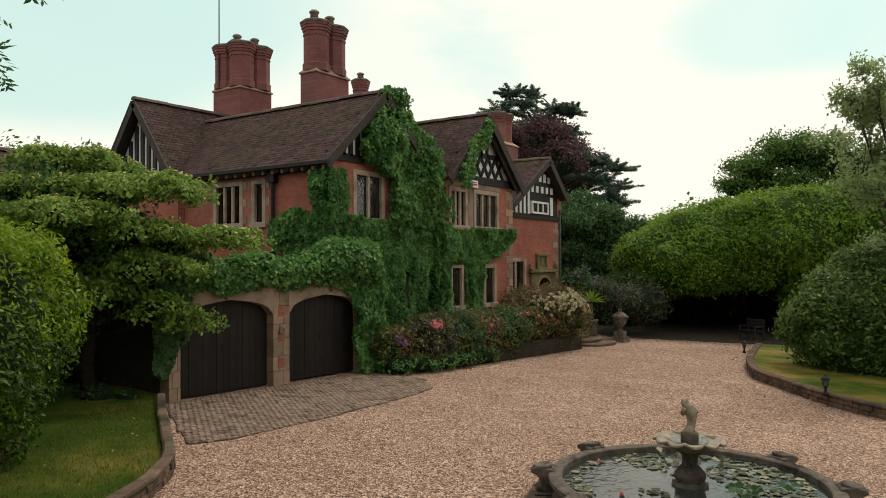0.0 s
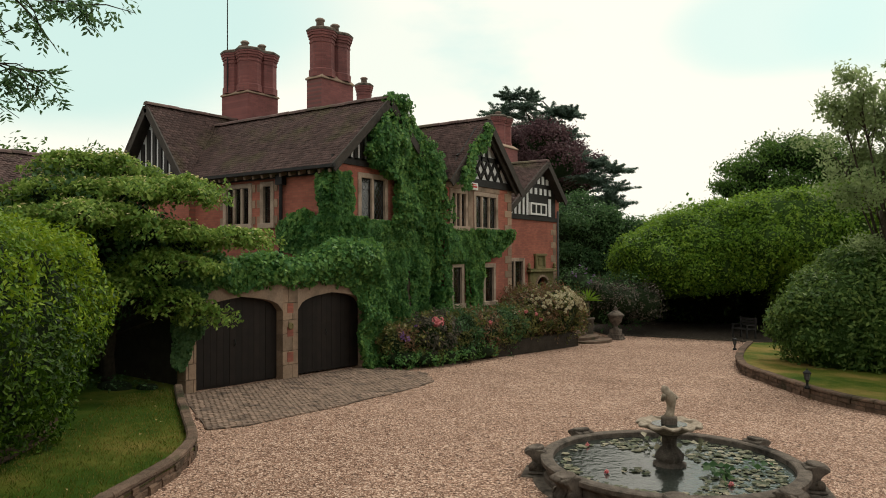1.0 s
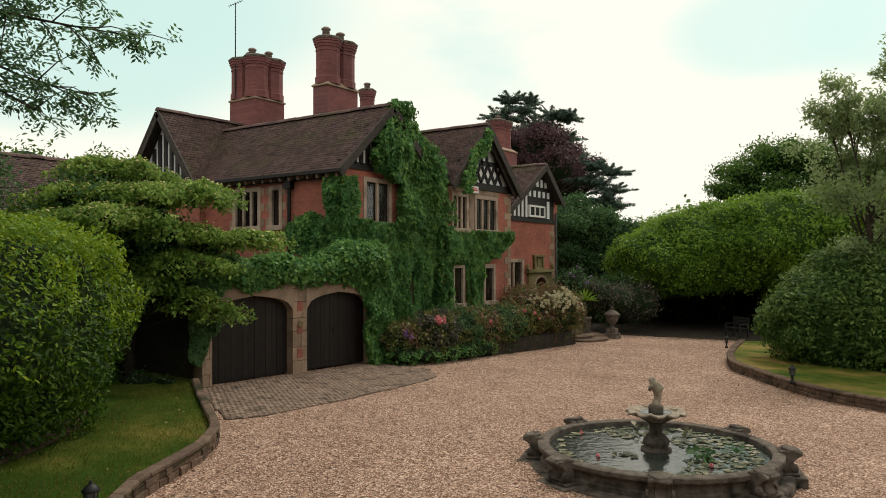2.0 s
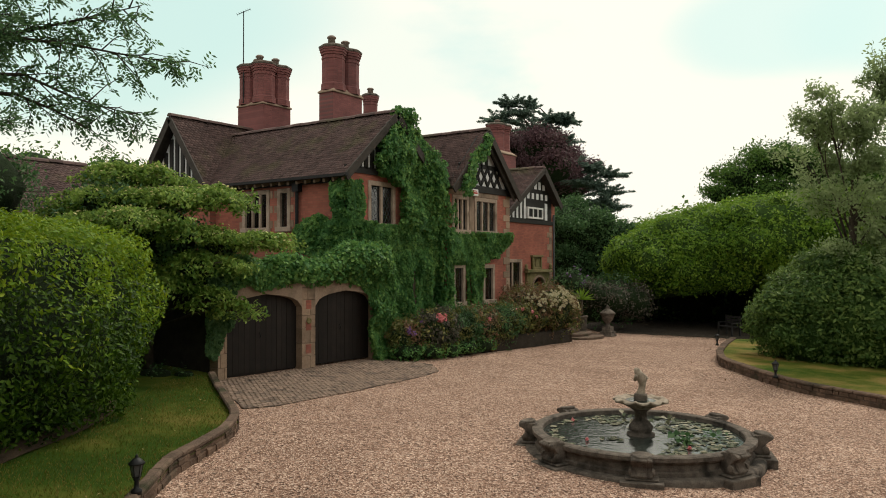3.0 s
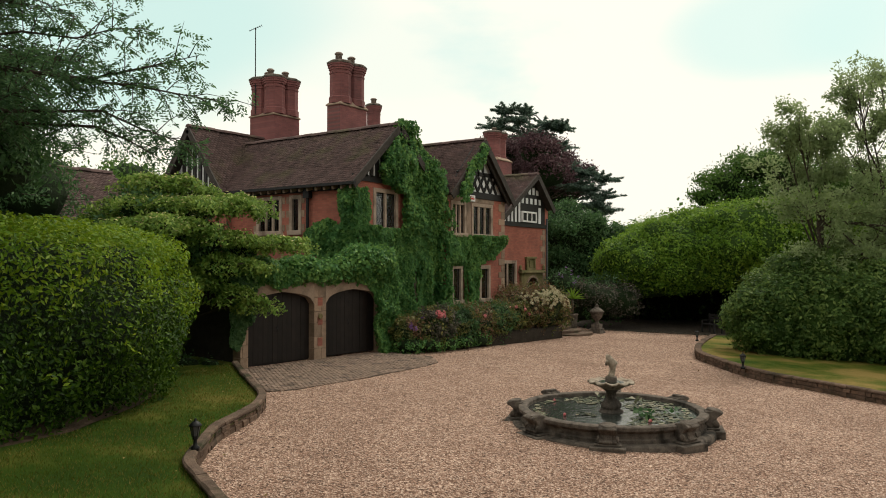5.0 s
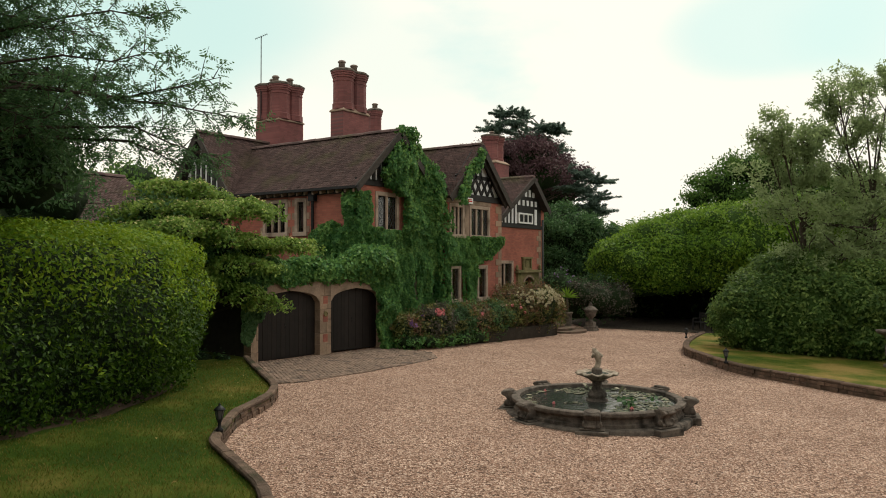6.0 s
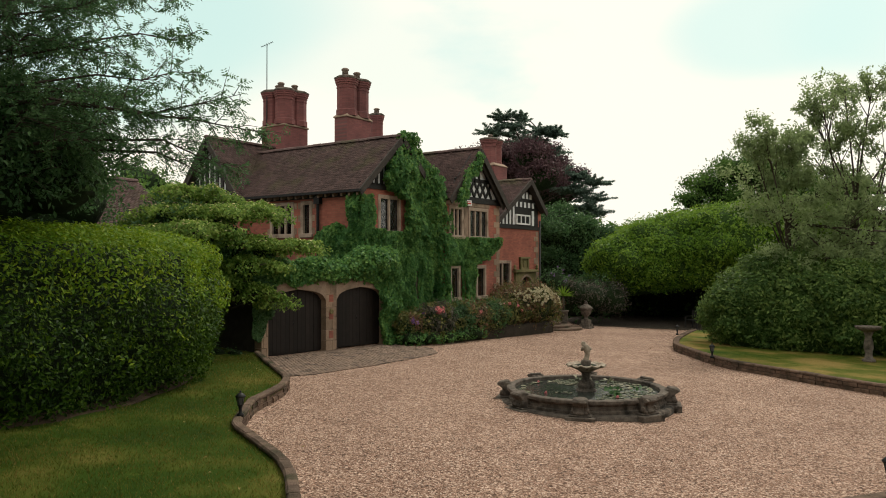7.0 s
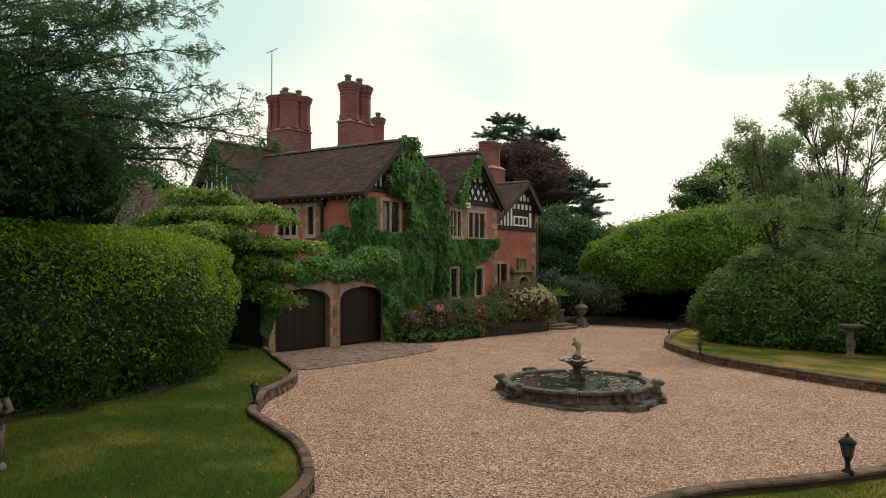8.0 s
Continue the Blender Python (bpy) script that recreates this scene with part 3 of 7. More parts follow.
def kerb_wall(name, edge, side, height, thick, stone, gap, courses, label, mat_top, mat_face):
    """A low curved wall: mortar core, face stones in courses and a row of coping stones, each its own piece."""
    w = tagged(new(name), label, "garden wall", kind="structure")
    e = np.asarray(edge)
    t = unit(np.gradient(e, axis=0))
    nrm = np.stack([-t[:, 1], t[:, 0]], 1) * side
    g = Geo()
    V = []
    for p, n in zip(e[::5], nrm[::5]):
        z = gz(*p)
        for d, h in ((0.03, -0.2), (0.03, height - 0.07), (thick - 0.03, height - 0.07), (thick - 0.03, -0.2)):
            q = p + n * d
            V.append((q[0], q[1], z + h))
    m = len(V) // 4
    g.add(V, [(4 * i + k, 4 * i + 4 + k, 4 * i + 4 + (k + 1) % 4, 4 * i + (k + 1) % 4) for i in range(m - 1) for k in range(4)] + [(0, 1, 2, 3), (4 * m - 1, 4 * m - 2, 4 * m - 3, 4 * m - 4)])
    part("wall_core", g, MORTAR, w)

    def blocks(low, high, inset, depth, length, label_name, mat, jitter):
        k, n_e = 0, len(e)
        while k < n_e - 4:
            step = max(3, int(length * random.uniform(0.7, 1.35) / 0.05))
            j = min(n_e - 1, k + step)
            if j - k < 3:
                break
            out = inset + random.uniform(-jitter, jitter)
            a, b = e[k] + t[k] * gap, e[j] - t[j] * gap
            c = (e[(k + j) // 2])
            za, zb = gz(*a), gz(*b)
            zt, zl = high + random.uniform(-jitter, jitter) * 0.6, low
            V2 = []
            for q, n2, z in ((a, nrm[k], za), (c, nrm[(k + j) // 2], gz(*c)), (b, nrm[j], zb)):
                o, i2 = q + n2 * out, q + n2 * (out + depth)
                r = 0.018 + 0.016 * random.random()
                V2 += [(o[0], o[1], z + zl), (o[0], o[1], z + zt - r), (o[0] + n2[0] * r, o[1] + n2[1] * r, z + zt), (i2[0] - n2[0] * r, i2[1] - n2[1] * r, z + zt), (i2[0], i2[1], z + zt - r), (i2[0], i2[1], z + zl)]
            F2 = [(6 * s + q, 6 * s + 6 + q, 6 * s + 6 + (q + 1) % 6, 6 * s + (q + 1) % 6) for s in range(2) for q in range(6)] + [tuple(range(6)), tuple(range(12, 18))[::-1]]
            part(label_name, Geo().add(V2, F2), mat, w)
            k = j
    blocks(height - 0.06, height, -0.008, thick + 0.016, stone * 1.6, "coping_stone", mat_top, 0.007)
    h = (height - 0.06) / courses
    for c in range(courses):
        blocks(c * h - (0.1 if c == 0 else -0.006), (c + 1) * h - 0.006, 0.005, 0.12, stone * 0.75, "face_stone", mat_face, 0.018)
    return w


# paved apron before the garage: bedding under the setts
PAVE = [(-11.5, 9.35), (-8.55, 7.75), (-8.3, 8.4), (-8.35, 11.0), (-8.5, 13.6), (-8.75, 14.7), (-9.7, 15.6), (-11.5, 15.3)]
g = Geo()
g.prism([(x, y, gz(x, y) - 0.1) for x, y in PAVE], (0, 0, 0.122))
apron = tagged(part("pavement", g, MORTAR, None), "worn stone sett apron before the garage doors", "pavement", kind="structure")

# ---------------------------------------------------------------- house
house = thing("house", (-14.5, 18.0, 0.0), "red brick country house with tiled gables and black timber framing", "house")
F1, F2, F3 = -12.6, -12.2, -13.4
SIDE = 15.2


def pierced(place_at, us, zs, holes, thick):
    """One connected slab with openings: u along the wall, z up, d into the wall."""
    filled = {(i, j) for i in range(len(us) - 1) for j in range(len(zs) - 1)
              if not any(h[0] <= (us[i] + us[i + 1]) / 2 <= h[1] and h[2] <= (zs[j] + zs[j + 1]) / 2 <= h[3] for h in holes)}
    n = len(zs)
    V = [place_at(u, z, d) for d in (0.0, thick) for u in us for z in zs]
    off = len(us) * n
    F = []
    for i, j in filled:
        a, b2, c2, d2 = i * n + j, (i + 1) * n + j, (i + 1) * n + j + 1, i * n + j + 1
        F += [(a, b2, c2, d2), (off + d2, off + c2, off + b2, off + a)]
        for (di, dj), (p, q) in (((-1, 0), (d2, a)), ((1, 0), (b2, c2)), ((0, -1), (a, b2)), ((0, 1), (c2, d2))):
            if (i + di, j + dj) not in filled:
                F.append((q, p, off + p, off + q))
    used = sorted({k for f in F for k in f})
    back = {k: m for m, k in enumerate(used)}
    return Geo().add([V[k] for k in used], [tuple(back[k] for k in f) for f in F])


def wall_x(name, x, y0, y1, z0, z1, holes, mat=None, thick=0.35):
    """A wall that faces +x, with openings (y0, y1, z0, z1) cut right through."""
    ys = sorted({y0, y1, *[h[0] for h in holes], *[h[1] for h in holes]})
    zs = sorted({z0, z1, *[h[2] for h in holes], *[h[3] for h in holes]})
    return part(name, pierced(lambda u, z, d: (x - d, u, z), ys, zs, holes, thick), mat or BRICK_X, house)


def wall_y(name, y, x0, x1, z0, z1, holes, thick=0.35):
    """A wall that faces -y."""
    xs = sorted({x0, x1, *[h[0] for h in holes], *[h[1] for h in holes]})
    zs = sorted({z0, z1, *[h[2] for h in holes], *[h[3] for h in holes]})
    return part(name, pierced(lambda u, z, d: (u, y + d, z), xs, zs, holes, thick), BRICK_Y, house)


def stone_window(m, w, h, lights, lead=True, curtain=False, transom=False):
    """Mullioned window in local axes: x along the wall, -y outwards, z up, from its lower corner; m places it."""
    j = 0.13
    g = Geo()
    for a, b in (((-j, -0.035, -0.1), (0.02, 0.16, h + j)), ((w - 0.02, -0.035, -0.1), (w + j, 0.16, h + j)), ((0.02, -0.03, h - 0.02), (w - 0.02, 0.16, h + j))):
        g.box(a, b, m)
    win = part("window", g, WINDOW_STONE, house, "sandstone mullioned window with leaded panes", bevel=0.012)
    part("sill", Geo().box((-j - 0.05, -0.09, -0.16), (w + j + 0.05, 0.18, 0.0), m), WINDOW_STONE, win, bevel=0.015)
    step = w / lights
    for k in range(1, lights):
        part("mullion", Geo().box((k * step - 0.055, -0.01, 0.0), (k * step + 0.055, 0.14, h - 0.02), m), WINDOW_STONE, win, bevel=0.02)
    for k in range(lights):
        a, b = k * step + (0.055 if k else 0.02), (k + 1) * step - (0.055 if k < lights - 1 else 0.02)
        p = part("pane", Geo().box((a, 0.075, 0.0), (b, 0.081, h - 0.02), m), GLASS, win, "dark leaded glass pane")
        p.visible_shadow = False
        f = Geo()
        for c, d in (((a, 0.062, 0), (a + 0.03, 0.07, h - 0.02)), ((b - 0.03, 0.062, 0), (b, 0.07, h - 0.02)), ((a, 0.062, 0), (b, 0.07, 0.03)), ((a, 0.062, h - 0.05), (b, 0.07, h - 0.02))):
            f.box(c, d, m)
        part("casement", f, IRON, win)
        if lead:
            f = Geo()
            ww, hh, s = b - a, h - 0.02, 0.15
            for sign in (1, -1):
                for i in range(-int(hh / s * 1.2) - 2, int((ww + hh) / s) + 3):
                    x0 = a + i * s
                    pts = []
                    for q in range(0, 25):
                        z = hh * q / 24
                        x = x0 + sign * z * 0.62
                        if a <= x <= b:
                            pts.append((x, z))
                    if len(pts) > 1:
                        f.beam(m @ Vector((pts[0][0], 0.071, pts[0][1])), m @ Vector((pts[-1][0], 0.071, pts[-1][1])), 0.008, 0.006, m.to_3x3() @ Vector((0, -1, 0)))
            part("lead_lattice", f, LEAD, win)
    if curtain:
        f = Geo()
        for k in range(lights):
            for i in range(5):
                x = k * step + 0.10 + i * 0.035
                f.box((x, 0.26 + 0.02 * (i % 2), 0.0), (x + 0.034, 0.275 + 0.02 * (i % 2), h), m)
        part("curtain", f, CURTAIN, win)
    return win


def on_x(x, y, z):
    """Local window axes on a wall that faces +x."""
    return Matrix.Translation((x, y, z)) @ Matrix.Rotation(radians(90), 4, "Z")


def on_y(x, y, z):
    return Matrix.Translation((x, y, z))


def tiles(name, ea, eb, ra, rb, parent, gauge=0.12, width=0.17):
    """Courses of lapped plain tiles on a slope from the eave line ea-eb to the ridge line ra-rb."""
    ea, eb, ra, rb = (np.array(p, float) for p in (ea, eb, ra, rb))
    nrm = unit(np.cross(eb - ea, ra - ea))
    if nrm[2] < 0:
        nrm = -nrm
    rows = int(np.linalg.norm((ra + rb - ea - eb) / 2) / gauge)
    V = []
    for k in range(rows):
        v = k / rows
        a, b = ea + (ra - ea) * v, eb + (rb - eb) * v
        n = int(np.linalg.norm(b - a) / width)
        if n < 1:
            continue
        u = unit(b - a)
        up = unit((ra + rb - ea - eb) / 2)
        s = (np.arange(n) + (0.5 if k % 2 else 0.0)) * width
        c = a + s[:, None] * u + rng.normal(0, 0.004, (n, 1)) * up
        wv = u * (width - 0.006)
        lift = 0.034 + rng.normal(0, 0.006, (n, 1))
        lo, hi = c, c + up * (gauge * 1.45)
        V.append(np.stack([lo + nrm * (lift - 0.016), lo + wv + nrm * (lift - 0.016), hi + wv + nrm * -0.004, hi + nrm * -0.004,
                           lo + nrm * lift, lo + wv + nrm * lift, hi + wv + nrm * 0.012, hi + nrm * 0.012], 1))
    V = np.concatenate(V).reshape(-1, 3)
    i = np.arange(len(V) // 8)[:, None] * 8
    F = np.concatenate([i + np.array([q]) for q in ((4, 5, 6, 7), (0, 1, 5, 4), (1, 2, 6, 5), (3, 0, 4, 7))])
    return tagged(bulk(name, V, F, TILE, parent), kind="stuff")


def slope(ea, eb, ra, rb):
    """A roof slope: its deck and its tiles."""
    A = [Vector(p) for p in (ea, eb, rb, ra)]
    n = (A[1] - A[0]).cross(A[3] - A[0]).normalized()
    n = n if n.z > 0 else -n
    g = Geo().prism([p - n * 0.10 for p in A], n * 0.10)
    r = part("roof", g, OAK, house, "brown clay tile roof, weathered and mossy")
    tiles("roof_tile", ea, eb, ra, rb, r)


def ridge_tiles(a, b):
    a, b = Vector(a), Vector(b)
    n = int((b - a).length / 0.42)
    g = Geo()
    t = (b - a).normalized()
    s = t.cross(Vector((0, 0, 1)))
    for k in range(n):
        p, q = a.lerp(b, k / n), a.lerp(b, (k + 0.97) / n)
        lift = random.uniform(0, 0.02)
        sec = [s * (0.15 * math.cos(x)) + Vector((0, 0, 0.12 * math.sin(x) - 0.03 + lift)) for x in (0, 0.6, 1.2, 1.94, 2.54, math.pi)]
        g.add([p + d for d in sec] + [q + d for d in sec], [(i, i + 1, 7 + i, 6 + i) for i in range(5)] + [tuple(range(6))[::-1], tuple(range(6, 12))])
    part("ridge_tile", g, TILE, house, "row of half-round ridge tiles")


def barge(apex, foot, depth=0.24, thick=0.06):
    part("barge_board", Geo().beam(apex, foot, thick, depth), OAK, house, "dark weathered barge board")


# walls of the main range
Z0 = -0.7
W1 = (16.35, 17.5, 4.17, 5.42)
wall_x("wall", F1, SIDE, 20.4, Z0, 5.75, [W1, (18.2, 18.75, 1.35, 2.85), (19.35, 19.9, 1.35, 2.85)])
W2A, W2B = (20.62, 21.5, 4.1, 5.26), (22.15, 23.6, 4.1, 5.26)
G1, G2W = (20.66, 21.24, 1.4, 2.68), (22.78, 23.4, 1.4, 2.66)
wall_x("wall", F2, 20.1, 24.75, Z0, 5.75, [W2A, W2B, G1, G2W])
G3A, G3B = (26.45, 27.9, 1.3, 2.88), (28.95, 30.0, 0.35, 2.35)
wall_x("wall", F3, 24.75, 31.1, Z0, 4.75, [G3A, G3B])
SW1, SW2 = (-15.56, -15.2, 4.07, 5.22), (-17.32, -16.2, 4.07, 5.22)
wall_y("wall", SIDE, -18.9, F1 - 0.35, Z0, 5.75, [SW1, SW2])
part("wall", Geo().box((-22.8, 14.95, Z0), (-18.9, 15.3, 5.6)), BRICK_Y, house)
part("wall", Geo().box((-24, 31.1, Z0), (F3, 31.45, 5.75)), BRICK_Y, house)
part("wall", Geo().box((-24.3, 15.3, Z0), (-24.0, 31.4, 5.7)), BRICK_X, house)
part("wall", Geo().box((F2 - 1.3, 24.74, Z0), (F2 - 0.36, 24.76, 5.6)), BRICK_Y, house)
# added interior slabs and partitions, coloured dark so rooms look unlit
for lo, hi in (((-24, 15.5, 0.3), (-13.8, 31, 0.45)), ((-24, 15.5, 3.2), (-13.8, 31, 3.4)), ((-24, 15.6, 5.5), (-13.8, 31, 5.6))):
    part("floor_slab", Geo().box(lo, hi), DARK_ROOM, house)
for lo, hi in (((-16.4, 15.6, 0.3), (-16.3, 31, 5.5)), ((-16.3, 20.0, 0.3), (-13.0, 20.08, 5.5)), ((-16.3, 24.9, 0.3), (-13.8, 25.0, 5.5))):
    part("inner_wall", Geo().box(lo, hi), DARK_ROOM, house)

# quoins: alternate long and short blocks on the corners
for (cx, cy, zlo, zhi, face) in ((F2, 24.75, 0.2, 5.6, 1), (F3, 31.1, 0.2, 4.6, 1)):
    z, k = zlo, 0
    while z < zhi:
        h = random.uniform(0.24, 0.33)
        ln = 0.5 if k % 2 else 0.28
        part("quoin", Geo().box((cx - 0.3, cy - ln, z), (cx + 0.018, cy + 0.018, min(z + h - 0.012, zhi))), STONE_BLOCK, house, bevel=0.01)
        z, k = z + h, k + 1
# stone blocks beside the upper side windows
for x0, x1 in ((SW1[0], SW1[1]), (SW2[0], SW2[1])):
    for k in range(5):
        z = 4.05 + k * 0.25
        for xe, s in ((x0 - 0.13, -1), (x1 + 0.13, 1)):
            if k % 2 == 0:
                part("quoin", Geo().box((min(xe, xe + s * 0.15), SIDE - 0.016, z), (max(xe, xe + s * 0.15), SIDE + 0.2, z + 0.24)), STONE_BLOCK, house)

stone_window(on_x(F1, W1[0], W1[2]), W1[1] - W1[0], W1[3] - W1[2], 2, True, True)
stone_window(on_x(F1, 18.2, 1.35), 0.55, 1.5, 1, True)
stone_window(on_x(F1, 19.35, 1.35), 0.55, 1.5, 1, True)
stone_window(on_x(F2, W2A[0], W2A[2]), W2A[1] - W2A[0], W2A[3] - W2A[2], 3, True, True)
stone_window(on_x(F2, W2B[0], W2B[2]), W2B[1] - W2B[0], W2B[3] - W2B[2], 3, True, True)
stone_window(on_x(F2, G1[0], G1[2]), G1[1] - G1[0], G1[3] - G1[2], 1, False, True)
stone_window(on_x(F2, G2W[0], G2W[2]), G2W[1] - G2W[0], G2W[3] - G2W[2], 1, False, True)
stone_window(on_x(F3, G3A[0], G3A[2]), G3A[1] - G3A[0], G3A[3] - G3A[2], 2, False, True)
stone_window(on_y(SW1[0], SIDE, SW1[2]), SW1[1] - SW1[0], 1.15, 1, False)
stone_window(on_y(SW2[0], SIDE, SW2[2]), SW2[1] - SW2[0], 1.15, 3, False)
part("lintel", Geo().box((-16.45, SIDE - 0.03, 2.68), (-15.35, SIDE + 0.1, 2.97)), STONE, house, bevel=0.015)
# stone band between the heads of the gable windows
part("lintel", Geo().box((F2 - 0.02, 20.2, 5.40), (F2 + 0.02, 23.85, 5.58)), STONE, house, bevel=0.01)
part("pier", Geo().box((F2 - 0.02, 21.66, 4.0), (F2 + 0.025, 21.98, 5.40)), STONE, house, bevel=0.01)

# entrance: carved stone surround with an arch and a square panel above
g = Geo()
arch = [(F3 + 0.0, 29.475 + 0.6 * math.cos(a), 1.66 + 0.5 * math.sin(a)) for a in np.linspace(0, math.pi, 19)]
outer = [(F3, 30.6, 1.66), (F3, 30.6, 2.38), (F3, 28.35, 2.38), (F3, 28.35, 1.66)]
g.prism(outer + arch[::-1], (0.12, 0, 0))
g.box((F3, 30.075, 0.3), (F3 + 0.12, 30.6, 1.66)).box((F3, 28.35, 0.3), (F3 + 0.12, 28.875, 1.66))
entrance = part("doorway", g, GREEN_STONE, house, "mossy carved stone doorway with a round arch")
g = Geo()
for a0, a1 in zip(np.linspace(0, math.pi, 13)[:-1], np.linspace(0, math.pi, 13)[1:]):
    ring = [(F3 + 0.12, 29.475 + q * math.cos(a), 1.66 + (q - 0.1) * math.sin(a)) for q, a in ((0.6, a0), (0.7, a0), (0.7, a1 - 0.02), (0.6, a1 - 0.02))]
    g.prism(ring, (0.05, 0, 0))
part("arch_moulding", g, STONE, entrance)
part("cornice", Geo().box((F3, 28.2, 2.38), (F3 + 0.24, 30.75, 2.47)).box((F3, 28.3, 2.47), (F3 + 0.16, 30.65, 2.53)), GREEN_STONE, entrance, bevel=0.015)
for y in (28.24, 30.71):
    part("finial", Geo().lathe([(0.09, 2.53), (0.09, 2.58), (0.05, 2.61), (0.08, 2.68), (0.05, 2.75), (0.01, 2.8)], (F3 + 0.12, y, 0), 12), GREEN_STONE, entrance, smooth=True)
g = Geo().box((F3, 28.93, 2.53), (F3 + 0.05, 29.87, 3.1))
for a, b in (((F3, 28.93, 2.53), (F3 + 0.11, 29.05, 3.1)), ((F3, 29.75, 2.53), (F3 + 0.11, 29.87, 3.1)), ((F3, 28.86, 3.1), (F3 + 0.15, 29.94, 3.2)), ((F3, 29.05, 2.53), (F3 + 0.11, 29.75, 2.62)), ((F3, 29.25, 2.68), (F3 + 0.09, 29.55, 3.0))):
    g.box(a, b)
part("carved_panel", g, GREEN_STONE, entrance, bevel=0.01)
part("door", Geo().box((F3 - 0.25, 28.95, 0.35), (F3 - 0.19, 30.0, 2.35)), DOOR_WOOD, house, "dark wooden front door")

# timbered gables
def timber_gable(x, poly, bars):
    p = part("gable", Geo().prism([(x - 0.2, a, b) for a, b in poly], (0.2, 0, 0)), PLASTER, house, "white plaster gable with black timber framing")
    for a, b, w in bars:
        part("timber", Geo().beam((x + 0.03, *a), (x + 0.03, *b), w, 0.07, (1, 0, 0)), TIMBER, p)



timber_gable(F1, [(15.2, 5.75), (19.5, 5.75), (17.35, 7.72)],
             [((15.1, 5.84), (19.6, 5.84), 0.22)] + [((15.5 + 0.3 * k, 5.9), (15.5 + 0.3 * k, 5.8 + 0.9 * min(0.3 * k + 0.25, 3.95 - 0.3 * k)), 0.14) for k in range(13)])
# lozenge framing over a tie beam
bars = [((20.15, 5.72), (24.85, 5.72), 0.26), ((21.15, 6.62), (24.05, 6.62), 0.16)]
for k in range(6):
    y = 20.95 + 0.5 * k
    bars += [((y, 5.85), (y + 0.55, 6.6), 0.10), ((y + 0.55, 5.85), (y, 6.6), 0.10)]
bars += [((22.5, 6.6), (22.5, 7.75), 0.14), ((22.1, 6.6), (22.1, 7.3), 0.12), ((22.9, 6.6), (22.9, 7.3), 0.12), ((20.35, 5.8), (22.3, 7.75), 0.14), ((24.65, 5.8), (22.7, 7.75), 0.14)]
timber_gable(F2, [(20.3, 5.7), (24.7, 5.7), (22.5, 7.85)], bars)
g3 = part("gable", Geo().prism([(F3 - 0.2, y, z) for y, z in [(25.9, 4.75), (31.1, 4.75), (31.1, 5.95), (29.6, 7.2), (26.2, 5.0)]], (0.2, 0, 0)), TIMBER, house, "black timbered gable with small white panels")
PANELS = [(26.78 + 0.36 * k, 26.95 + 0.36 * k, 4.9, 5.05 + 0.2 * (k + 1)) for k in range(5)] + [(30.35, 30.6, 4.9, 5.72)]
PANELS += [(28.08 + 0.46 * k, 28.3 + 0.46 * k, 5.86, 6.14) for k in range(6)] + [(28.85 + 0.42 * k, 29.08 + 0.42 * k, 6.34, 6.8 - 0.1 * abs(k - 1)) for k in range(4)]
for y0, y1, z0, z1 in PANELS:
    part("plaster_panel", Geo().box((F3 - 0.02, y0, z0), (F3 + 0.025, y1, z1)), PLASTER, g3)
part("timber", Geo().box((F3, 25.95, 4.68), (F3 + 0.07, 31.12, 4.86)), TIMBER, g3)
# small white casement in the timbered gable
g = Geo()
WY, WZ = 28.45, 4.92
for a, b in (((0, 0), (0.09, 0.54)), ((1.45, 0), (1.54, 0.54)), ((0.09, 0), (1.45, 0.08)), ((0.09, 0.46), (1.45, 0.54)), ((0.5, 0.08), (0.57, 0.46)), ((0.97, 0.08), (1.04, 0.46))):
    g.box((F3, WY + a[0], WZ + a[1]), (F3 + 0.12, WY + b[0], WZ + b[1]))
white_window = part("window", g, WHITE_PAINT, house, "small white painted casement window")
for a in (0.09, 0.57, 1.04):
    part("pane", Geo().box((F3 + 0.075, WY + a, WZ + 0.08), (F3 + 0.08, WY + a + 0.41, WZ + 0.46)), IRON, white_window)
# timbered gable of the west wing, facing the drive
wg = part("gable", Geo().prism([(-22.75, 15.0, 5.4), (-18.95, 15.0, 5.4), (-20.85, 15.0, 8.1)], (0, 0.2, 0)), PLASTER, house, "white plaster gable with black upright timbers")
for k in range(11):
    x = -22.55 + 0.34 * k
    zt = 8.0 - 1.42 * abs(x + 20.85)
    if zt > 5.6:
        part("timber", Geo().box((x - 0.085, 14.94, 5.4), (x + 0.085, 15.0, zt)), TIMBER, wg)
part("timber", Geo().box((-22.8, 14.93, 5.3), (-18.9, 15.0, 5.52)), TIMBER, wg)

# roofs
RZ = 7.9
slope((-19.8, 14.85, 5.62), (-12.25, 14.85, 5.62), (-20.6, 17.35, RZ), (-12.25, 17.35, RZ))
slope((-12.25, 19.85, 5.62), (-19.8, 19.85, 5.62), (-12.25, 17.35, RZ), (-20.6, 17.35, RZ))
slope((-18.75, 14.62, 5.5), (-18.75, 24.0, 5.5), (-20.85, 14.62, 8.32), (-20.85, 24.0, 8.32))
slope((-22.95, 24.0, 5.5), (-22.95, 14.62, 5.5), (-20.85, 24.0, 8.32), (-20.85, 14.62, 8.32))
slope((-20.0, 20.1, 5.62), (-11.8, 20.1, 5.62), (-20.0, 22.5, 8.0), (-11.8, 22.5, 8.0))
slope((-11.8, 24.95, 5.6), (-20.0, 24.95, 5.6), (-11.8, 22.5, 8.0), (-20.0, 22.5, 8.0))
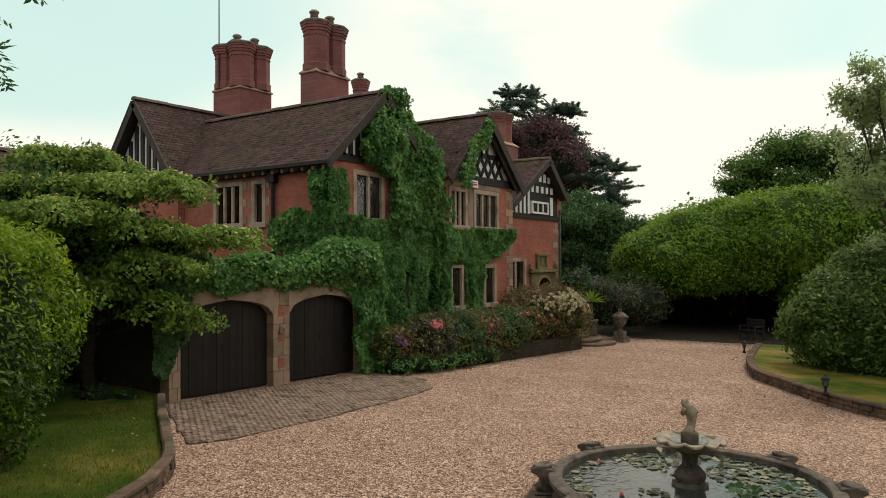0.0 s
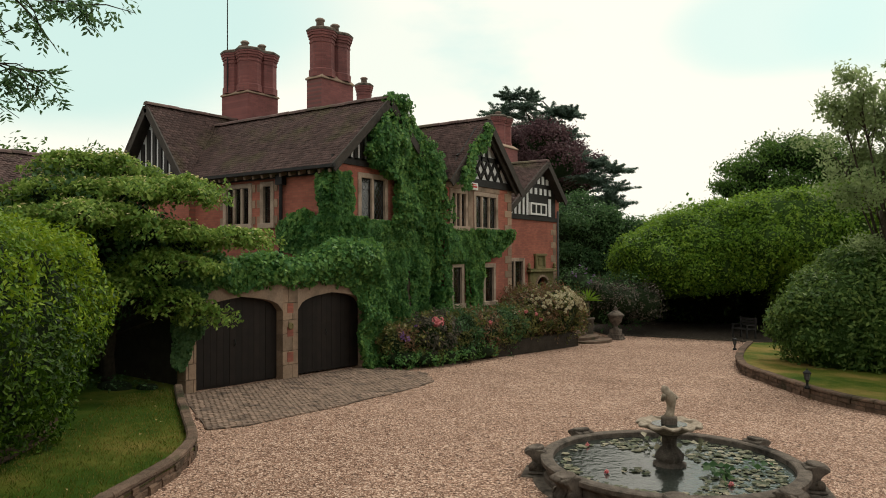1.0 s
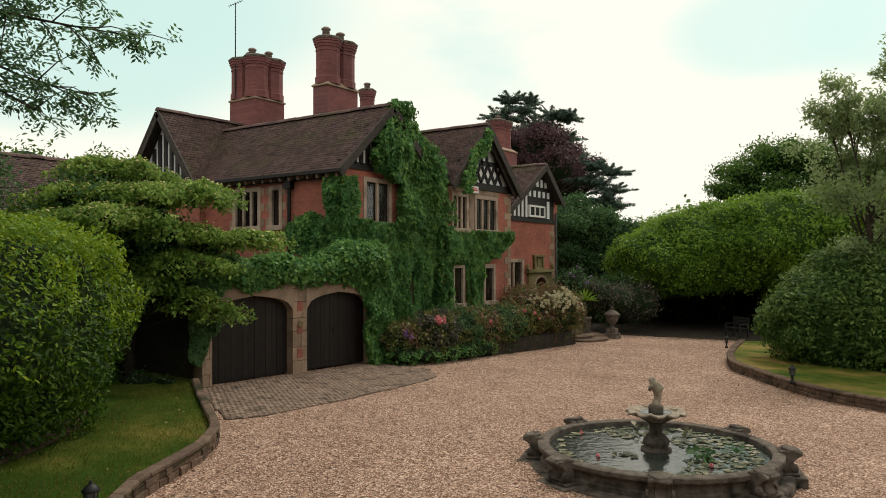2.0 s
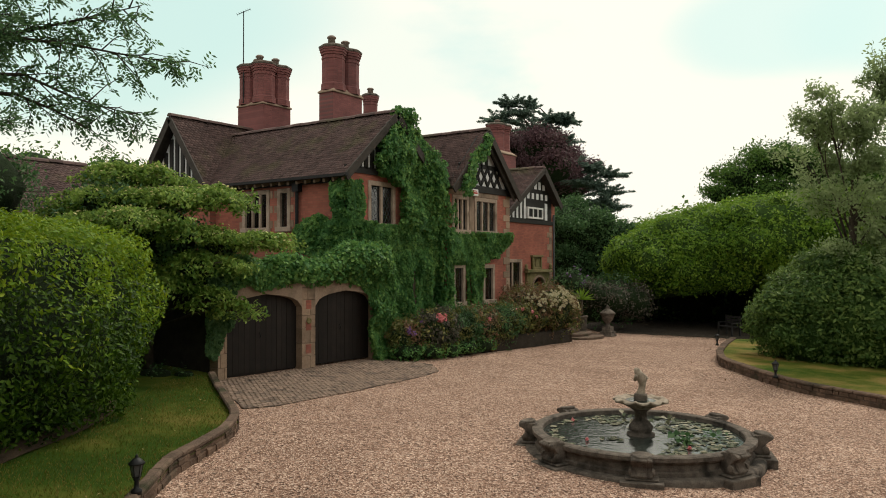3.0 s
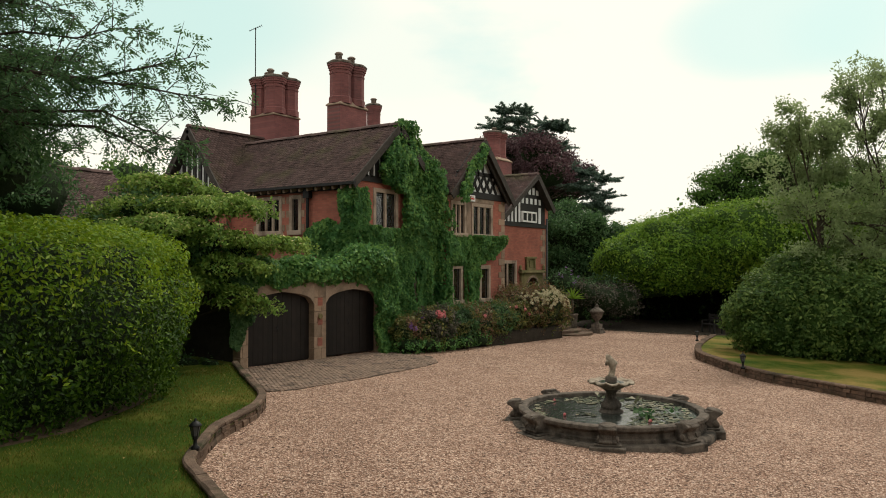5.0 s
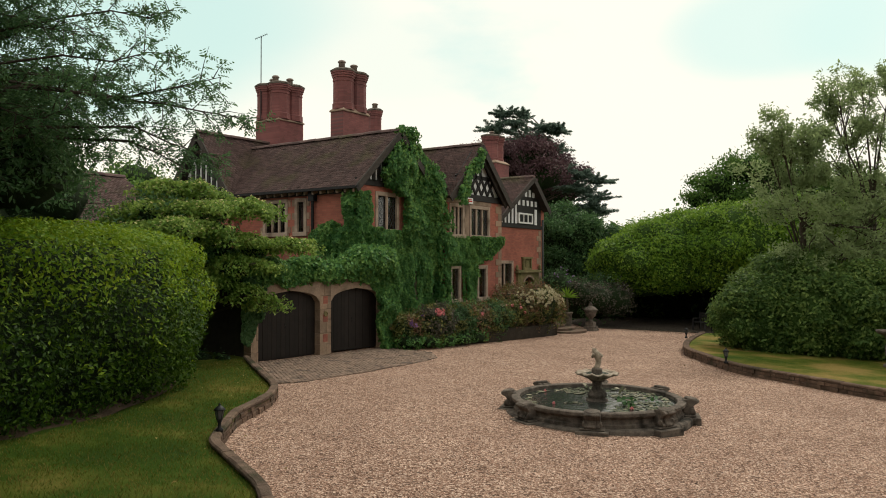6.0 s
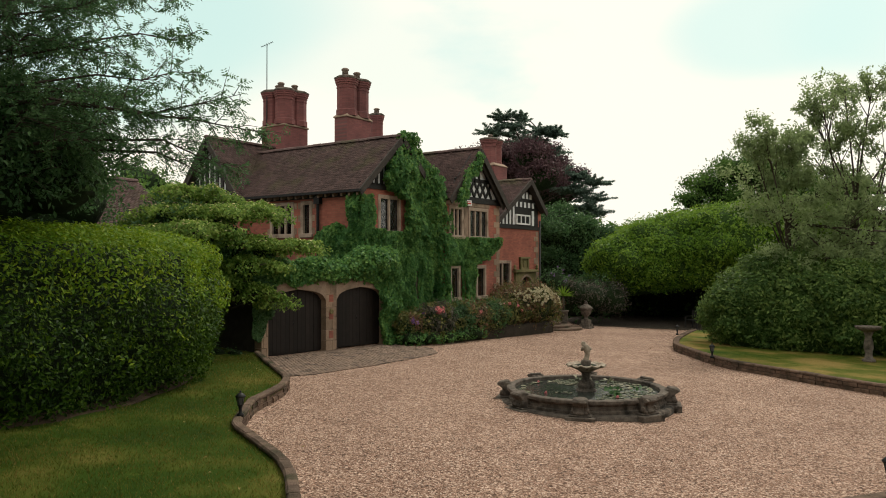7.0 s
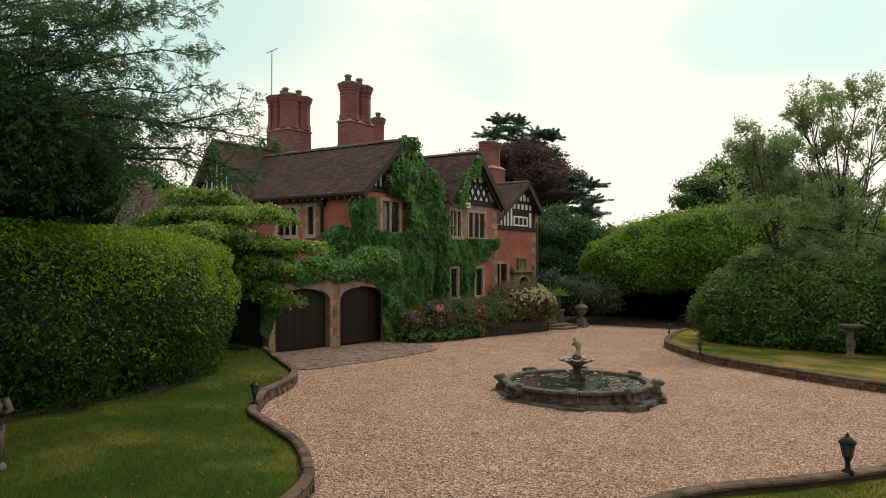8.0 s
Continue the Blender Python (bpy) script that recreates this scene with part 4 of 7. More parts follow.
slope((-20.0, 25.9, 4.95), (-13.0, 25.9, 4.95), (-20.0, 29.6, 7.35), (-13.0, 29.6, 7.35))
slope((-13.0, 31.4, 5.7), (-20.0, 31.4, 5.7), (-13.0, 29.6, 7.35), (-20.0, 29.6, 7.35))
slope((-24.3, 20.0, 5.6), (-24.3, 31.4, 5.6), (-20.0, 20.0, 7.6), (-20.0, 31.4, 7.6))
slope((-16.5, 31.4, 5.3), (-13.5, 31.4, 5.3), (-16.5, 31.1, 5.75), (-13.5, 31.1, 5.75))
ridge_tiles((-20.6, 17.35, RZ + 0.02), (-12.25, 17.35, RZ + 0.02))
ridge_tiles((-20.85, 14.62, 8.34), (-20.85, 24.0, 8.34))
ridge_tiles((-20.0, 22.5, 8.02), (-11.8, 22.5, 8.02))
ridge_tiles((-20.0, 29.6, 7.37), (-13.0, 29.6, 7.37))
barge((-12.25, 17.35, RZ - 0.10), (-12.25, 14.8, 5.5))
barge((-12.25, 17.35, RZ - 0.10), (-12.25, 19.9, 5.5))
barge((-11.8, 22.5, 7.9), (-11.8, 20.05, 5.48))
barge((-11.8, 22.5, 7.9), (-11.8, 25.0, 5.46), 0.28)
barge((-11.95, 22.5, 7.7), (-11.95, 24.8, 5.45), 0.2)
barge((-13.0, 29.6, 7.25), (-13.0, 25.85, 4.82))
barge((-13.0, 29.6, 7.25), (-13.0, 31.45, 5.56), 0.28)
barge((-20.85, 14.62, 8.2), (-18.7, 14.62, 5.35))
barge((-20.85, 14.62, 8.2), (-23.0, 14.62, 5.35), 0.28)
part("gutter", Geo().beam((-18.8, 14.8, 5.58), (-12.2, 14.8, 5.58), 0.12, 0.09), IRON, house)
part("gutter", Geo().beam((-18.7, 14.4, 5.47), (-18.7, 15.0, 5.47), 0.12, 0.09), IRON, house)
part("wall_plate", Geo().box((-18.9, SIDE - 0.06, 5.42), (F1, SIDE, 5.66)), TIMBER, house)
for k in range(16):
    x = -18.5 + 0.4 * k
    part("rafter_foot", Geo().beam((x, SIDE, 5.56), (x, 14.9, 5.47), 0.09, 0.11), STONE, house)
part("drainpipe", Geo().tube([(-14.68, 15.12, 5.5), (-14.68, 15.1, 5.2), (-14.68, 15.1, 2.4)], [0.07, 0.06, 0.06], 8).box((-14.82, 15.0, 5.2), (-14.54, 15.2, 5.5)), IRON, house)
part("drainpipe", Geo().tube([(F3 + 0.07, 31.2, 5.2), (F3 + 0.07, 31.2, 0.0)], [0.05, 0.05], 8), LEAD, house)
alarm = tagged(part("alarm_box", Geo().box((F2 + 0.02, 21.6, 5.42), (F2 + 0.13, 22.15, 5.68)), WHITE_PAINT, None, bevel=0.02), "white alarm box with red lettering bar on the wall", "alarm box")
part("bar", Geo().box((F2 + 0.13, 21.68, 5.5), (F2 + 0.135, 22.07, 5.56)).box((F2 + 0.13, 21.72, 5.59), (F2 + 0.135, 22.03, 5.62)), RED_PAINT, alarm)


# chimneys: square stack, stone shoulders, clustered octagonal shafts, moulded caps and pots
def octa(g, cx, cy, rows):
    return g.lathe([(r, h) for r, h in rows], (cx, cy, 0), 8)


def chimney(base, shafts, z0, z1, z2, r, pots, label):
    (x0, y0), (x1, y1) = base
    stack = part("chimney", Geo().box((x0, y0, z0), (x1, y1, z1)), BRICK_SOOT, house, label)
    part("shoulder", Geo().box((x0 - 0.05, y0 - 0.05, z1 - 0.05), (x1 + 0.05, y1 + 0.05, z1 + 0.02)), STONE, stack, bevel=0.02)
    e = [(x0 - 0.03, y0 - 0.03), (x1 + 0.03, y0 - 0.03), (x1 + 0.03, y1 + 0.03), (x0 - 0.03, y1 + 0.03)]
    mx, my = (x0 + x1) / 2, (y0 + y1) / 2
    g = Geo().add([(x, y, z1 + 0.02) for x, y in e] + [(mx + (x - mx) * 0.72, my + (y - my) * 0.78, z1 + 0.17) for x, y in e], [(0, 1, 5, 4), (1, 2, 6, 5), (2, 3, 7, 6), (3, 0, 4, 7), (4, 5, 6, 7)])
    part("weathering", g, STONE, stack, "sloping stone weathering")
    part("mid_shaft", Geo().box((x0 + 0.3, y0 + 0.3, z1), (x1 - 0.3, y1 - 0.3, z2 - 0.35)), BRICK_SOOT, stack)
    for cx, cy in shafts:
        part("shaft", octa(Geo(), cx, cy, [(r * 1.08, z1 + 0.05), (r * 1.08, z1 + 0.3), (r, z1 + 0.34), (r, z2 - 0.5), (r * 1.05, z2 - 0.49), (r * 1.05, z2 - 0.43)]), BRICK_SOOT, stack)
        part("cap", octa(Geo(), cx, cy, [(r * 1.02, z2 - 0.43), (r * 1.02, z2 - 0.35), (r * 1.1, z2 - 0.34), (r * 1.1, z2 - 0.26), (r * 1.18, z2 - 0.25), (r * 1.18, z2 - 0.16), (r * 1.24, z2 - 0.15), (r * 1.24, z2 - 0.08)]), BRICK_SOOT, stack)
        part("capping_stone", octa(Geo(), cx, cy, [(r * 1.28, z2 - 0.08), (r * 1.3, z2 - 0.01), (r * 1.05, z2 + 0.05)]), OLD_STONE, stack)
    for cx, cy, h in pots:
        part("pot", Geo().lathe([(0.15, z2), (0.13, z2 + h * 0.75), (0.17, z2 + h * 0.78), (0.17, z2 + h * 0.9), (0.13, z2 + h * 0.92), (0.12, z2 + h)], (cx, cy, 0), 14), POT, stack, smooth=True)


chimney(((-21.68, 18.5), (-20.15, 20.02)), [(-21.33, 18.87), (-20.5, 18.87), (-21.33, 19.66), (-20.5, 19.66)], 6.5, 9.42, 11.12, 0.45,
        [(-21.3, 19.2, 0.4), (-20.8, 18.9, 0.42), (-20.5, 19.5, 0.36)], "square red brick chimney stack with four clustered octagonal shafts")
chimney(((-16.5, 18.0), (-15.8, 19.62)), [(-16.15, 18.4), (-16.15, 19.2)], 6.2, 9.25, 10.98, 0.43,
        [(-16.2, 18.35, 0.42), (-16.1, 19.0, 0.36)], "tall red brick chimney with two octagonal shafts")
chimney(((-20.5, 24.9), (-19.8, 25.6)), [(-20.15, 25.25)], 6.0, 9.2, 10.95, 0.34, [(-20.15, 25.25, 0.35)], "single octagonal red brick chimney")
chimney(((-18.2, 32.3), (-16.9, 33.8)), [(-17.55, 32.75), (-17.55, 33.4)], 4.0, 8.75, 10.4, 0.46, [(-17.6, 33.0, 0.3)], "broad red brick chimney behind the roofs")
hold(house)

# aerial on the chimney
aerial = thing("aerial", (-21.2, 18.55, 9.4), "thin steel television aerial strapped to the chimney", "aerial")
part("pole", Geo().tube([(-21.25, 18.42, 9.5), (-21.25, 18.42, 13.35)], [0.025, 0.02], 6), IRON, aerial)
part("boom", Geo().tube([(-21.45, 18.25, 13.2), (-21.05, 18.6, 13.45)], [0.014, 0.014], 5), IRON, aerial)
for k in range(7):
    p = Vector((-21.45, 18.25, 13.2)).lerp(Vector((-21.05, 18.6, 13.45)), k / 6)
    part("rod", Geo().tube([p + Vector((-0.1, 0.12, 0.0)), p + Vector((0.1, -0.12, 0.0))], [0.008, 0.008], 4), IRON, aerial)
hold(aerial)

# ---------------------------------------------------------------- garage wing
garage = thing("garage", (-13.0, 12.3, 0.0), "low sandstone and brick garage with two arched board doors under ivy", "garage")
GX = -11.5
DOORS = [(9.72, 12.22), (12.72, 15.22)]


def arch_top(y0, y1, n=16):
    """Flattened four-centred arch over an opening."""
    out = []
    for k in range(n + 1):
        u = -1 + 2 * k / n
        out.append((y0 + (y1 - y0) * (u + 1) / 2, 1.68 + 0.27 * (1 - abs(u) ** 4.0) ** 0.55 + 0.13 * (1 - abs(u))))
    return out


for y0, y1 in DOORS:
    top = arch_top(y0, y1)
    V = [(GX - dd, a, z) for dd in (0.0, 0.3) for a, za in top for z in (za, 2.34)]
    n = len(top)
    F = [(2 * k, 2 * k + 2, 2 * k + 3, 2 * k + 1) for k in range(n - 1)] + [(2 * n + 2 * k + 1, 2 * n + 2 * k + 3, 2 * n + 2 * k + 2, 2 * n + 2 * k) for k in range(n - 1)]
    F += [(2 * k, 2 * n + 2 * k, 2 * n + 2 * k + 2, 2 * k + 2) for k in range(n - 1)]
    part("arch", Geo().add(V, F), STONE, garage, "flattened sandstone arch over the door")
for y0, y1, z1 in ((9.46, 9.72, 2.34), (12.22, 12.72, 2.34), (15.22, 15.55, 2.34)):
    z, k = -0.4, 0
    while z < z1 - 0.02:
        h = min(0.34 + 0.08 * (k % 2), z1 - z)
        cut = (y0 + y1) / 2 + (0.06 if k % 2 else -0.06)
        for a, b in ((y0, cut - 0.006), (cut + 0.006, y1)):
            part("stone_block", Geo().box((GX - 0.3, a, z), (GX + 0.006 * (k % 2), b, z + h - 0.012)), STONE_BLOCK, garage)
        z, k = z + h, k + 1
for z in (0.42, 1.04, 1.62):
    part("brick_panel", Geo().box((GX - 0.05, 12.36, z), (GX + 0.012, 12.56, z + 0.24)), BRICK_X, garage, "inset red brick panel")
part("medallion", Geo().lathe([(0.085, 0.0), (0.085, 0.03), (0.06, 0.04), (0.05, 0.025)], (0, 0, 0), 16), GREEN_STONE, garage, "round carved stone medallion").matrix_basis = Matrix.Translation((GX + 0.01, 12.46, 1.3)) @ Matrix.Rotation(radians(90), 4, "Y")
part("coping", Geo().box((GX - 0.35, 9.4, 2.34), (GX + 0.06, 15.55, 2.46)), STONE, garage, "moulded sandstone coping", bevel=0.02)
part("garage_roof", Geo().box((-18.9, 9.2, 2.3), (GX - 0.35, 15.2, 2.42)), LEAD, garage)
# plain walls in a dark colour that stands for the unlit gap beside them
for lo, hi in (((-18.9, 9.44, -0.4), (-11.8, 9.6, 2.3)), ((-18.9, 9.45, -0.4), (-18.6, 15.2, 2.3)), ((-12.6, 15.3, -0.5), (GX - 0.3, 15.5, 2.34))):
    part("garage_wall", Geo().box(lo, hi), OAK, garage, "plain garage wall coloured dark for the shade there")
for y0, y1 in DOORS:
    d = part("garage_door", Geo().box((GX - 0.27, y0, 0.03), (GX - 0.25, y1, 2.2)), DOOR_WOOD, garage, "dark stained vertical board garage door")
    n = 14
    for k in range(n):
        a, b = y0 + (y1 - y0) * k / n, y0 + (y1 - y0) * (k + 1) / n
        part("board", Geo().box((GX - 0.25, a + 0.004, gz(GX, a) + 0.06), (GX - 0.215 - 0.004 * (k % 2), b - 0.004, 2.15)), DOOR_WOOD, d)
    part("handle", Geo().tube([(GX - 0.2, (y0 + y1) / 2 - 0.05, 0.95), (GX - 0.16, (y0 + y1) / 2 - 0.05, 1.0), (GX - 0.2, (y0 + y1) / 2 - 0.05, 1.1)], [0.012] * 3, 6), IRON, d)
hold(garage)

# outbuilding beyond the dogwood
out_house = thing("outbuilding", (-21.0, 9.0, 0.3), "low brick outbuilding with a brown tiled roof", "outbuilding")
keep = house
house = out_house
for lo, hi in (((-27, 4.0, -0.4), (-17.6, 4.3, 3.5)), ((-17.9, 4.3, -0.4), (-17.6, 11.2, 3.5)), ((-27, 11.2, -0.4), (-17.6, 11.5, 3.5))):
    part("wall", Geo().box(lo, hi), BRICK_Y, out_house)
slope((-17.2, 3.6, 3.3), (-17.2, 11.8, 3.3), (-21.5, 3.6, 6.2), (-21.5, 11.8, 6.2))
slope((-27.2, 11.8, 3.3), (-27.2, 3.6, 3.3), (-21.5, 11.8, 6.2), (-21.5, 3.6, 6.2))
ridge_tiles((-21.5, 3.6, 6.22), (-21.5, 11.8, 6.22))
part("gable", Geo().prism([(-27, 4.0, 3.5), (-17.6, 4.0, 3.5), (-21.5, 4.0, 6.0)], (0, 0.25, 0)), BRICK_Y, out_house)
hold(out_house)
house = keep

# ---------------------------------------------------------------- climbing plants
def inside(poly, y, z):
    y, z = np.asarray(y), np.asarray(z)
    hit = np.zeros(y.shape, bool)
    for (a, b), (c, d) in zip(poly, poly[1:] + poly[:1]):
        cross = ((b > z) != (d > z)) & (y < (c - a) * (z - b) / (d - b + 1e-12) + a)
        hit ^= cross
    return hit


def patch(poly, count, holes=()):
    """Random places inside a polygon of a wall, with openings left free and ragged edges."""
    p = np.array(poly)
    lo, hi = p.min(0) - 0.25, p.max(0) + 0.25
    q = rng.uniform(lo, hi, (count, 2))
    rag = np.array([[noise.noise((a * 2.2, b * 2.2, 1.5)), noise.noise((a * 2.2, b * 2.2, 7.5))] for a, b in q]) * 0.16
    ok = inside(poly, q[:, 0] + rag[:, 0], q[:, 1] + rag[:, 1])
    for a, b, c, d in holes:
        ok &= ~((q[:, 0] > a) & (q[:, 0] < b) & (q[:, 1] > c) & (q[:, 1] < d))
    return q[ok]


def swell(q, deep, scale=1.1):
    """Depth of the climber over the wall, in uneven cushions."""
    return np.array([deep * max(0.1, 0.55 + 0.9 * noise.noise((a * scale, b * scale, 3.3)) + 0.35 * noise.noise((a * 3.1, b * 3.1, 9.0))) for a, b in q])


ivy = thing("ivy", (-12.4, 18.0, -0.1), "dense green ivy climbing over the brick front", "climbing plant")
GABLE_IVY = [(16.25, 6.3), (16.9, 7.2), (17.3, 8.0), (17.9, 8.15), (18.6, 7.5), (19.6, 6.6), (20.6, 5.8), (20.85, 4.9), (20.8, 3.9), (17.72, 3.9), (17.72, 5.4), (16.6, 5.75)]
LOW_IVY = [(15.25, -0.2), (15.25, 4.2), (17.7, 4.25), (21.2, 4.2)]
LOW_IVY += [(20.6, 0.5), (18.5, 0.2)]
FRONT_IVY = [(19.9, 0.2), (19.9, 4.15), (24.35, 4.05), (24.2, 3.5), (23.5, 3.05), (22.5, 2.95), (22.5, 1.3), (22.0, 0.7), (21.0, 0.4)]
q = patch(GABLE_IVY, 42000)
s = swell(q, 0.5, 0.9)
P1 = np.stack([F1 + 0.1 + s * rng.uniform(0.1, 1.1, len(q)), q[:, 0], q[:, 1]], 1)
q = patch(LOW_IVY, 74000, [(18.3, 18.65, 1.4, 2.6), (19.45, 19.8, 1.4, 2.6), (16.3, 17.55, 4.12, 5.5)])
s = swell(q, 0.34)
P2 = np.stack([F1 + 0.04 + s * rng.uniform(0.5, 1.05, len(q)), q[:, 0], q[:, 1]], 1)
def trim(q, s, holes):
    """Cut the climber back where it borders an opening."""
    for a, b, c, d in holes:
        s = np.where((q[:, 0] > a - 0.5) & (q[:, 0] < b + 0.3) & (q[:, 1] > c - 0.2) & (q[:, 1] < d + 0.2), s * 0.25, s)
    return s


q = patch(FRONT_IVY, 58000, [(G1[0] - 0.17, G1[1] + 0.15, 1.22, 2.8), (20.6, 23.7, 4.02, 5.5)])
s = trim(q, swell(q, 0.34), [G1, G2W])
P3 = np.stack([F2 + 0.04 + s * rng.uniform(0.5, 1.05, len(q)), q[:, 0], q[:, 1]], 1)
q = patch([(15.02, 4.0), (15.02, 5.6), (15.7, 5.5), (15.85, 5.0), (15.75, 4.0)], 6000)
P4 = np.stack([F1 + 0.05 + 0.2 * rng.uniform(0.2, 1.1, len(q)), q[:, 0], q[:, 1]], 1)
q = patch([(-12.75, 0.2), (-12.75, 4.2), (-12.0, 4.2), (-12.0, 0.2)], 7000)
P5 = np.stack([q[:, 0], 20.02 - 0.3 * rng.uniform(0, 1, len(q)), q[:, 1]], 1)
P = np.concatenate([P1, P2, P3, P4, P5])
leaves("ivy_front", P, np.tile([1.0, 0, 0.4], (len(P), 1)), 0.108, IVY, ivy, 0.9, 0.32, 0.8)
q = patch([(-13.05, 4.2), (-13.1, 5.4), (-12.5, 5.6), (-12.3, 3.0), (-13.1, 2.9), (-13.9, 3.1), (-14.6, 3.4), (-14.75, 3.9), (-14.3, 4.3), (-13.6, 4.35)], 15000)
s = swell(q, 0.35)
P = np.stack([q[:, 0], SIDE - 0.05 - s * rng.uniform(0.3, 1.1, len(q)), q[:, 1]], 1)
leaves("ivy_side", P, np.tile([0, -1.0, 0.25], (len(P), 1)), 0.14, IVY, ivy, 0.8, 0.45, 0.5)
q = patch([(20.6, 5.3), (20.5, 5.9), (21.3, 6.9), (22.2, 7.9), (22.75, 7.8), (22.4, 7.0), (21.6, 6.6), (21.3, 5.8), (21.0, 5.3)], 4200)
s = swell(q, 0.3)
P = np.stack([-11.75 + s * rng.uniform(-0.3, 0.9, len(q)), q[:, 0], q[:, 1]], 1)
leaves("ivy_gable", P, np.tile([1.0, -0.2, 0.3], (len(P), 1)), 0.14, IVY, ivy, 0.8, 0.5, 0.5)
hold(ivy)

roof_ivy = thing("ivy", (-11.6, 12.5, 2.4), "thick trimmed ivy cushions on the garage parapet", "climbing plant")
blobs = []
for k in range(11):
    y = 9.7 + 0.55 * k
    blobs.append(((-11.72 + 0.08 * math.sin(k * 2.1), y, 2.6 + 0.09 * math.sin(k * 1.9 + 0.6)), (0.36, 0.42, 0.34)))
blobs += [((-11.6, 14.2, 2.88), (0.5, 0.5, 0.42)), ((-11.6, 14.8, 2.95), (0.5, 0.5, 0.42)), ((-11.65, 15.45, 2.88), (0.48, 0.5, 0.48)), ((-12.1, 14.9, 3.05), (0.5, 0.5, 0.36))]
core("inner_foliage", blobs, SHADE_CORE, roof_ivy, 0.8)
P, N = clumps(blobs, 4200, 0.07, 8, 0.16, 0.3, -0.8, 0.09)
leaves("foliage", P, N, 0.12, IVY, roof_ivy, 0.8, 0.5, 0.4)
q = patch([(14.9, -0.1), (14.93, 1.9), (14.6, 2.3), (14.3, 2.9), (16.0, 2.9), (15.95, -0.1)], 19000)
s = swell(q, 0.35)
P = np.stack([GX + 0.01 + s * rng.uniform(0.3, 1.2, len(q)), q[:, 0], q[:, 1] + gz(GX, 15.4)], 1)
leaves("hanging_ivy", P, np.tile([1.0, 0.1, 0.2], (len(P), 1)), 0.095, IVY, roof_ivy, 0.85, 0.45, 0.6)
q = patch([(9.15, 0.7), (9.1, 2.6), (10.05, 2.6), (9.86, 2.0), (9.76, 1.3), (9.6, 0.8), (9.4, 0.55)], 7000)
s = swell(q, 0.16)
P = np.stack([GX + 0.02 + s * rng.uniform(0.3, 1.2, len(q)), q[:, 0], q[:, 1]], 1)
# shaded copy of the ivy colour for the left pier
leaves("hanging_ivy", P, np.tile([1.0, -0.3, 0.2], (len(P), 1)), 0.095, DEEPLEAF, roof_ivy, 0.85, 0.45, 0.6)
q = patch([(9.4, 2.25), (9.4, 2.7), (15.3, 2.7), (15.3, 2.3), (12, 2.32)], 7000)
P = np.stack([GX + 0.02 + 0.14 * rng.uniform(0, 1, len(q)), q[:, 0], q[:, 1]], 1)
leaves("hanging_ivy", P, np.tile([1.0, 0, 0.2], (len(P), 1)), 0.095, IVY, roof_ivy, 0.85, 0.45, 0.6)
hold(roof_ivy)


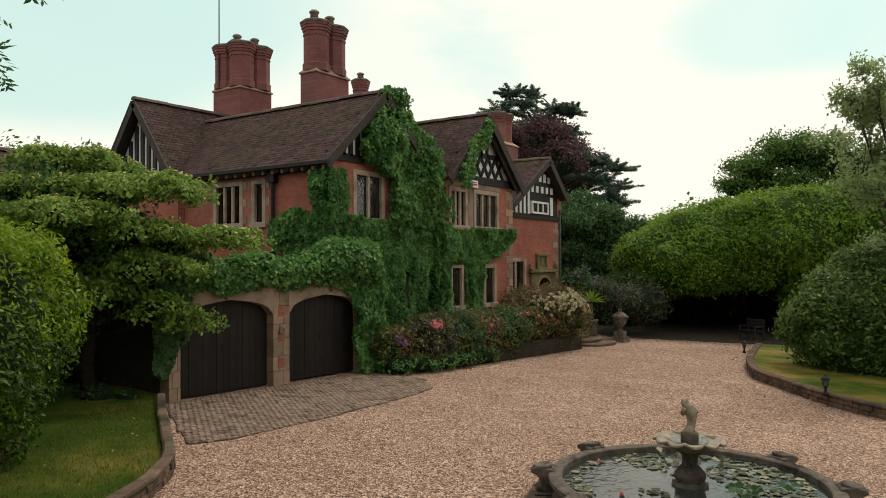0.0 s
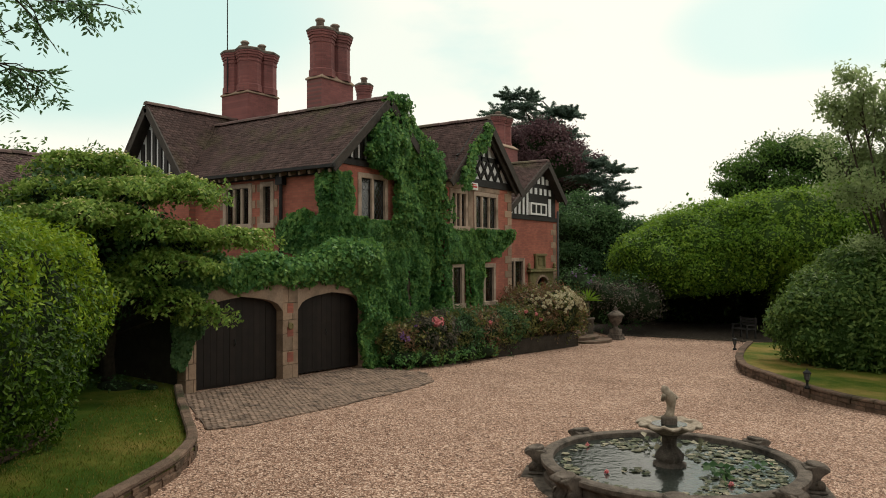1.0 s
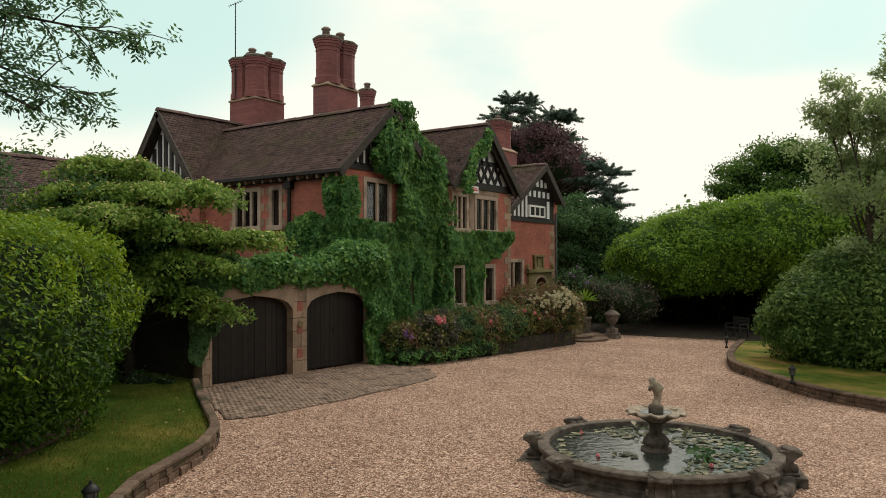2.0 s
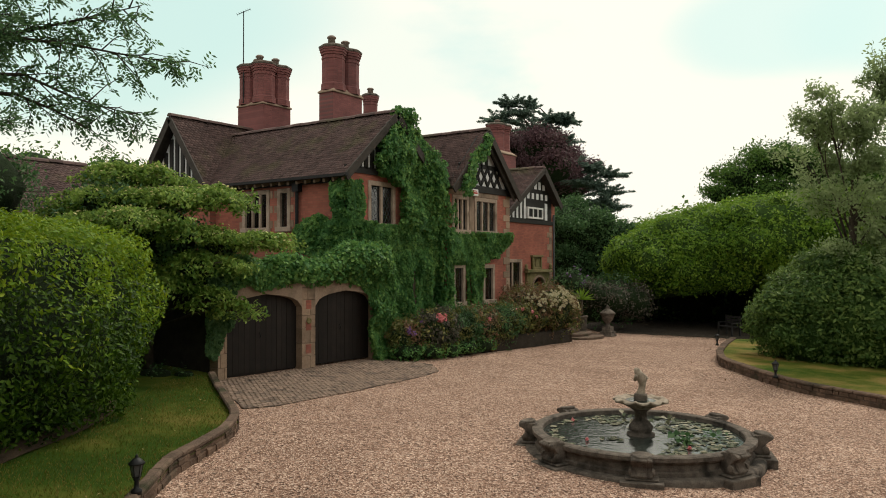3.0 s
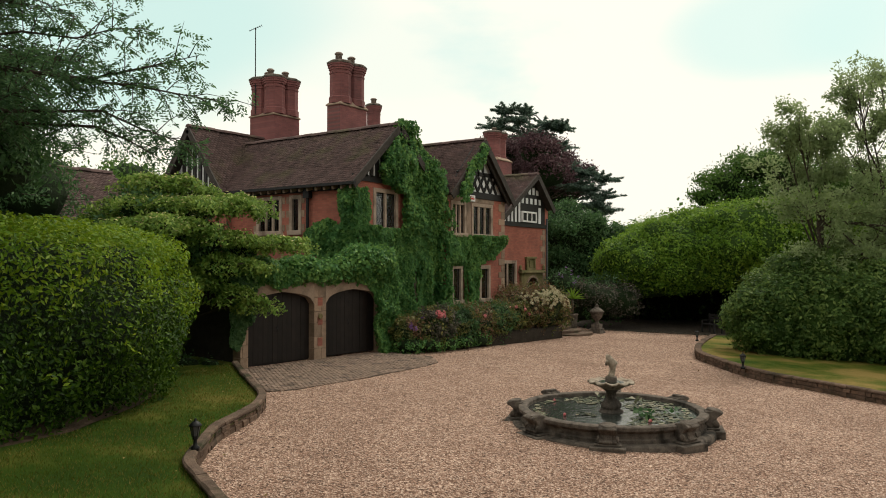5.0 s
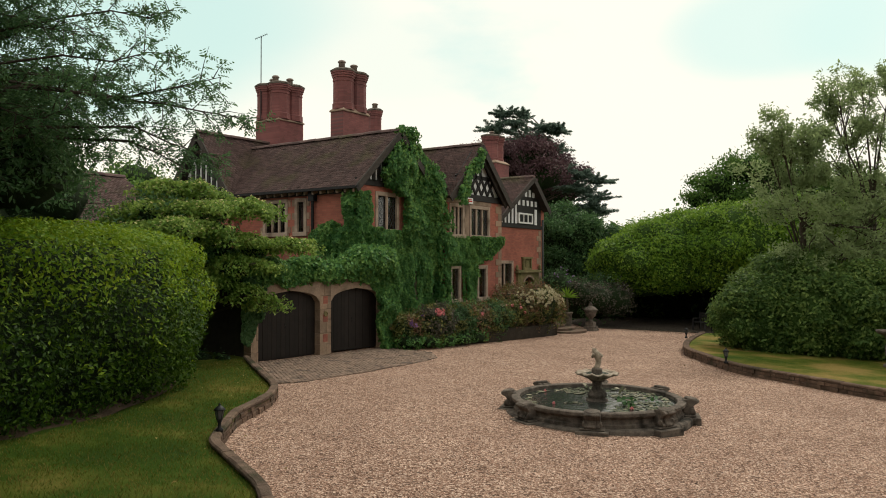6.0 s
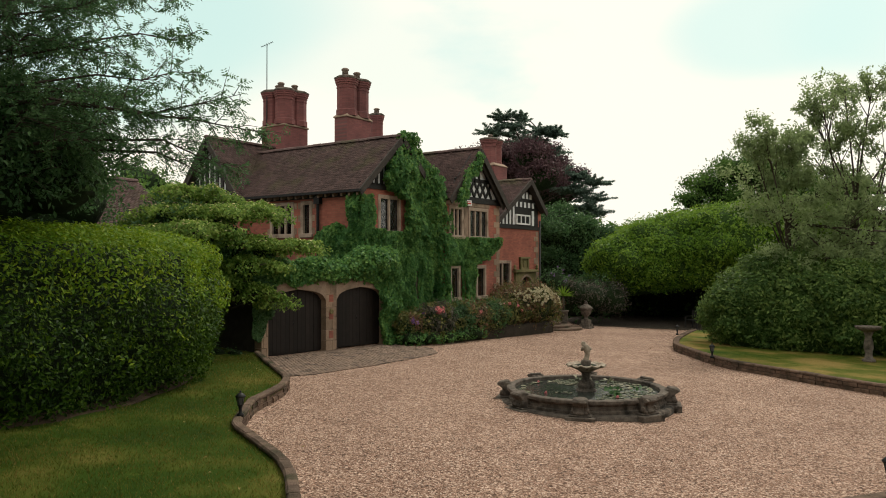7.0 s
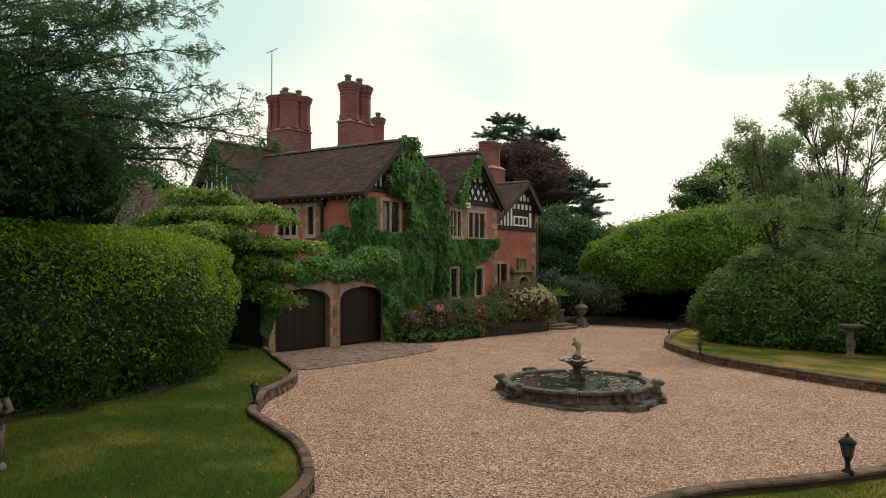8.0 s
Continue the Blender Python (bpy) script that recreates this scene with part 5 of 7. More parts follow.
# ---------------------------------------------------------------- hedges
def hedge_mass(name, centre, radii, power, top_power, base, count, leaf, mat, label, half=None, aspect=0.42):
    """A clipped hedge: a rounded block in plan and section, leaf by leaf, over an inside painted shade-dark."""
    t = thing(name, (centre[0], centre[1], base), label, "hedge")
    cx, cy = centre
    rx, ry, h = radii

    def surf(a, v):
        """a: angle in plan, v: 0 at the foot to 1 at the top's middle."""
        sc, ss = np.cos(a), np.sin(a)
        k = (np.abs(sc) ** power + np.abs(ss) ** power) ** (-1 / power)
        w = np.where(v < 0.55, 0.0, (v - 0.55) / 0.45)
        m = (1 - w ** top_power) ** (1 / top_power)
        zz = np.where(v < 0.55, v / 0.55 * 0.72, 0.72 + 0.28 * np.sin(w * math.pi / 2))
        flare = 0.89 + 0.11 * np.sin(np.clip(v / 0.55, 0, 1) * math.pi * 0.75)
        lump = 1 + 0.025 * np.sin(a * 9 + v * 7) + 0.02 * np.sin(a * 23 - v * 13)
        r = k * np.maximum(m, 0.02) * flare * lump
        y = r * ss * ry
        if half is not None:
            y = np.where(ss < 0, y * half, y)
        return np.stack([cx + r * sc * rx, cy + y, base + h * zz], -1)
    n, rows = 72, 20
    A, Vv = np.meshgrid(np.linspace(0, 2 * math.pi, n, endpoint=False), np.linspace(0, 1, rows))
    S = surf(A, Vv)
    mid = np.array([cx, cy, base])
    inner = mid + (S - mid) * np.array([0.90, 0.925, 0.92])
    F = np.array([(j * n + k, j * n + (k + 1) % n, (j + 1) * n + (k + 1) % n, (j + 1) * n + k) for j in range(rows - 1) for k in range(n)])
    bulk("inner_foliage", inner.reshape(-1, 3), F, SHADE_CORE, t)
    # even spread over the surface
    a4, v4 = rng.uniform(0, 2 * math.pi, count * 4), rng.uniform(0.0, 1, count * 4)
    e = 1e-3
    p = surf(a4, v4)
    da, dv = (surf(a4 + e, v4) - p) / e, (surf(a4, np.minimum(v4 + e, 1)) - p) / e
    c = np.cross(da, dv)
    area = np.linalg.norm(c, axis=1)
    keep_it = rng.uniform(0, 1, len(area)) < np.clip(area / np.quantile(area, 0.97), 0, 1)
    pick = np.flatnonzero(keep_it)[:count]
    N = unit(c[pick])
    lump = np.array([noise.noise((x * 1.3, y * 1.3, z * 1.3)) + 0.6 * noise.noise((x * 4.0, y * 4.0, z * 4.0)) for x, y, z in p[pick]])
    P = p[pick] + N * (0.15 * lump - 0.36 * rng.uniform(0, 1, len(pick)) ** 1.3 + 0.07)[:, None]
    # bright tone on young tops and, as painted sunlight, towards the right end
    lit_young = v4[pick] + 0.3 * lump + 0.34 * np.sin(a4[pick] + 0.5) + rng.normal(0, 0.09, len(pick)) > 0.74
    leaves("foliage", P[~lit_young], (N + np.array([0, 0, 0.35]))[~lit_young], leaf, mat, t, aspect, 0.6, 0.15)
    leaves("young_foliage", P[lit_young], (N + np.array([0, 0, 0.35]))[lit_young], leaf, BRIGHT_LAUREL, t, aspect, 0.6, 0.15, "bright leaves, young growth and sunlit tone together")
    hold(t)
    return t


hedge_mass("laurel_hedge", (-12.0, -0.2), (5.45, 7.25, 3.4), 2.15, 2.6, 0.26, 170000, 0.098, LAUREL, "large clipped laurel hedge, its young and sunlit leaves brighter", 1.5)


def shrub_bank(name, blobs, base, count, per, leaf, mat, label, spread=0.12, solid=0.86, category="hedge", inner=None, ragged=0.1):
    t = thing(name, base, label, category)
    core("inner_foliage", blobs, inner or SHADE_CORE, t, solid)
    P, N = clumps(blobs, count, spread, per, 0.14, 0.25, -0.85, ragged)
    keep_it = P[:, 2] > base[2] + 0.02
    leaves("foliage", P[keep_it], N[keep_it], leaf, mat, t, 0.5, 0.6, 0.2)
    hold(t)
    return t


# tall hedge with the dark way through it at the end of the drive
def across(depth, lateral, z):
    """A place by distance ahead of the first view and to its right."""
    return (1.48 - 0.569 * depth + 0.822 * lateral, 0.39 + 0.822 * depth + 0.569 * lateral, z)


blobs = [(across(35.4, 11.0, 2.75), (2.5, 2.5, 1.75)), (across(35.6, 12.8, 3.2), (2.7, 2.7, 2.05)), (across(35.6, 14.8, 3.6), (2.9, 2.9, 2.25)), (across(35.4, 17.0, 3.85), (3.0, 3.0, 2.35)), (across(35.2, 19.4, 4.0), (3.1, 3.1, 2.45)),
         (across(35, 22.0, 3.7), (3.0, 3.0, 2.3)), (across(35, 24.8, 3.2), (3.0, 3.0, 2.2)), (across(35, 27.6, 3.1), (3.0, 3.0, 2.1)),
         # two rear masses added as a roof that keeps light out of the opening
         (across(39, 13.5, 3.5), (3.2, 3.2, 2.1)), (across(39, 17, 3.8), (3.2, 3.2, 2.3)),
         (across(34.0, 17.3, 1.2), (1.6, 1.6, 2.1)), (across(33.6, 19.2, 1.3), (2.0, 2.0, 2.4)), (across(33.4, 21.8, 1.4), (2.2, 2.2, 2.6)), (across(33.4, 24.6, 1.5), (2.4, 2.4, 2.6))]
def lumps(blobs, each, low, high, size):
    """Rounded swellings over a hedge's main masses."""
    more = []
    for c, r in blobs:
        for k in range(each):
            d = ball(1)[0]
            d[2] = rng.uniform(low, high)
            d = d / np.linalg.norm(d)
            s = size * rng.uniform(0.7, 1.3)
            more.append((tuple(c[i] + d[i] * (r[i] - 0.5 * s) for i in range(3)), (s, s, s * 0.85)))
    return list(blobs) + more


blobs = blobs[:10] + lumps(blobs[:8], 15, -0.5, 1.0, 0.9)[8:] + blobs[10:]
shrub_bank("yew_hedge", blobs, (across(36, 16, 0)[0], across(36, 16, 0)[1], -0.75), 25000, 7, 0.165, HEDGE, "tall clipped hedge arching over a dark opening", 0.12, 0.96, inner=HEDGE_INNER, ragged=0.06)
# added bank behind the opening, so that it stays dark
blobs = [(across(41.5, k * 2.2 + 9, 1.0), (1.9, 1.9, 2.3)) for k in range(8)]
shrub_bank("backing_hedge", blobs, (across(40, 14, 0)[0], across(40, 14, 0)[1], -1.0), 900, 10, 0.25, OAKLEAF, "added hedge bank that blocks light behind the opening", 0.2, 0.95)
blobs = [((-0.95, 25.1, 0.85), (1.7, 1.6, 1.7)), ((0.5, 25.0, 0.95), (1.75, 1.5, 1.75)), ((2.0, 25.5, 1.0), (1.9, 1.6, 1.75)), ((3.7, 26.1, 1.0), (2.0, 1.7, 1.8)), ((5.6, 26.8, 1.1), (2.1, 1.8, 1.9)), ((7.6, 27.4, 1.2), (2.1, 1.8, 2.0)), ((9.8, 28.0, 1.3), (2.2, 1.9, 2.1)), ((-0.2, 26.0, 1.9), (1.6, 1.5, 1.4)), ((12.4, 28.0, 1.6), (2.4, 2.2, 2.4))]
blobs = lumps(blobs, 11, -0.3, 1.0, 0.6)
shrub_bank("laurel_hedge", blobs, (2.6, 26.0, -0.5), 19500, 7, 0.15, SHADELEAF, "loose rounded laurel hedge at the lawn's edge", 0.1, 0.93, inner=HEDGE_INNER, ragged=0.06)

shrub_bank("spindle_bush", [((4.95, 24.3, 1.8), (0.62, 0.6, 0.65)), ((5.5, 24.8, 1.0), (0.9, 0.8, 1.0))], (5.4, 24.7, -0.3), 420, 8, 0.11, BRIGHT_LAUREL, "bright yellow-green bush at the lawn's far end", 0.08, 0.85, "shrub")

# ---------------------------------------------------------------- layered dogwood beside the garage
dog = thing("dogwood_tree", (-13.3, 8.8, 0.25), "layered dogwood with drooping leaves and cream bracts", "tree")
g = Geo()
g.tube([(-13.3, 8.8, 0.0), (-13.2, 8.7, 0.9), (-13.0, 8.8, 1.9), (-13.1, 8.9, 3.4), (-13.0, 9.0, 5.0)], [0.17, 0.14, 0.11, 0.08, 0.03], 8)
g.tube([(-13.25, 8.75, 0.4), (-13.6, 8.4, 1.6), (-14.0, 8.0, 3.0)], [0.1, 0.08, 0.04], 7)
part("trunk", g, BARK, dog, "", True)
TIERS = [(-13.7, 8.1, 5.2, 0.8, 0.6), (-13.2, 8.6, 5.2, 0.9, 0.6), (-13.5, 7.8, 4.65, 1.2, 0.8), (-12.2, 8.6, 4.62, 1.3, 0.8), (-11.75, 9.4, 4.5, 1.0, 0.6), (-11.9, 9.7, 4.72, 0.8, 0.5), (-12.9, 9.0, 5.0, 0.9, 0.5), (-12.3, 7.5, 4.05, 1.3, 0.9),
         (-11.9, 8.75, 3.72, 1.4, 0.8), (-11.25, 9.85, 3.62, 1.1, 0.6), (-10.75, 10.3, 3.55, 0.8, 0.45), (-11.4, 8.9, 3.05, 1.2, 0.7), (-12.0, 8.3, 2.55, 1.0, 0.7), (-11.1, 9.0, 2.2, 0.7, 0.5), (-10.75, 9.4, 1.98, 0.6, 0.42), (-14.2, 7.5, 4.2, 1.1, 0.8)]
PP, NN, BB = [], [], []
g = Geo()
for x, y, z, rx, ry in TIERS:
    n = int(3000 * rx * ry)
    a, r = rng.uniform(0, 2 * math.pi, n), np.sqrt(rng.uniform(0, 1, n))
    edge = 1 + 0.25 * np.sin(a * 5 + x * 3) + 0.12 * np.sin(a * 11 + y)
    u, v = r * np.cos(a) * rx * edge, r * np.sin(a) * ry * edge
    along = np.array([0.84, 0.54])
    px = x + u * along[0] - v * along[1]
    py = y + u * along[1] + v * along[0]
    lump = np.array([noise.noise((p * 1.8, q2 * 1.8, z)) for p, q2 in zip(px, py)])
    pz = z + 0.14 * lump - 0.22 * r ** 2 + rng.normal(0, 0.04, n) - np.where(r > 0.72, rng.uniform(0, 0.22, n), 0)
    PP.append(np.stack([px, py, pz], 1))
    NN.append(np.stack([u * 0.35, v * 0.35, np.ones(n)], 1))
    k = rng.choice(n, int(n * 0.04))
    BB.append(np.stack([px, py, pz + 0.07], 1)[k])
    for j in range(5):
        b = rng.uniform(0, 2 * math.pi)
        e = (x + 0.8 * rx * math.cos(b) * 0.84 - 0.8 * ry * math.sin(b) * 0.54, y + 0.8 * rx * math.cos(b) * 0.54 + 0.8 * ry * math.sin(b) * 0.84, z - 0.15)
        g.tube([(-13.1, 8.8, max(1.2, z - 0.7)), ((x - 13.1) / 2, (y + 8.8) / 2, z - 0.3), e], [0.045, 0.03, 0.01], 5)
part("limb", g, BARK, dog, "", True)
# dark core and deep green leaves paint the shade beneath the tiers
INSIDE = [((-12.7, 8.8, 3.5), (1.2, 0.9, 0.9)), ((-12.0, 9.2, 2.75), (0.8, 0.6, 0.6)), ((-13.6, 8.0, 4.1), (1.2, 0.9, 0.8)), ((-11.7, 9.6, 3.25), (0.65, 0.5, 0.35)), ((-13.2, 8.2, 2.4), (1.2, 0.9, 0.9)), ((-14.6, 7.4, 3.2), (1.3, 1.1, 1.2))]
core("inner_foliage", INSIDE, SHADE_CORE, dog, 0.75, "solid core coloured dark for the shade inside")
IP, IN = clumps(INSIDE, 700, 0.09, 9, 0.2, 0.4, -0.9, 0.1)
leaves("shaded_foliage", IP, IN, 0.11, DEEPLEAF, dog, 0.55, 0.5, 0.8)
leaves("crown", np.concatenate(PP), np.concatenate(NN), 0.112, DOGWOOD, dog, 0.55, 0.4, 0.75)
BB = np.concatenate(BB)
tagged(leaves("bract", BB[BB[:, 2] > 3.3], np.tile([0, 0, 1.0], (int((BB[:, 2] > 3.3).sum()), 1)), 0.09, BRACT, dog, 0.6, 0.3, 0.1), kind="stuff")
hold(dog)

# undergrowth under it, in a leaf colour darkened for the shade there
shrub_bank("undergrowth", [((-12.4, 8.4, 0.28), (0.6, 0.45, 0.2)), ((-13.3, 7.6, 0.4), (0.8, 0.6, 0.45)), ((-11.9, 8.8, 0.26), (0.35, 0.3, 0.14)), ((-13.9, 6.6, 0.5), (0.8, 0.8, 0.5))], (-12.8, 8.0, 0.15), 150, 7, 0.09, DEEPLEAF, "low ivy and shade plants under the tree", 0.06, 0.7, "ground cover")
shrub_bank("holly_bush", [((-16.0, 8.0, 1.6), (1.6, 1.6, 1.9)), ((-17.5, 6.4, 1.7), (1.6, 1.7, 2.0)), ((-15.0, 6.8, 1.3), (1.3, 1.3, 1.5))], (-16.0, 7.6, 0.15), 520, 10, 0.14, OAKLEAF, "dark evergreen bush in deep shade", 0.12, 0.92, "shrub")

# ---------------------------------------------------------------- trees
ash = thing("ash_tree", across(5.68, -14.2, 0.3), "spreading ash tree with feathery leaves and hanging seed bunches", "tree")
TRUNK = [Vector(across(5.68 + 0.15 * math.sin(k), -14.2 + 0.1 * k, -0.2 + 1.35 * k)) for k in range(8)]
part("trunk", Geo().tube(TRUNK, [0.36, 0.31, 0.28, 0.25, 0.22, 0.18, 0.13, 0.06], 10), BARK, ash, "", True)
# limbs by depth ahead and place to the side: a long arm over the lawn, its forks, and the crown behind
ARMS = [[(5.9, -7.3, 5.9), (5.9, -5.3, 5.57), (5.9, -4.6, 5.5), (5.9, -4.0, 5.38), (5.9, -3.3, 5.26)],
        [(5.9, -7.0, 5.8), (5.9, -5.3, 5.6), (5.9, -4.5, 5.77), (5.9, -3.7, 5.95)],
        [(5.9, -7.0, 5.13), (5.9, -5.1, 5.13), (5.9, -4.5, 4.85), (5.9, -3.75, 4.63)],
        [(6.0, -7.0, 5.0), (6.0, -5.25, 4.92), (6.0, -4.75, 4.71), (6.0, -4.4, 4.5)],
        [(5.9, -6.3, 6.3), (5.9, -5.5, 6.2), (5.9, -4.9, 6.35), (5.8, -4.45, 6.3)],
        [(6.1, -6.3, 7.0), (6.1, -5.6, 7.1), (6.2, -5.0, 7.0), (6.2, -4.6, 7.15)],
        [(6.2, -6.9, 7.6), (6.2, -6.0, 7.9), (6.3, -5.3, 7.8), (6.3, -4.9, 8.0)]]
for k in range(45):
    d, lat, z = rng.uniform(5.4, 8.4), rng.uniform(-7.8, -5.1), rng.uniform(4.5, 9.4)
    lat -= 0.22 * (d - 5.4)
    ARMS.append([(d, lat - 2.4, z - rng.uniform(-0.2, 0.7)), (d, lat - 1.5, z + 0.25), (d + 0.1, lat - 0.7, z + rng.uniform(-0.1, 0.2)), (d + rng.uniform(-0.3, 0.3), lat, z + rng.uniform(-0.3, 0.3))])
g, P, T, Q = Geo(), [], [], []
for k, arm in enumerate(ARMS):
    pts = [Vector(across(*p)) for p in arm]
    root = TRUNK[min(7, max(2, int(arm[0][2] / 1.35 - 0.6)))]
    m = len(pts)
    g.tube([root] + pts, [0.05] + [(0.03 if k < 4 else 0.018) - (0.025 if k < 4 else 0.014) * i / (m - 1) for i in range(m)], 6)
    for i in range(m - 1):
        run = (pts[i + 1] - pts[i]).length
        for j in range(int(run / 0.085)):
            s = (j + rng.uniform(0, 1)) / max(1, int(run / 0.085))
            o = pts[i].lerp(pts[i + 1], min(s, 1))
            way = (pts[i + 1] - pts[i]).normalized() * 0.7 + Vector(ball(1)[0]) * 0.9
            way.z *= 0.75
            long = rng.uniform(0.25, 0.7) * (1.0 if k < 7 else 1.15)
            tip = o + way.normalized() * long
            tip.z -= 0.12 * long
            g.tube([o, o.lerp(tip, 0.5) + Vector((0, 0, 0.04)), tip], [0.009, 0.006, 0.003], 4)
            for q in range(7):
                # one feathered leaf: leaflets in pairs along a stalk
                a = o.lerp(tip, 0.25 + 0.09 * q)
                stalk = (way.normalized() * 0.6 + Vector(ball(1)[0]) * 0.8 + Vector((0, 0, -0.25))).normalized()
                side = stalk.cross(Vector((rng.normal(0, 0.4), rng.normal(0, 0.4), 1))).normalized()
                for w in range(4):
                    for sg in (-1, 1):
                        P.append(a + stalk * (0.05 + 0.045 * w) + side * sg * 0.032)
                        T.append(side * sg + stalk * 0.5 + Vector((0, 0, -0.25)))
            if rng.uniform() < (0.05 if k < 7 else 0.015):
                Q.append(tip)
part("limb", g, BARK, ash, "", True)
P, T = np.array(P), unit(np.array(T))
Nn = unit(np.cross(T, unit(rng.normal(0, 1, T.shape) * 0.5 + np.array([0.3, 0.2, 0.0]))))
s, w = 0.075 * rng.uniform(0.7, 1.25, (len(P), 1)), 0.014
Bn = np.cross(Nn, T)
V = np.stack([P - T * s * 0.5, P + Bn * w, P + T * s * 0.5, P - Bn * w], 1).reshape(-1, 3)
bulk("crown", V, np.arange(len(P) * 4).reshape(-1, 4), ASH, ash)
Q += [Vector(across(5.9, -3.3, 5.22)), Vector(across(5.9, -3.75, 4.58)), Vector(across(5.9, -4.42, 5.85)), Vector(across(6.0, -4.6, 4.6))]
K = np.concatenate([np.array(p) + rng.normal(0, 1, (34, 3)) * np.array([0.05, 0.05, 0.06]) + np.array([0, 0, -0.07]) for p in Q])
tagged(leaves("seed_foliage", K, rng.normal(0, 1, K.shape) * np.array([1, 1, 0.2]), 0.06, ASH_KEY, ash, 0.3, 0.3, 1.5, "dark dry hanging ash seed"), kind="stuff")
hold(ash)
tree("bay_tree", (-13.0, 0.6, 0.2), 4.5, 0.22,
     [((-9.3, 0.6, 4.4), (1.5, 1.5, 1.1)), ((-8.7, 1.6, 4.5), (1.1, 1.1, 0.8)), ((-9.4, 0.3, 5.6), (1.4, 1.3, 1.1)), ((-10.6, 1.6, 5.0), (1.7, 1.7, 1.5)), ((-9.6, -1.0, 6.0), (1.7, 1.7, 1.3)), ((-9.2, -2.0, 5.4), (2.0, 2.0, 1.9))],
     DEEPLEAF, "dense dark tree standing behind the clipped hedge", 0.12, 3000, 14, 0.14, 0.8, True, 0.5, 0.9, 0.45, 0, 0.3)
# tree added outside the view, only for its shade on hedge and lawn
tree("unseen_shade_tree", (-9.5, -9.0, 0.2), 7.5, 0.35,
     [((-7.0, -5.6, 6.6), (2.6, 2.4, 1.8)), ((-4.2, -6.6, 7.0), (2.6, 2.2, 1.8)), ((-8.4, -8.5, 7.4), (3.0, 3.0, 2.4)), ((-3.0, -9.0, 7.2), (2.8, 2.6, 2.0)), ((-4.6, -4.2, 7.6), (2.3, 1.9, 1.5)), ((-2.0, -6.0, 7.8), (2.3, 2.0, 1.5)), ((-7.2, -3.4, 7.8), (2.2, 1.9, 1.4)), ((-3.6, -6.0, 4.9), (2.3, 1.8, 2.1)), ((-6.0, -6.2, 4.6), (2.2, 1.6, 2.2))],
     OAKLEAF, "large tree added out of view to shade lawn and hedge", 0.2, 1300, 12, 0.25, 0.85)


def open_tree(name, base, fork, trunk_r, blobs, mat, label, leaf, forks, sprays, per, spread, solid=0.0):
    """A trunk that forks into limbs; every limb ends in branches and leafy sprays with sky between them."""
    t = thing(name, base, label, "tree")
    b, top = Vector(base), Vector(fork)
    line = [b - Vector((0, 0, 0.3)), b.lerp(top, 0.35) + Vector((0.12, -0.08, 0)), b.lerp(top, 0.7) + Vector((-0.1, 0.06, 0)), top]
    part("trunk", Geo().tube(line, [trunk_r * 1.2, trunk_r, trunk_r * 0.8, trunk_r * 0.62], 9), BARK, t, "", True)
    P, N, fine = [], [], Geo()
    for j, (x, y, z, r) in enumerate(blobs):
        c = Vector((x, y, z))
        start = line[1 + j % 3]
        bend = start.lerp(c, 0.45) + Vector((noise.noise((x, y, 1)), noise.noise((x, z, 2)), 0)) * 0.5 + Vector((0, 0, 0.3))
        part("limb", Geo().tube([start, start.lerp(bend, 0.55), bend, bend.lerp(c, 0.6), c], [trunk_r * 0.3, trunk_r * 0.25, trunk_r * 0.18, trunk_r * 0.12, trunk_r * 0.06], 6), BARK, t, "", True)
        for k in range(forks):
            o = bend.lerp(c, rng.uniform(0.35, 1.0))
            d = Vector(ball(1)[0])
            d.z = d.z * 0.75 + 0.12
            e = c + d * r * rng.uniform(0.75, 1.3)
            m = o.lerp(e, 0.5) + Vector(ball(1)[0]) * 0.12
            fine.tube([o, m, e], [trunk_r * 0.1, trunk_r * 0.06, trunk_r * 0.025], 4)
            for q in range(sprays):
                a = m.lerp(e, rng.uniform(0.0, 1.05))
                w = Vector(ball(1)[0]) * 0.55 * r * rng.uniform(0.3, 0.9)
                w.z *= 0.6
                u = rng.uniform(0, 1, (per, 1)) ** 0.8
                P.append(np.array(a) + np.array(w) * u + rng.normal(0, 1, (per, 3)) * spread * (1.15 - 0.6 * u))
                N.append(np.tile([w.x, w.y, 0.8], (per, 1)))
    tagged(part("branch", fine, BARK, t, "", True), kind="stuff")
    if solid:
        core("inner_foliage", [((x, y, z), (r, r, r)) for x, y, z, r in blobs], SHADE_CORE, t, solid)
    leaves("crown", np.concatenate(P), np.concatenate(N), leaf, mat, t, 0.45, 0.9, 0.5)
    hold(t)


open_tree("tall_tree", (2.64, 29.4, -0.6), (2.3, 28.6, 5.2), 0.2,
          [(1.32, 26.98, 9.5, 0.95), (2.01, 28.18, 9.9, 0.83), (2.94, 29.5, 10.4, 0.71), (3.82, 28.7, 9.5, 0.95), (1.6, 27.9, 8.3, 0.83), (2.5, 29.3, 8.4, 0.95), (3.6, 28.6, 7.7, 1.07), (1.0, 27.5, 7.1, 0.95), (2.1, 29.0, 6.4, 0.95),
           (3.4, 28.5, 5.8, 1.07), (0.83, 27.4, 9.1, 0.59), (4.5, 30.6, 8.1, 1.19), (5.0, 29.5, 9.5, 0.95), (5.3, 30.5, 6.4, 1.43), (3.7, 30.2, 4.2, 1.43), (2.4, 27.9, 4.2, 1.19), (6.6, 30.0, 8.6, 1.3), (7.6, 30.4, 6.8, 1.6), (8.6, 30.6, 8.8, 1.5)],
          GREYLEAF, "tall open tree with thin visible limbs", 0.15, 10, 7, 17, 0.12)
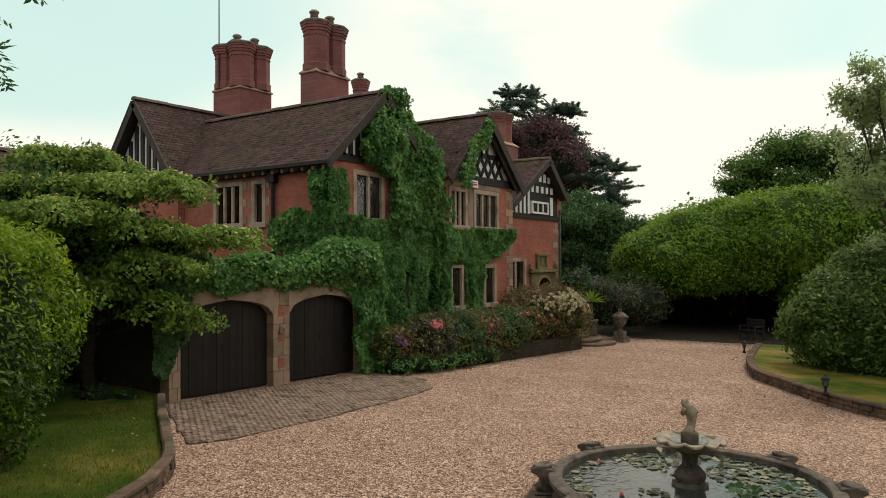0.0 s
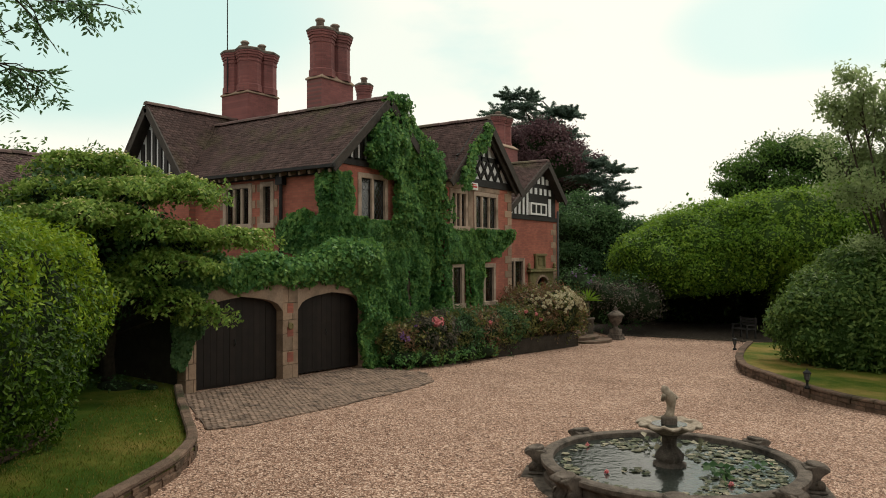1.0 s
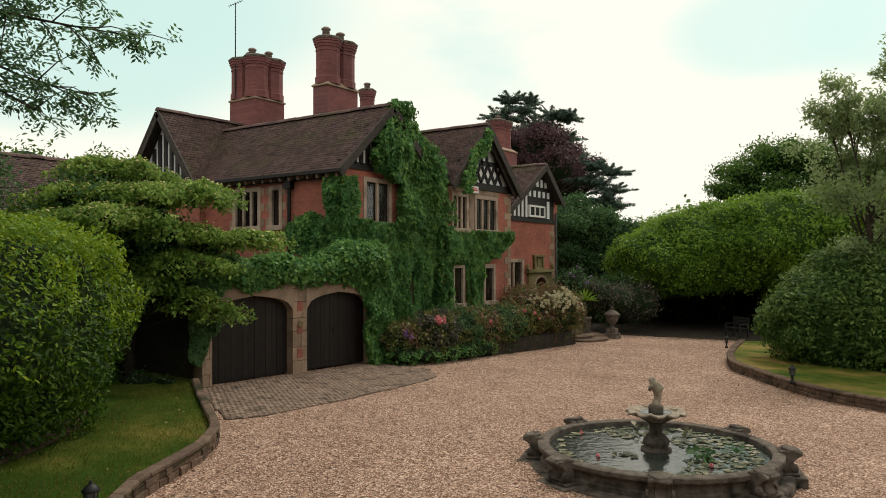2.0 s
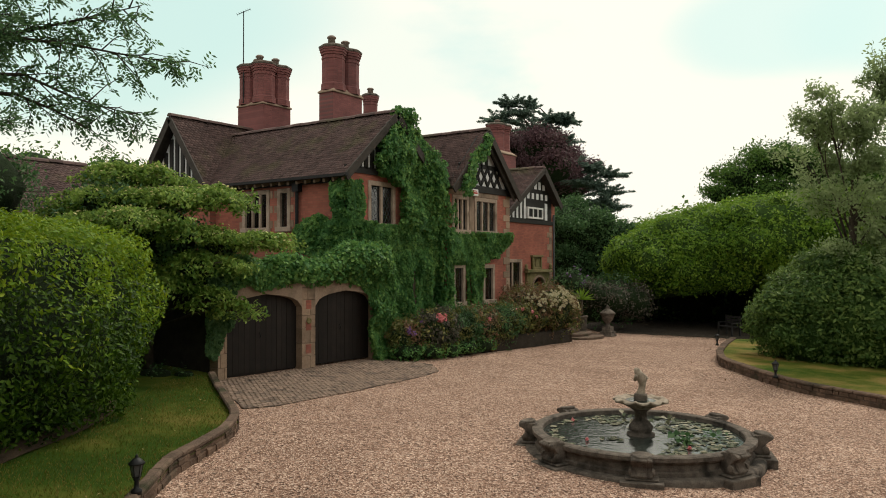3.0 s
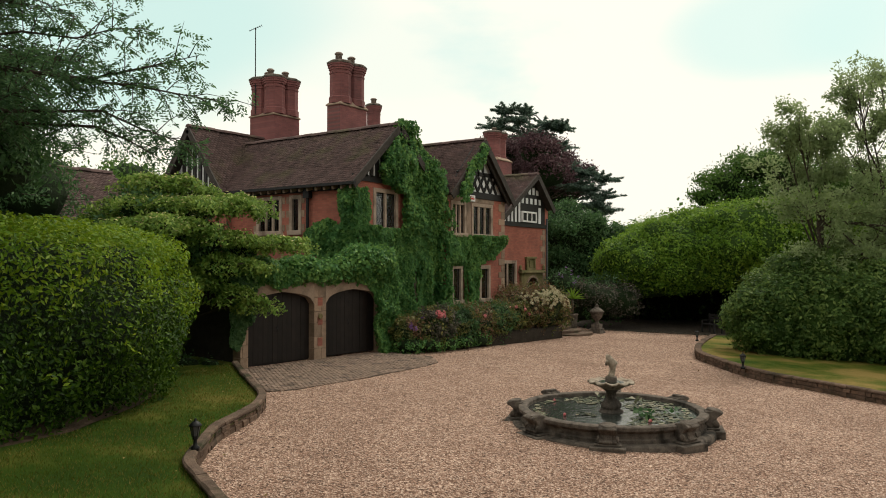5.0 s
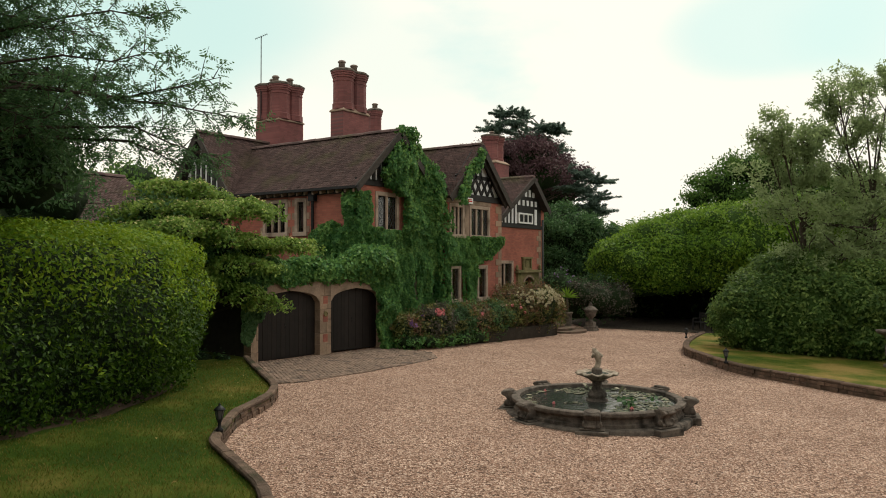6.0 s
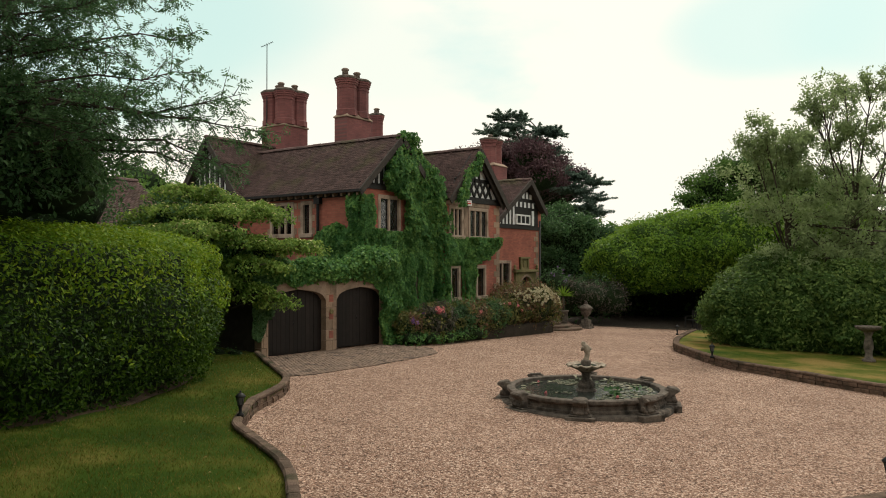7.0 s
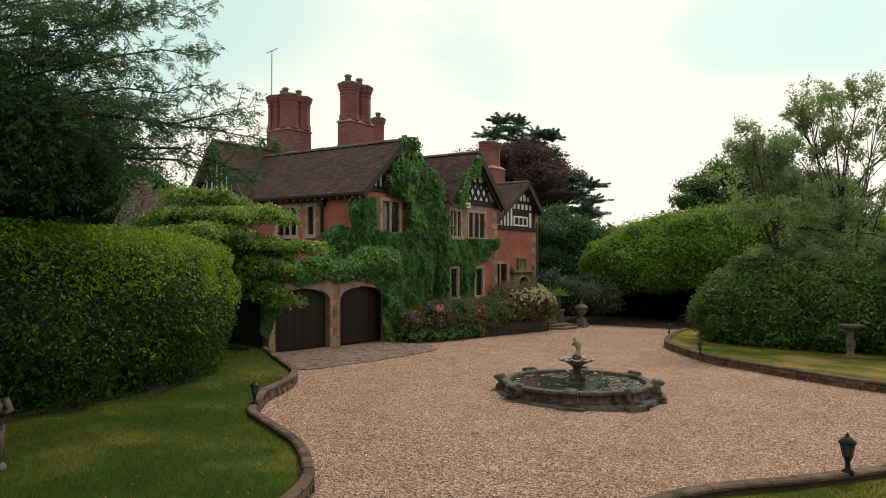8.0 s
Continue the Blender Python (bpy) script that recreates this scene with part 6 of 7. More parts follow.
open_tree("rounded_tree", (0.5, 26.8, -0.6), (0.2, 26.0, 4.4), 0.17,
          [(-0.31, 24.1, 7.9, 0.68), (-0.74, 24.5, 7.3, 0.68), (-0.19, 25.6, 7.2, 0.78), (-0.86, 25.2, 6.0, 0.98), (0.47, 24.6, 7.3, 0.59), (0.88, 25.6, 7.7, 0.55),  (0.0, 24.3, 4.9, 0.98), (0.54, 25.4, 6.1, 0.68), (1.44, 26.8, 5.6, 0.88), (0.5, 25.5, 3.6, 1.17), (1.6, 26.9, 3.8, 1.17), (2.8, 27.2, 3.6, 1.2), (4.4, 28.0, 3.6, 1.3), (6.2, 28.6, 3.8, 1.4), (1.0, 26.2, 4.6, 1.0), (2.6, 27.4, 5.0, 1.1), (0.4, 25.3, 2.8, 1.0), (1.9, 26.2, 2.8, 1.1), (3.5, 26.9, 2.8, 1.2), (5.2, 27.6, 2.9, 1.3), (7.2, 28.2, 3.0, 1.4)],
          GREYLEAF, "bushy grey-green tree behind the hedge", 0.15, 10, 7, 18, 0.15)
open_tree("dark_ash_tree", (-17.0, 3.4, 0.1), (-17.4, 3.9, 4.4), 0.3,
          [(-16.9, 5.2, 4.4, 1.4), (-17.4, 4.4, 5.4, 1.5), (-18.0, 4.2, 6.3, 1.2), (-18.6, 3.0, 4.8, 1.9), (-19.2, 2.6, 6.2, 1.6), (-16.4, 4.4, 3.7, 1.3), (-17.2, 2.6, 4.0, 1.6), (-20.6, 1.6, 5.6, 1.9), (-19.6, 1.6, 4.2, 2.0), (-17.2, 3.0, 5.0, 1.5), (-17.8, 5.6, 4.0, 1.2), (-16.0, 6.2, 4.7, 1.2), (-16.2, 5.7, 3.7, 1.2)],
          DEEPLEAF, "dense dark tree standing over the clipped hedge", 0.13, 13, 8, 22, 0.16, 0.7)
tree("oak_tree", (-6.5, 46.5, -1.0), 7.0, 0.3,
     [((-8.7, 44.4, 7.0), (1.0, 1.0, 0.7)), ((-7.7, 45.1, 7.9), (1.4, 1.3, 1.0)), ((-6.4, 46.0, 8.9), (1.6, 1.5, 1.1)), ((-5.0, 46.9, 8.6), (1.7, 1.6, 1.3)), ((-3.6, 47.8, 7.9), (1.9, 1.8, 1.6)), ((-6.4, 46.0, 6.6), (2.4, 2.2, 1.6)), ((-3.4, 48, 6.0), (2.6, 2.4, 2.0)), ((-1.0, 49.5, 7.0), (2.4, 2.4, 2.2))],
     OAKLEAF, "dark rounded oak beyond the hedge", 0.2, 1900, 12, 0.2, 0.7, wild=5)
tree("broadleaf_tree", (-15.6, 40.0, -1.0), 4.5, 0.3,
     [((-16.2, 38.6, 4.7), (1.7, 1.7, 1.6)), ((-15.0, 39.2, 4.4), (1.6, 1.6, 1.5)), ((-14.1, 40.0, 3.9), (1.5, 1.5, 1.4)), ((-16.0, 38.6, 2.6), (2.0, 1.9, 1.8)), ((-14.4, 39.6, 2.2), (1.9, 1.9, 1.8)), ((-15.6, 38.4, 0.8), (2.2, 2.0, 1.6)), ((-13.6, 40.2, 1.0), (1.8, 1.8, 1.5)), ((-17.6, 38.2, 3.2), (1.9, 1.9, 2.0))],
     DEEPLEAF, "dense dark green tree beside the house", 0.18, 4200, 13, 0.16, 0.95, wild=5)
tree("copper_beech", (-23.0, 48.0, -1.4), 9.0, 0.45,
     [((-24.4, 46.8, 11.2), (2.4, 2.2, 1.5)), ((-22.8, 48.0, 11.4), (2.3, 2.2, 1.5)), ((-21.5, 49.0, 10.2), (1.8, 1.8, 1.5)), ((-23.0, 48.0, 9.2), (3.0, 2.8, 2.0)), ((-21.2, 49.2, 8.6), (2.0, 2.0, 1.5)), ((-26.4, 45.4, 10.4), (2.2, 2.2, 1.6)), ((-28.6, 43.8, 9.8), (2.0, 2.0, 1.5)), ((-30.6, 42.4, 9.6), (1.8, 1.8, 1.3)), (across(46.4, 6.5, 10.6), (1.4, 1.4, 1.1)), (across(46.2, 7.2, 9.2), (1.5, 1.5, 1.3))],
     BEECH, "copper beech with dark purple foliage", 0.2, 4400, 13, 0.2, 0.86, wild=4)
cedar = thing("cedar_tree", (-19.6, 45.0, -1.2), "old cedar with flat blue-green tiers of needles", "tree")
g = Geo()
g.tube([(-19.6, 45.0, -1.4), (-19.8, 44.6, 6), (-20.4, 43.6, 10.5), (-21.6, 42.6, 13.6)], [0.42, 0.16, 0.08, 0.03], 9)
CT = [((-22.0, 42.3, 13.7), 0.75, 0.25), ((-21.4, 42.7, 13.1), 1.1, 0.3), ((-20.9, 43.1, 13.7), 0.5, 0.2), ((-22.5, 42.0, 12.6), 1.1, 0.3), ((-19.7, 43.9, 12.7), 0.95, 0.25), ((-18.9, 44.5, 12.5), 0.8, 0.2), ((-20.4, 43.4, 12.1), 1.2, 0.3), ((-16.6, 46.2, 8.8), 0.95, 0.25), ((-17.4, 45.6, 9.25), 0.8, 0.25), ((-17.4, 45.6, 8.2), 1.1, 0.3), ((-16.6, 46.2, 7.6), 1.0, 0.3), ((-16.4, 46.4, 6.6), 1.0, 0.4), ((-18.0, 45.2, 8.3), 1.0, 0.3), ((-17.1, 45.8, 6.9), 1.1, 0.4), ((-19.2, 44.6, 11.2), 1.0, 0.3), ((-17.8, 45.4, 6.0), 1.4, 0.6), ((-19.0, 44.8, 9.6), 0.9, 0.3)]
PP, NN = [], []
for (x, y, z), r, th in CT:
    g.tube([(-20.0, 44.4, z - 0.9), ((x - 20) / 2, (y + 44.4) / 2, z - 0.2), (x, y, z - 0.1)], [0.06, 0.04, 0.02], 5)
    for j in range(16):
        b, q2 = rng.uniform(0, 2 * math.pi), r * rng.uniform(0.7, 1.9)
        tip = np.array([x + q2 * math.cos(b), y + q2 * math.sin(b), z + rng.uniform(-0.25, 0.6)])
        m = 190
        s = rng.uniform(0, 1, (m, 1))
        PP.append(np.array([x, y, z]) * (1 - s) + tip * s + rng.normal(0, 1, (m, 3)) * np.array([0.16, 0.16, th * 0.35]) * (1.2 - s))
        NN.append(np.tile([0, 0, 1.0], (m, 1)))
part("trunk", g, BARK, cedar, "", True)
leaves("crown", np.concatenate(PP), np.concatenate(NN), 0.23, CEDAR, cedar, 0.3, 0.7, 0.1)
hold(cedar)
for base, blobs2 in (((-61, 29, -2), [((-61, 29, 9.5), (4, 4, 3)), ((-66, 26, 9.0), (4, 4, 3.4)), ((-63, 27, 5), (6, 5, 4))]),
                     ((-54, 34, -2), [((-54.5, 33.5, 9.6), (2.6, 2.6, 2.2)), ((-52, 35, 7.0), (4.0, 3.6, 3.0)), ((-57, 32, 6.0), (4.0, 3.6, 3.4))]),
                     ((-45, 26, -2), [((-45, 26, 6.4), (3.4, 3.2, 2.6)), ((-42, 27.5, 5.4), (3.0, 3.0, 2.6)), ((-40, 22, 5.6), (3.4, 3.0, 2.8)), ((-47, 22, 6.4), (3.6, 3.2, 3.0))])):
    tree("far_tree", base, 8.0, 0.4, blobs2, OAKLEAF, "distant rounded tree beyond the outbuilding", 0.4, 420, 11, 0.4, 0.85)
# wooded rise on the skyline
blobs = []
for k in range(26):
    lat = -30 + 5.0 * k
    d = 112 + 10 * noise.noise((k * 0.6, 2, 2))
    blobs.append((across(d, lat, 3.2 + 2.6 * noise.noise((k * 0.45, 5, 1))), (6.0, 6.0, 6.0)))
woods = thing("woodland", (across(112, 20, 0)[0], across(112, 20, 0)[1], -2.2), "distant wooded rise on the skyline", "woodland", kind="stuff")
core("inner_foliage", blobs, SHADE_CORE, woods, 0.92)
P, N = clumps(blobs, 2600, 0.6, 9, 0.1, 0.3)
leaves("foliage", P, N, 0.8, OAKLEAF, woods, 0.7, 0.7, 0.1)
hold(woods)

# ---------------------------------------------------------------- flower bed along the front
bed_line = [(-11.2, 15.7), (-10.35, 16.6), (-10.0, 18.5), (-9.85, 20.5), (-9.6, 23.0), (-9.5, 25.3)]
g = Geo()
pts = smooth_line(bed_line, 0.5)
V = []
for x, y in pts:
    z = gz(x, y)
    h = 0.2 + 0.26 * min(1.0, max(0.0, (y - 18.5) / 2.5))
    V += [(x - 0.14, y, z - 0.1), (x - 0.18, y, z + h), (x - 0.45, y, z + h + 0.06), (F1, y, z + h + 0.28)]
m = len(pts)
g.add(V, [(4 * i + k, 4 * i + 4 + k, 4 * i + 5 + k, 4 * i + 1 + k) for i in range(m - 1) for k in range(3)] + [(4 * m - 4, 4 * m - 3, 4 * m - 2, 4 * m - 1)])
# soil face coloured dark for the shade under the shrubs
tagged(part("flower_bed", g, SHADED_GROUND, None, "", True), "raised soil bed along the house front", "flower bed", kind="structure")
SHRUBS = [((-11.1, 16.35, 0.42), (0.75, 0.75, 0.65), RHODO), ((-10.75, 17.3, 0.55), (0.75, 0.8, 0.8), PLUM), ((-10.7, 18.5, 0.55), (0.8, 0.8, 0.8), DEEPLEAF), ((-10.7, 19.7, 0.5), (0.85, 0.85, 0.8), RHODO_RED),
          ((-10.6, 20.9, 0.55), (0.85, 0.9, 0.8), DEEPLEAF), ((-10.6, 22.2, 0.65), (0.85, 0.9, 0.75), RHODO), ((-10.6, 23.4, 0.9), (1.0, 1.0, 0.95), RHODO_RED), ((-10.4, 24.6, 0.9), (1.05, 1.1, 1.05), RHODO), ((-10.6, 25.8, 0.75), (0.95, 0.9, 0.95), RHODO), ((-11.7, 24.6, 0.95), (1.0, 1.0, 0.95), RHODO_RED)]
for k, (c, r, mat) in enumerate(SHRUBS):
    base = (c[0], c[1], gz(c[0], c[1]) + 0.3)
    t = thing("rhododendron", base, "red-tinged rhododendron bush in the bed" if mat is RHODO_RED else "leafy rhododendron bush in the bed", "shrub", "shrubs along the house front")
    bl = [(c, r), ((c[0] + 0.2, c[1] + 0.35, c[2] + 0.2), (r[0] * 0.7, r[1] * 0.6, r[2] * 0.7)), ((c[0] + 0.1, c[1] - 0.4, c[2] + 0.05), (r[0] * 0.7, r[1] * 0.6, r[2] * 0.8))]
    core("inner_foliage", bl, SHADE_CORE, t, 0.8)
    P, N = clumps(bl, 420, 0.07, 10, 0.2, 0.3, -0.8)
    ok = P[:, 2] > base[2] - 0.35
    P, N = P[ok], N[ok]
    mate = {RHODO: RHODO_RED, RHODO_RED: RHODO}.get(mat, RHODO)
    tuft = np.array([noise.noise((p[0] * 2.4, p[1] * 2.4, p[2] * 2.4)) for p in P]) > 0.12
    leaves("foliage", P[~tuft], N[~tuft], 0.12, mat, t, 0.36, 0.7, 0.3)
    leaves("young_foliage", P[tuft], N[tuft], 0.12, mate, t, 0.36, 0.7, 0.3, "tinted young leaves")
    flower = {1: (PINK, 15, 0.085), 0: (PURPLE, 4, 0.08), 6: (CREAM, 40, 0.05), 7: (CREAM, 90, 0.055), 8: (CREAM, 60, 0.06), 9: (CREAM, 50, 0.06), 5: (CREAM, 6, 0.05), 4: (CREAM, 2, 0.08), 5: (PINK, 5, 0.06), 3: (PINK, 3, 0.06)}.get(k)
    if flower:
        fm, count, fr = flower
        Q = []
        for j in range(count):
            d = Vector((random.uniform(0.35, 1), random.uniform(-0.9, 0.6), random.uniform(0.15, 0.9))).normalized()
            if k == 1:
                d = Vector((0.7, -0.55 + 0.4 * random.random(), 0.45 + 0.6 * random.random())).normalized()
            q0 = np.array([c[0] + d.x * r[0] * 1.05, c[1] + d.y * r[1] * 1.05, c[2] + d.z * r[2] * 1.05])
            Q.append(q0 + ball(34) * fr * rng.uniform(0.6, 1, (34, 1)))
        Q = np.concatenate(Q)
        leaves("blossom", Q, Q - np.array(c), 0.06, fm, t, 0.8, 0.8, 0.0)
    hold(t)
shrub_bank("low_box_edging", [((-10.75, 15.85, 0.15), (0.5, 0.5, 0.3)), ((-10.45, 16.6, 0.12), (0.4, 0.5, 0.28)), ((-10.25, 17.4, 0.1), (0.35, 0.5, 0.26)), ((-10.1, 18.3, 0.1), (0.3, 0.5, 0.25)), ((-10.05, 19.3, 0.08), (0.25, 0.5, 0.25))], (-10.5, 17, -0.1), 260, 9, 0.09, IVY, "low green edging plants at the bed's foot", 0.05, 0.8, "ground cover")

# planting by the steps
shrub_bank("buddleia", [((-11.2, 31.2, 0.9), (1.0, 1.0, 1.1)), ((-10.6, 32.5, 1.0), (1.1, 1.1, 1.3)), ((-12.2, 30.6, 1.6), (0.9, 0.9, 1.0))], (-11.2, 31.5, -0.5), 360, 9, 0.13, DEEPLEAF, "dark green flowering shrub by the steps", 0.09, 0.8, "shrub")
shrub_bank("smoke_bush", [((-10.3, 31.3, 1.0), (0.9, 0.9, 0.8)), ((-9.6, 32.2, 0.9), (0.9, 0.9, 0.9)), ((-10.9, 30.5, 1.3), (0.7, 0.7, 0.7))], (-10.2, 31.5, -0.5), 420, 8, 0.11, PLUM, "loose plum-leaved shrub beside the steps", 0.09, 0.8, "shrub")
P, N = clumps([((-11.8, 30.4, 2.1), (0.7, 0.8, 0.5))], 9, 0.05, 10, 0.1)
t = thing("purple_flowers", (-11.8, 30.4, 1.7), "spikes of purple flowers over the shrub", "flowers")
leaves("blossom", P, N, 0.09, PURPLE, t, 0.4, 0.8, 0.1)
hold(t)
cord = thing("cordyline", (-10.6, 28.4, 0.75), "spiky palm-like plant standing in a stone pot", "potted plant")
part("stem", Geo().tube([(-10.6, 28.4, 0.4), (-10.62, 28.42, 1.2)], [0.07, 0.05], 8), BARK, cord, "", True)
for k in range(26):
    a, e = 2.4 * k, 0.2 + 0.05 * k
    d = Vector((math.cos(a) * math.cos(e), math.sin(a) * math.cos(e), math.sin(e)))
    o = Vector((-10.62, 28.42, 1.2))
    s = d.cross(Vector((0, 0, 1))).normalized() * 0.025
    part("blade", Geo().add([o - s, o + s, o + d * 0.35 + s * 1.2, o + d * 0.7 + Vector((0, 0, -0.12)), o + d * 0.35 - s * 1.2], [(0, 1, 2, 3, 4)]), HEDGE, cord)
hold(cord)
pot = tagged(part("plant_pot", Geo().lathe([(0.2, gz(-10.6, 28.4)), (0.2, 0.0), (0.24, 0.42), (0.27, 0.45), (0.27, 0.5), (0.22, 0.5), (0.2, 0.45)], (-10.6, 28.4, 0), 20), OLD_STONE, None, "", True), "round stone plant pot beside the steps", "plant pot")

# steps up to the entrance
steps = thing("steps", (-10.2, 27.0, gz(-10, 27)), "three worn rounded sandstone steps", "steps")
for k in range(4):
    r = 1.25 - 0.2 * k
    arc = [(-10.05 - 0.4 * k + r * 0.62 * math.cos(a), 27.3 + r * math.sin(a)) for a in np.linspace(-math.pi / 2, math.pi / 2, 13)]
    z = gz(-10, 27) - 0.03 + 0.11 * k
    part("step", Geo().prism([(x, y, z - 0.2) for x, y in arc] + [(-13.3, 27.3 + r, z - 0.2), (-13.3, 27.3 - r, z - 0.2)], (0, 0, 0.31)), KERB, steps, bevel=0.02)
hold(steps)
pier = thing("gate_pier", (-10.35, 25.6, gz(-10.3, 25.6)), "short weathered stone pier at the end of the bed", "pier")
part("shaft", Geo().box((-10.6, 25.9, -0.6), (-10.15, 26.3, 0.75)), STONE, pier, bevel=0.02)
part("cap", Geo().box((-10.68, 25.82, 0.75), (-10.07, 26.38, 0.86)).prism([(-10.62, 25.88, 0.86), (-10.13, 25.88, 0.86), (-10.37, 25.88, 1.0)], (0, 0.44, 0)), STONE, pier, bevel=0.015)
hold(pier)


def urn(at, label):
    x, y, z = at
    u = thing("stone_urn", at, label, "urn", "stone urns")
    part("plinth", Geo().box((-0.26, -0.26, -0.05), (0.26, 0.26, 0.22), Matrix.Translation(at)).box((-0.3, -0.3, -0.05), (0.3, 0.3, 0.06), Matrix.Translation(at)), OLD_STONE, u, bevel=0.015)
    part("foot", Geo().box((-0.2, -0.2, 0.22), (0.2, 0.2, 0.42), Matrix.Translation(at)), OLD_STONE, u, bevel=0.02)
    part("bowl", Geo().lathe([(0.19, 0.42), (0.1, 0.47), (0.09, 0.56), (0.14, 0.62), (0.24, 0.72), (0.28, 0.88), (0.32, 0.94), (0.32, 0.98)], at, 24, 8, 0.04), OLD_STONE, u, smooth=True)
    part("lid", Geo().lathe([(0.35, 0.98), (0.35, 1.01), (0.22, 1.12), (0.1, 1.19), (0.07, 1.22), (0.1, 1.27), (0.02, 1.36)], at, 20), OLD_STONE, u, smooth=True)
    hold(u)


urn((-9.6, 28.9, gz(-9.6, 28.9)), "lidded stone urn on a square plinth")

# dark ragged sheet laid over the gravel as the hedge's shade
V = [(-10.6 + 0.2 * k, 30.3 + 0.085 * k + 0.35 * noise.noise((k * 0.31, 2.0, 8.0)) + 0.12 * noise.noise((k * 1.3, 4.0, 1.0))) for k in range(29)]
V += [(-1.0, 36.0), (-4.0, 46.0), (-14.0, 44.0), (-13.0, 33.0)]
tagged(part("leaf_mould", Geo().prism([(x, y, gz(x, y) - 0.1) for x, y in V], (0, 0, 0.122)), SHADED_GROUND, None), "dark sheet standing for the shade under the arching hedge", "soil", kind="structure")
# leaves added to break up the edge of that painted shade
Q = []
for k in range(600):
    t0 = random.random()
    x, y = -9.9 + 4.8 * t0, 30.2 + 2.0 * t0 + random.gauss(-0.1, 0.7)
    Q.append((x, y, gz(x, y) + 0.05))
tagged(leaves("leaf_litter", np.array(Q), np.tile([0, 0, 1.0], (len(Q), 1)), 0.06, PLUM, None, 0.7, 0.3, 0.0), "brown leaves added along the edge of the shade sheet", "leaves", kind="stuff")
bench = thing("bench", (-5.75, 34.1, gz(-5.75, 34.1)), "dark wooden bench in the shade of the hedge", "bench")
bz = gz(-5.75, 34.1)
B = Matrix.Translation((-5.75, 34.1, bz)) @ Matrix.Rotation(radians(-35), 4, "Z")
for k in range(4):
    part("seat_slat", Geo().box((-0.5, -0.22 + 0.12 * k, 0.42), (0.5, -0.12 + 0.12 * k, 0.46), B), TIMBER, bench)
for k in range(3):
    part("back_slat", Geo().box((-0.5, 0.28, 0.56 + 0.13 * k), (0.5, 0.31, 0.66 + 0.13 * k), B), TIMBER, bench)
for x in (-0.47, 0.41):
    for y0, h in ((-0.22, 0.6), (0.24, 0.95)):
        part("leg", Geo().box((x, y0, -0.02), (x + 0.06, y0 + 0.06, h), B), TIMBER, bench)
    part("armrest", Geo().box((x - 0.01, -0.24, 0.6), (x + 0.07, 0.3, 0.64), B), TIMBER, bench)
hold(bench)

# ---------------------------------------------------------------- fountain
FX, FY = -1.30, 9.88
FZ = gz(FX, FY)
fountain = thing("fountain", (FX, FY, FZ), "round stone fountain pool with scroll brackets and a tiered bowl", "fountain")
part("plinth", Geo().lathe([(1.9, -0.25), (1.9, 0.06), (1.86, 0.09), (1.45, 0.1), (1.45, -0.2)], (FX, FY, FZ), 64), OLD_STONE, fountain, "dark weathered base course", True, 0.0)
part("pool_wall", Geo().lathe([(1.735, 0.08), (1.735, 0.15), (1.7, 0.17), (1.68, 0.25), (1.715, 0.28), (1.715, 0.3), (1.775, 0.315), (1.775, 0.37), (1.745, 0.385), (1.62, 0.385), (1.6, 0.37), (1.6, -0.1)], (FX, FY, FZ), 72), OLD_STONE, fountain, "moulded pool wall with a broad rim")
part("water", Geo().add([(FX + 1.62 * math.cos(k * math.pi / 32), FY + 1.62 * math.sin(k * math.pi / 32), FZ + 0.30) for k in range(64)], [tuple(range(64))]), WATER, fountain, "still dark pond water")
for k in range(8):
    a = radians(-70 + 45 * k)
    M = Matrix.Translation((FX, FY, FZ)) @ Matrix.Rotation(a, 4, "Z")
    g = Geo().box((1.68, -0.3, -0.25), (2.04, 0.3, 0.085), M).box((1.68, -0.23, 0.09), (1.95, 0.23, 0.12), M)
    part("footing", g, OLD_STONE, fountain, bevel=0.025)
    prof = [(1.70, 0.12), (1.93, 0.12), (1.95, 0.16), (1.90, 0.2), (1.88, 0.27), (1.93, 0.33), (2.0, 0.36), (2.0, 0.395), (1.95, 0.425), (1.84, 0.425), (1.74, 0.415), (1.70, 0.4)]
    g = Geo()
    for y0, w0, out in ((-0.15, 0.08, 0.0), (-0.07, 0.14, 0.016), (0.07, 0.08, 0.0)):
        rough = [(r + (out if r > 1.8 else 0) + 0.01 * noise.noise((k * 3.1, j * 1.7, y0 * 9)), z + 0.012 * noise.noise((k * 2.3, j * 2.9, y0 * 7))) for j, (r, z) in enumerate(prof)]
        g.prism([M @ Vector((r, y0, z)) for r, z in rough], M.to_3x3() @ Vector((0, w0, 0)))
    b = part("scroll_bracket", g, OLD_STONE, fountain, "carved scroll bracket", bevel=0.022)
    part("scroll_top", Geo().lathe([(0.13, -0.03), (0.15, 0.0), (0.15, 0.04), (0.125, 0.055), (0.1, 0.035), (0.0, 0.02)], (0, 0, 0), 16), OLD_STONE, b, smooth=True).matrix_basis = M @ Matrix.Translation((1.86, 0, 0.41)) @ Matrix.Rotation(radians(8), 4, "Y") @ Matrix.Diagonal((0.85, 1.0, 0.7, 1.0))
    for y in (-0.16, 0.16):
        part("scroll_eye", Geo().lathe([(0.055, -0.02), (0.055, 0.01), (0.03, 0.02)], (0, 0, 0), 12), OLD_STONE, b).matrix_basis = M @ Matrix.Translation((1.88, y, 0.2)) @ Matrix.Rotation(radians(90 if y < 0 else -90), 4, "X")
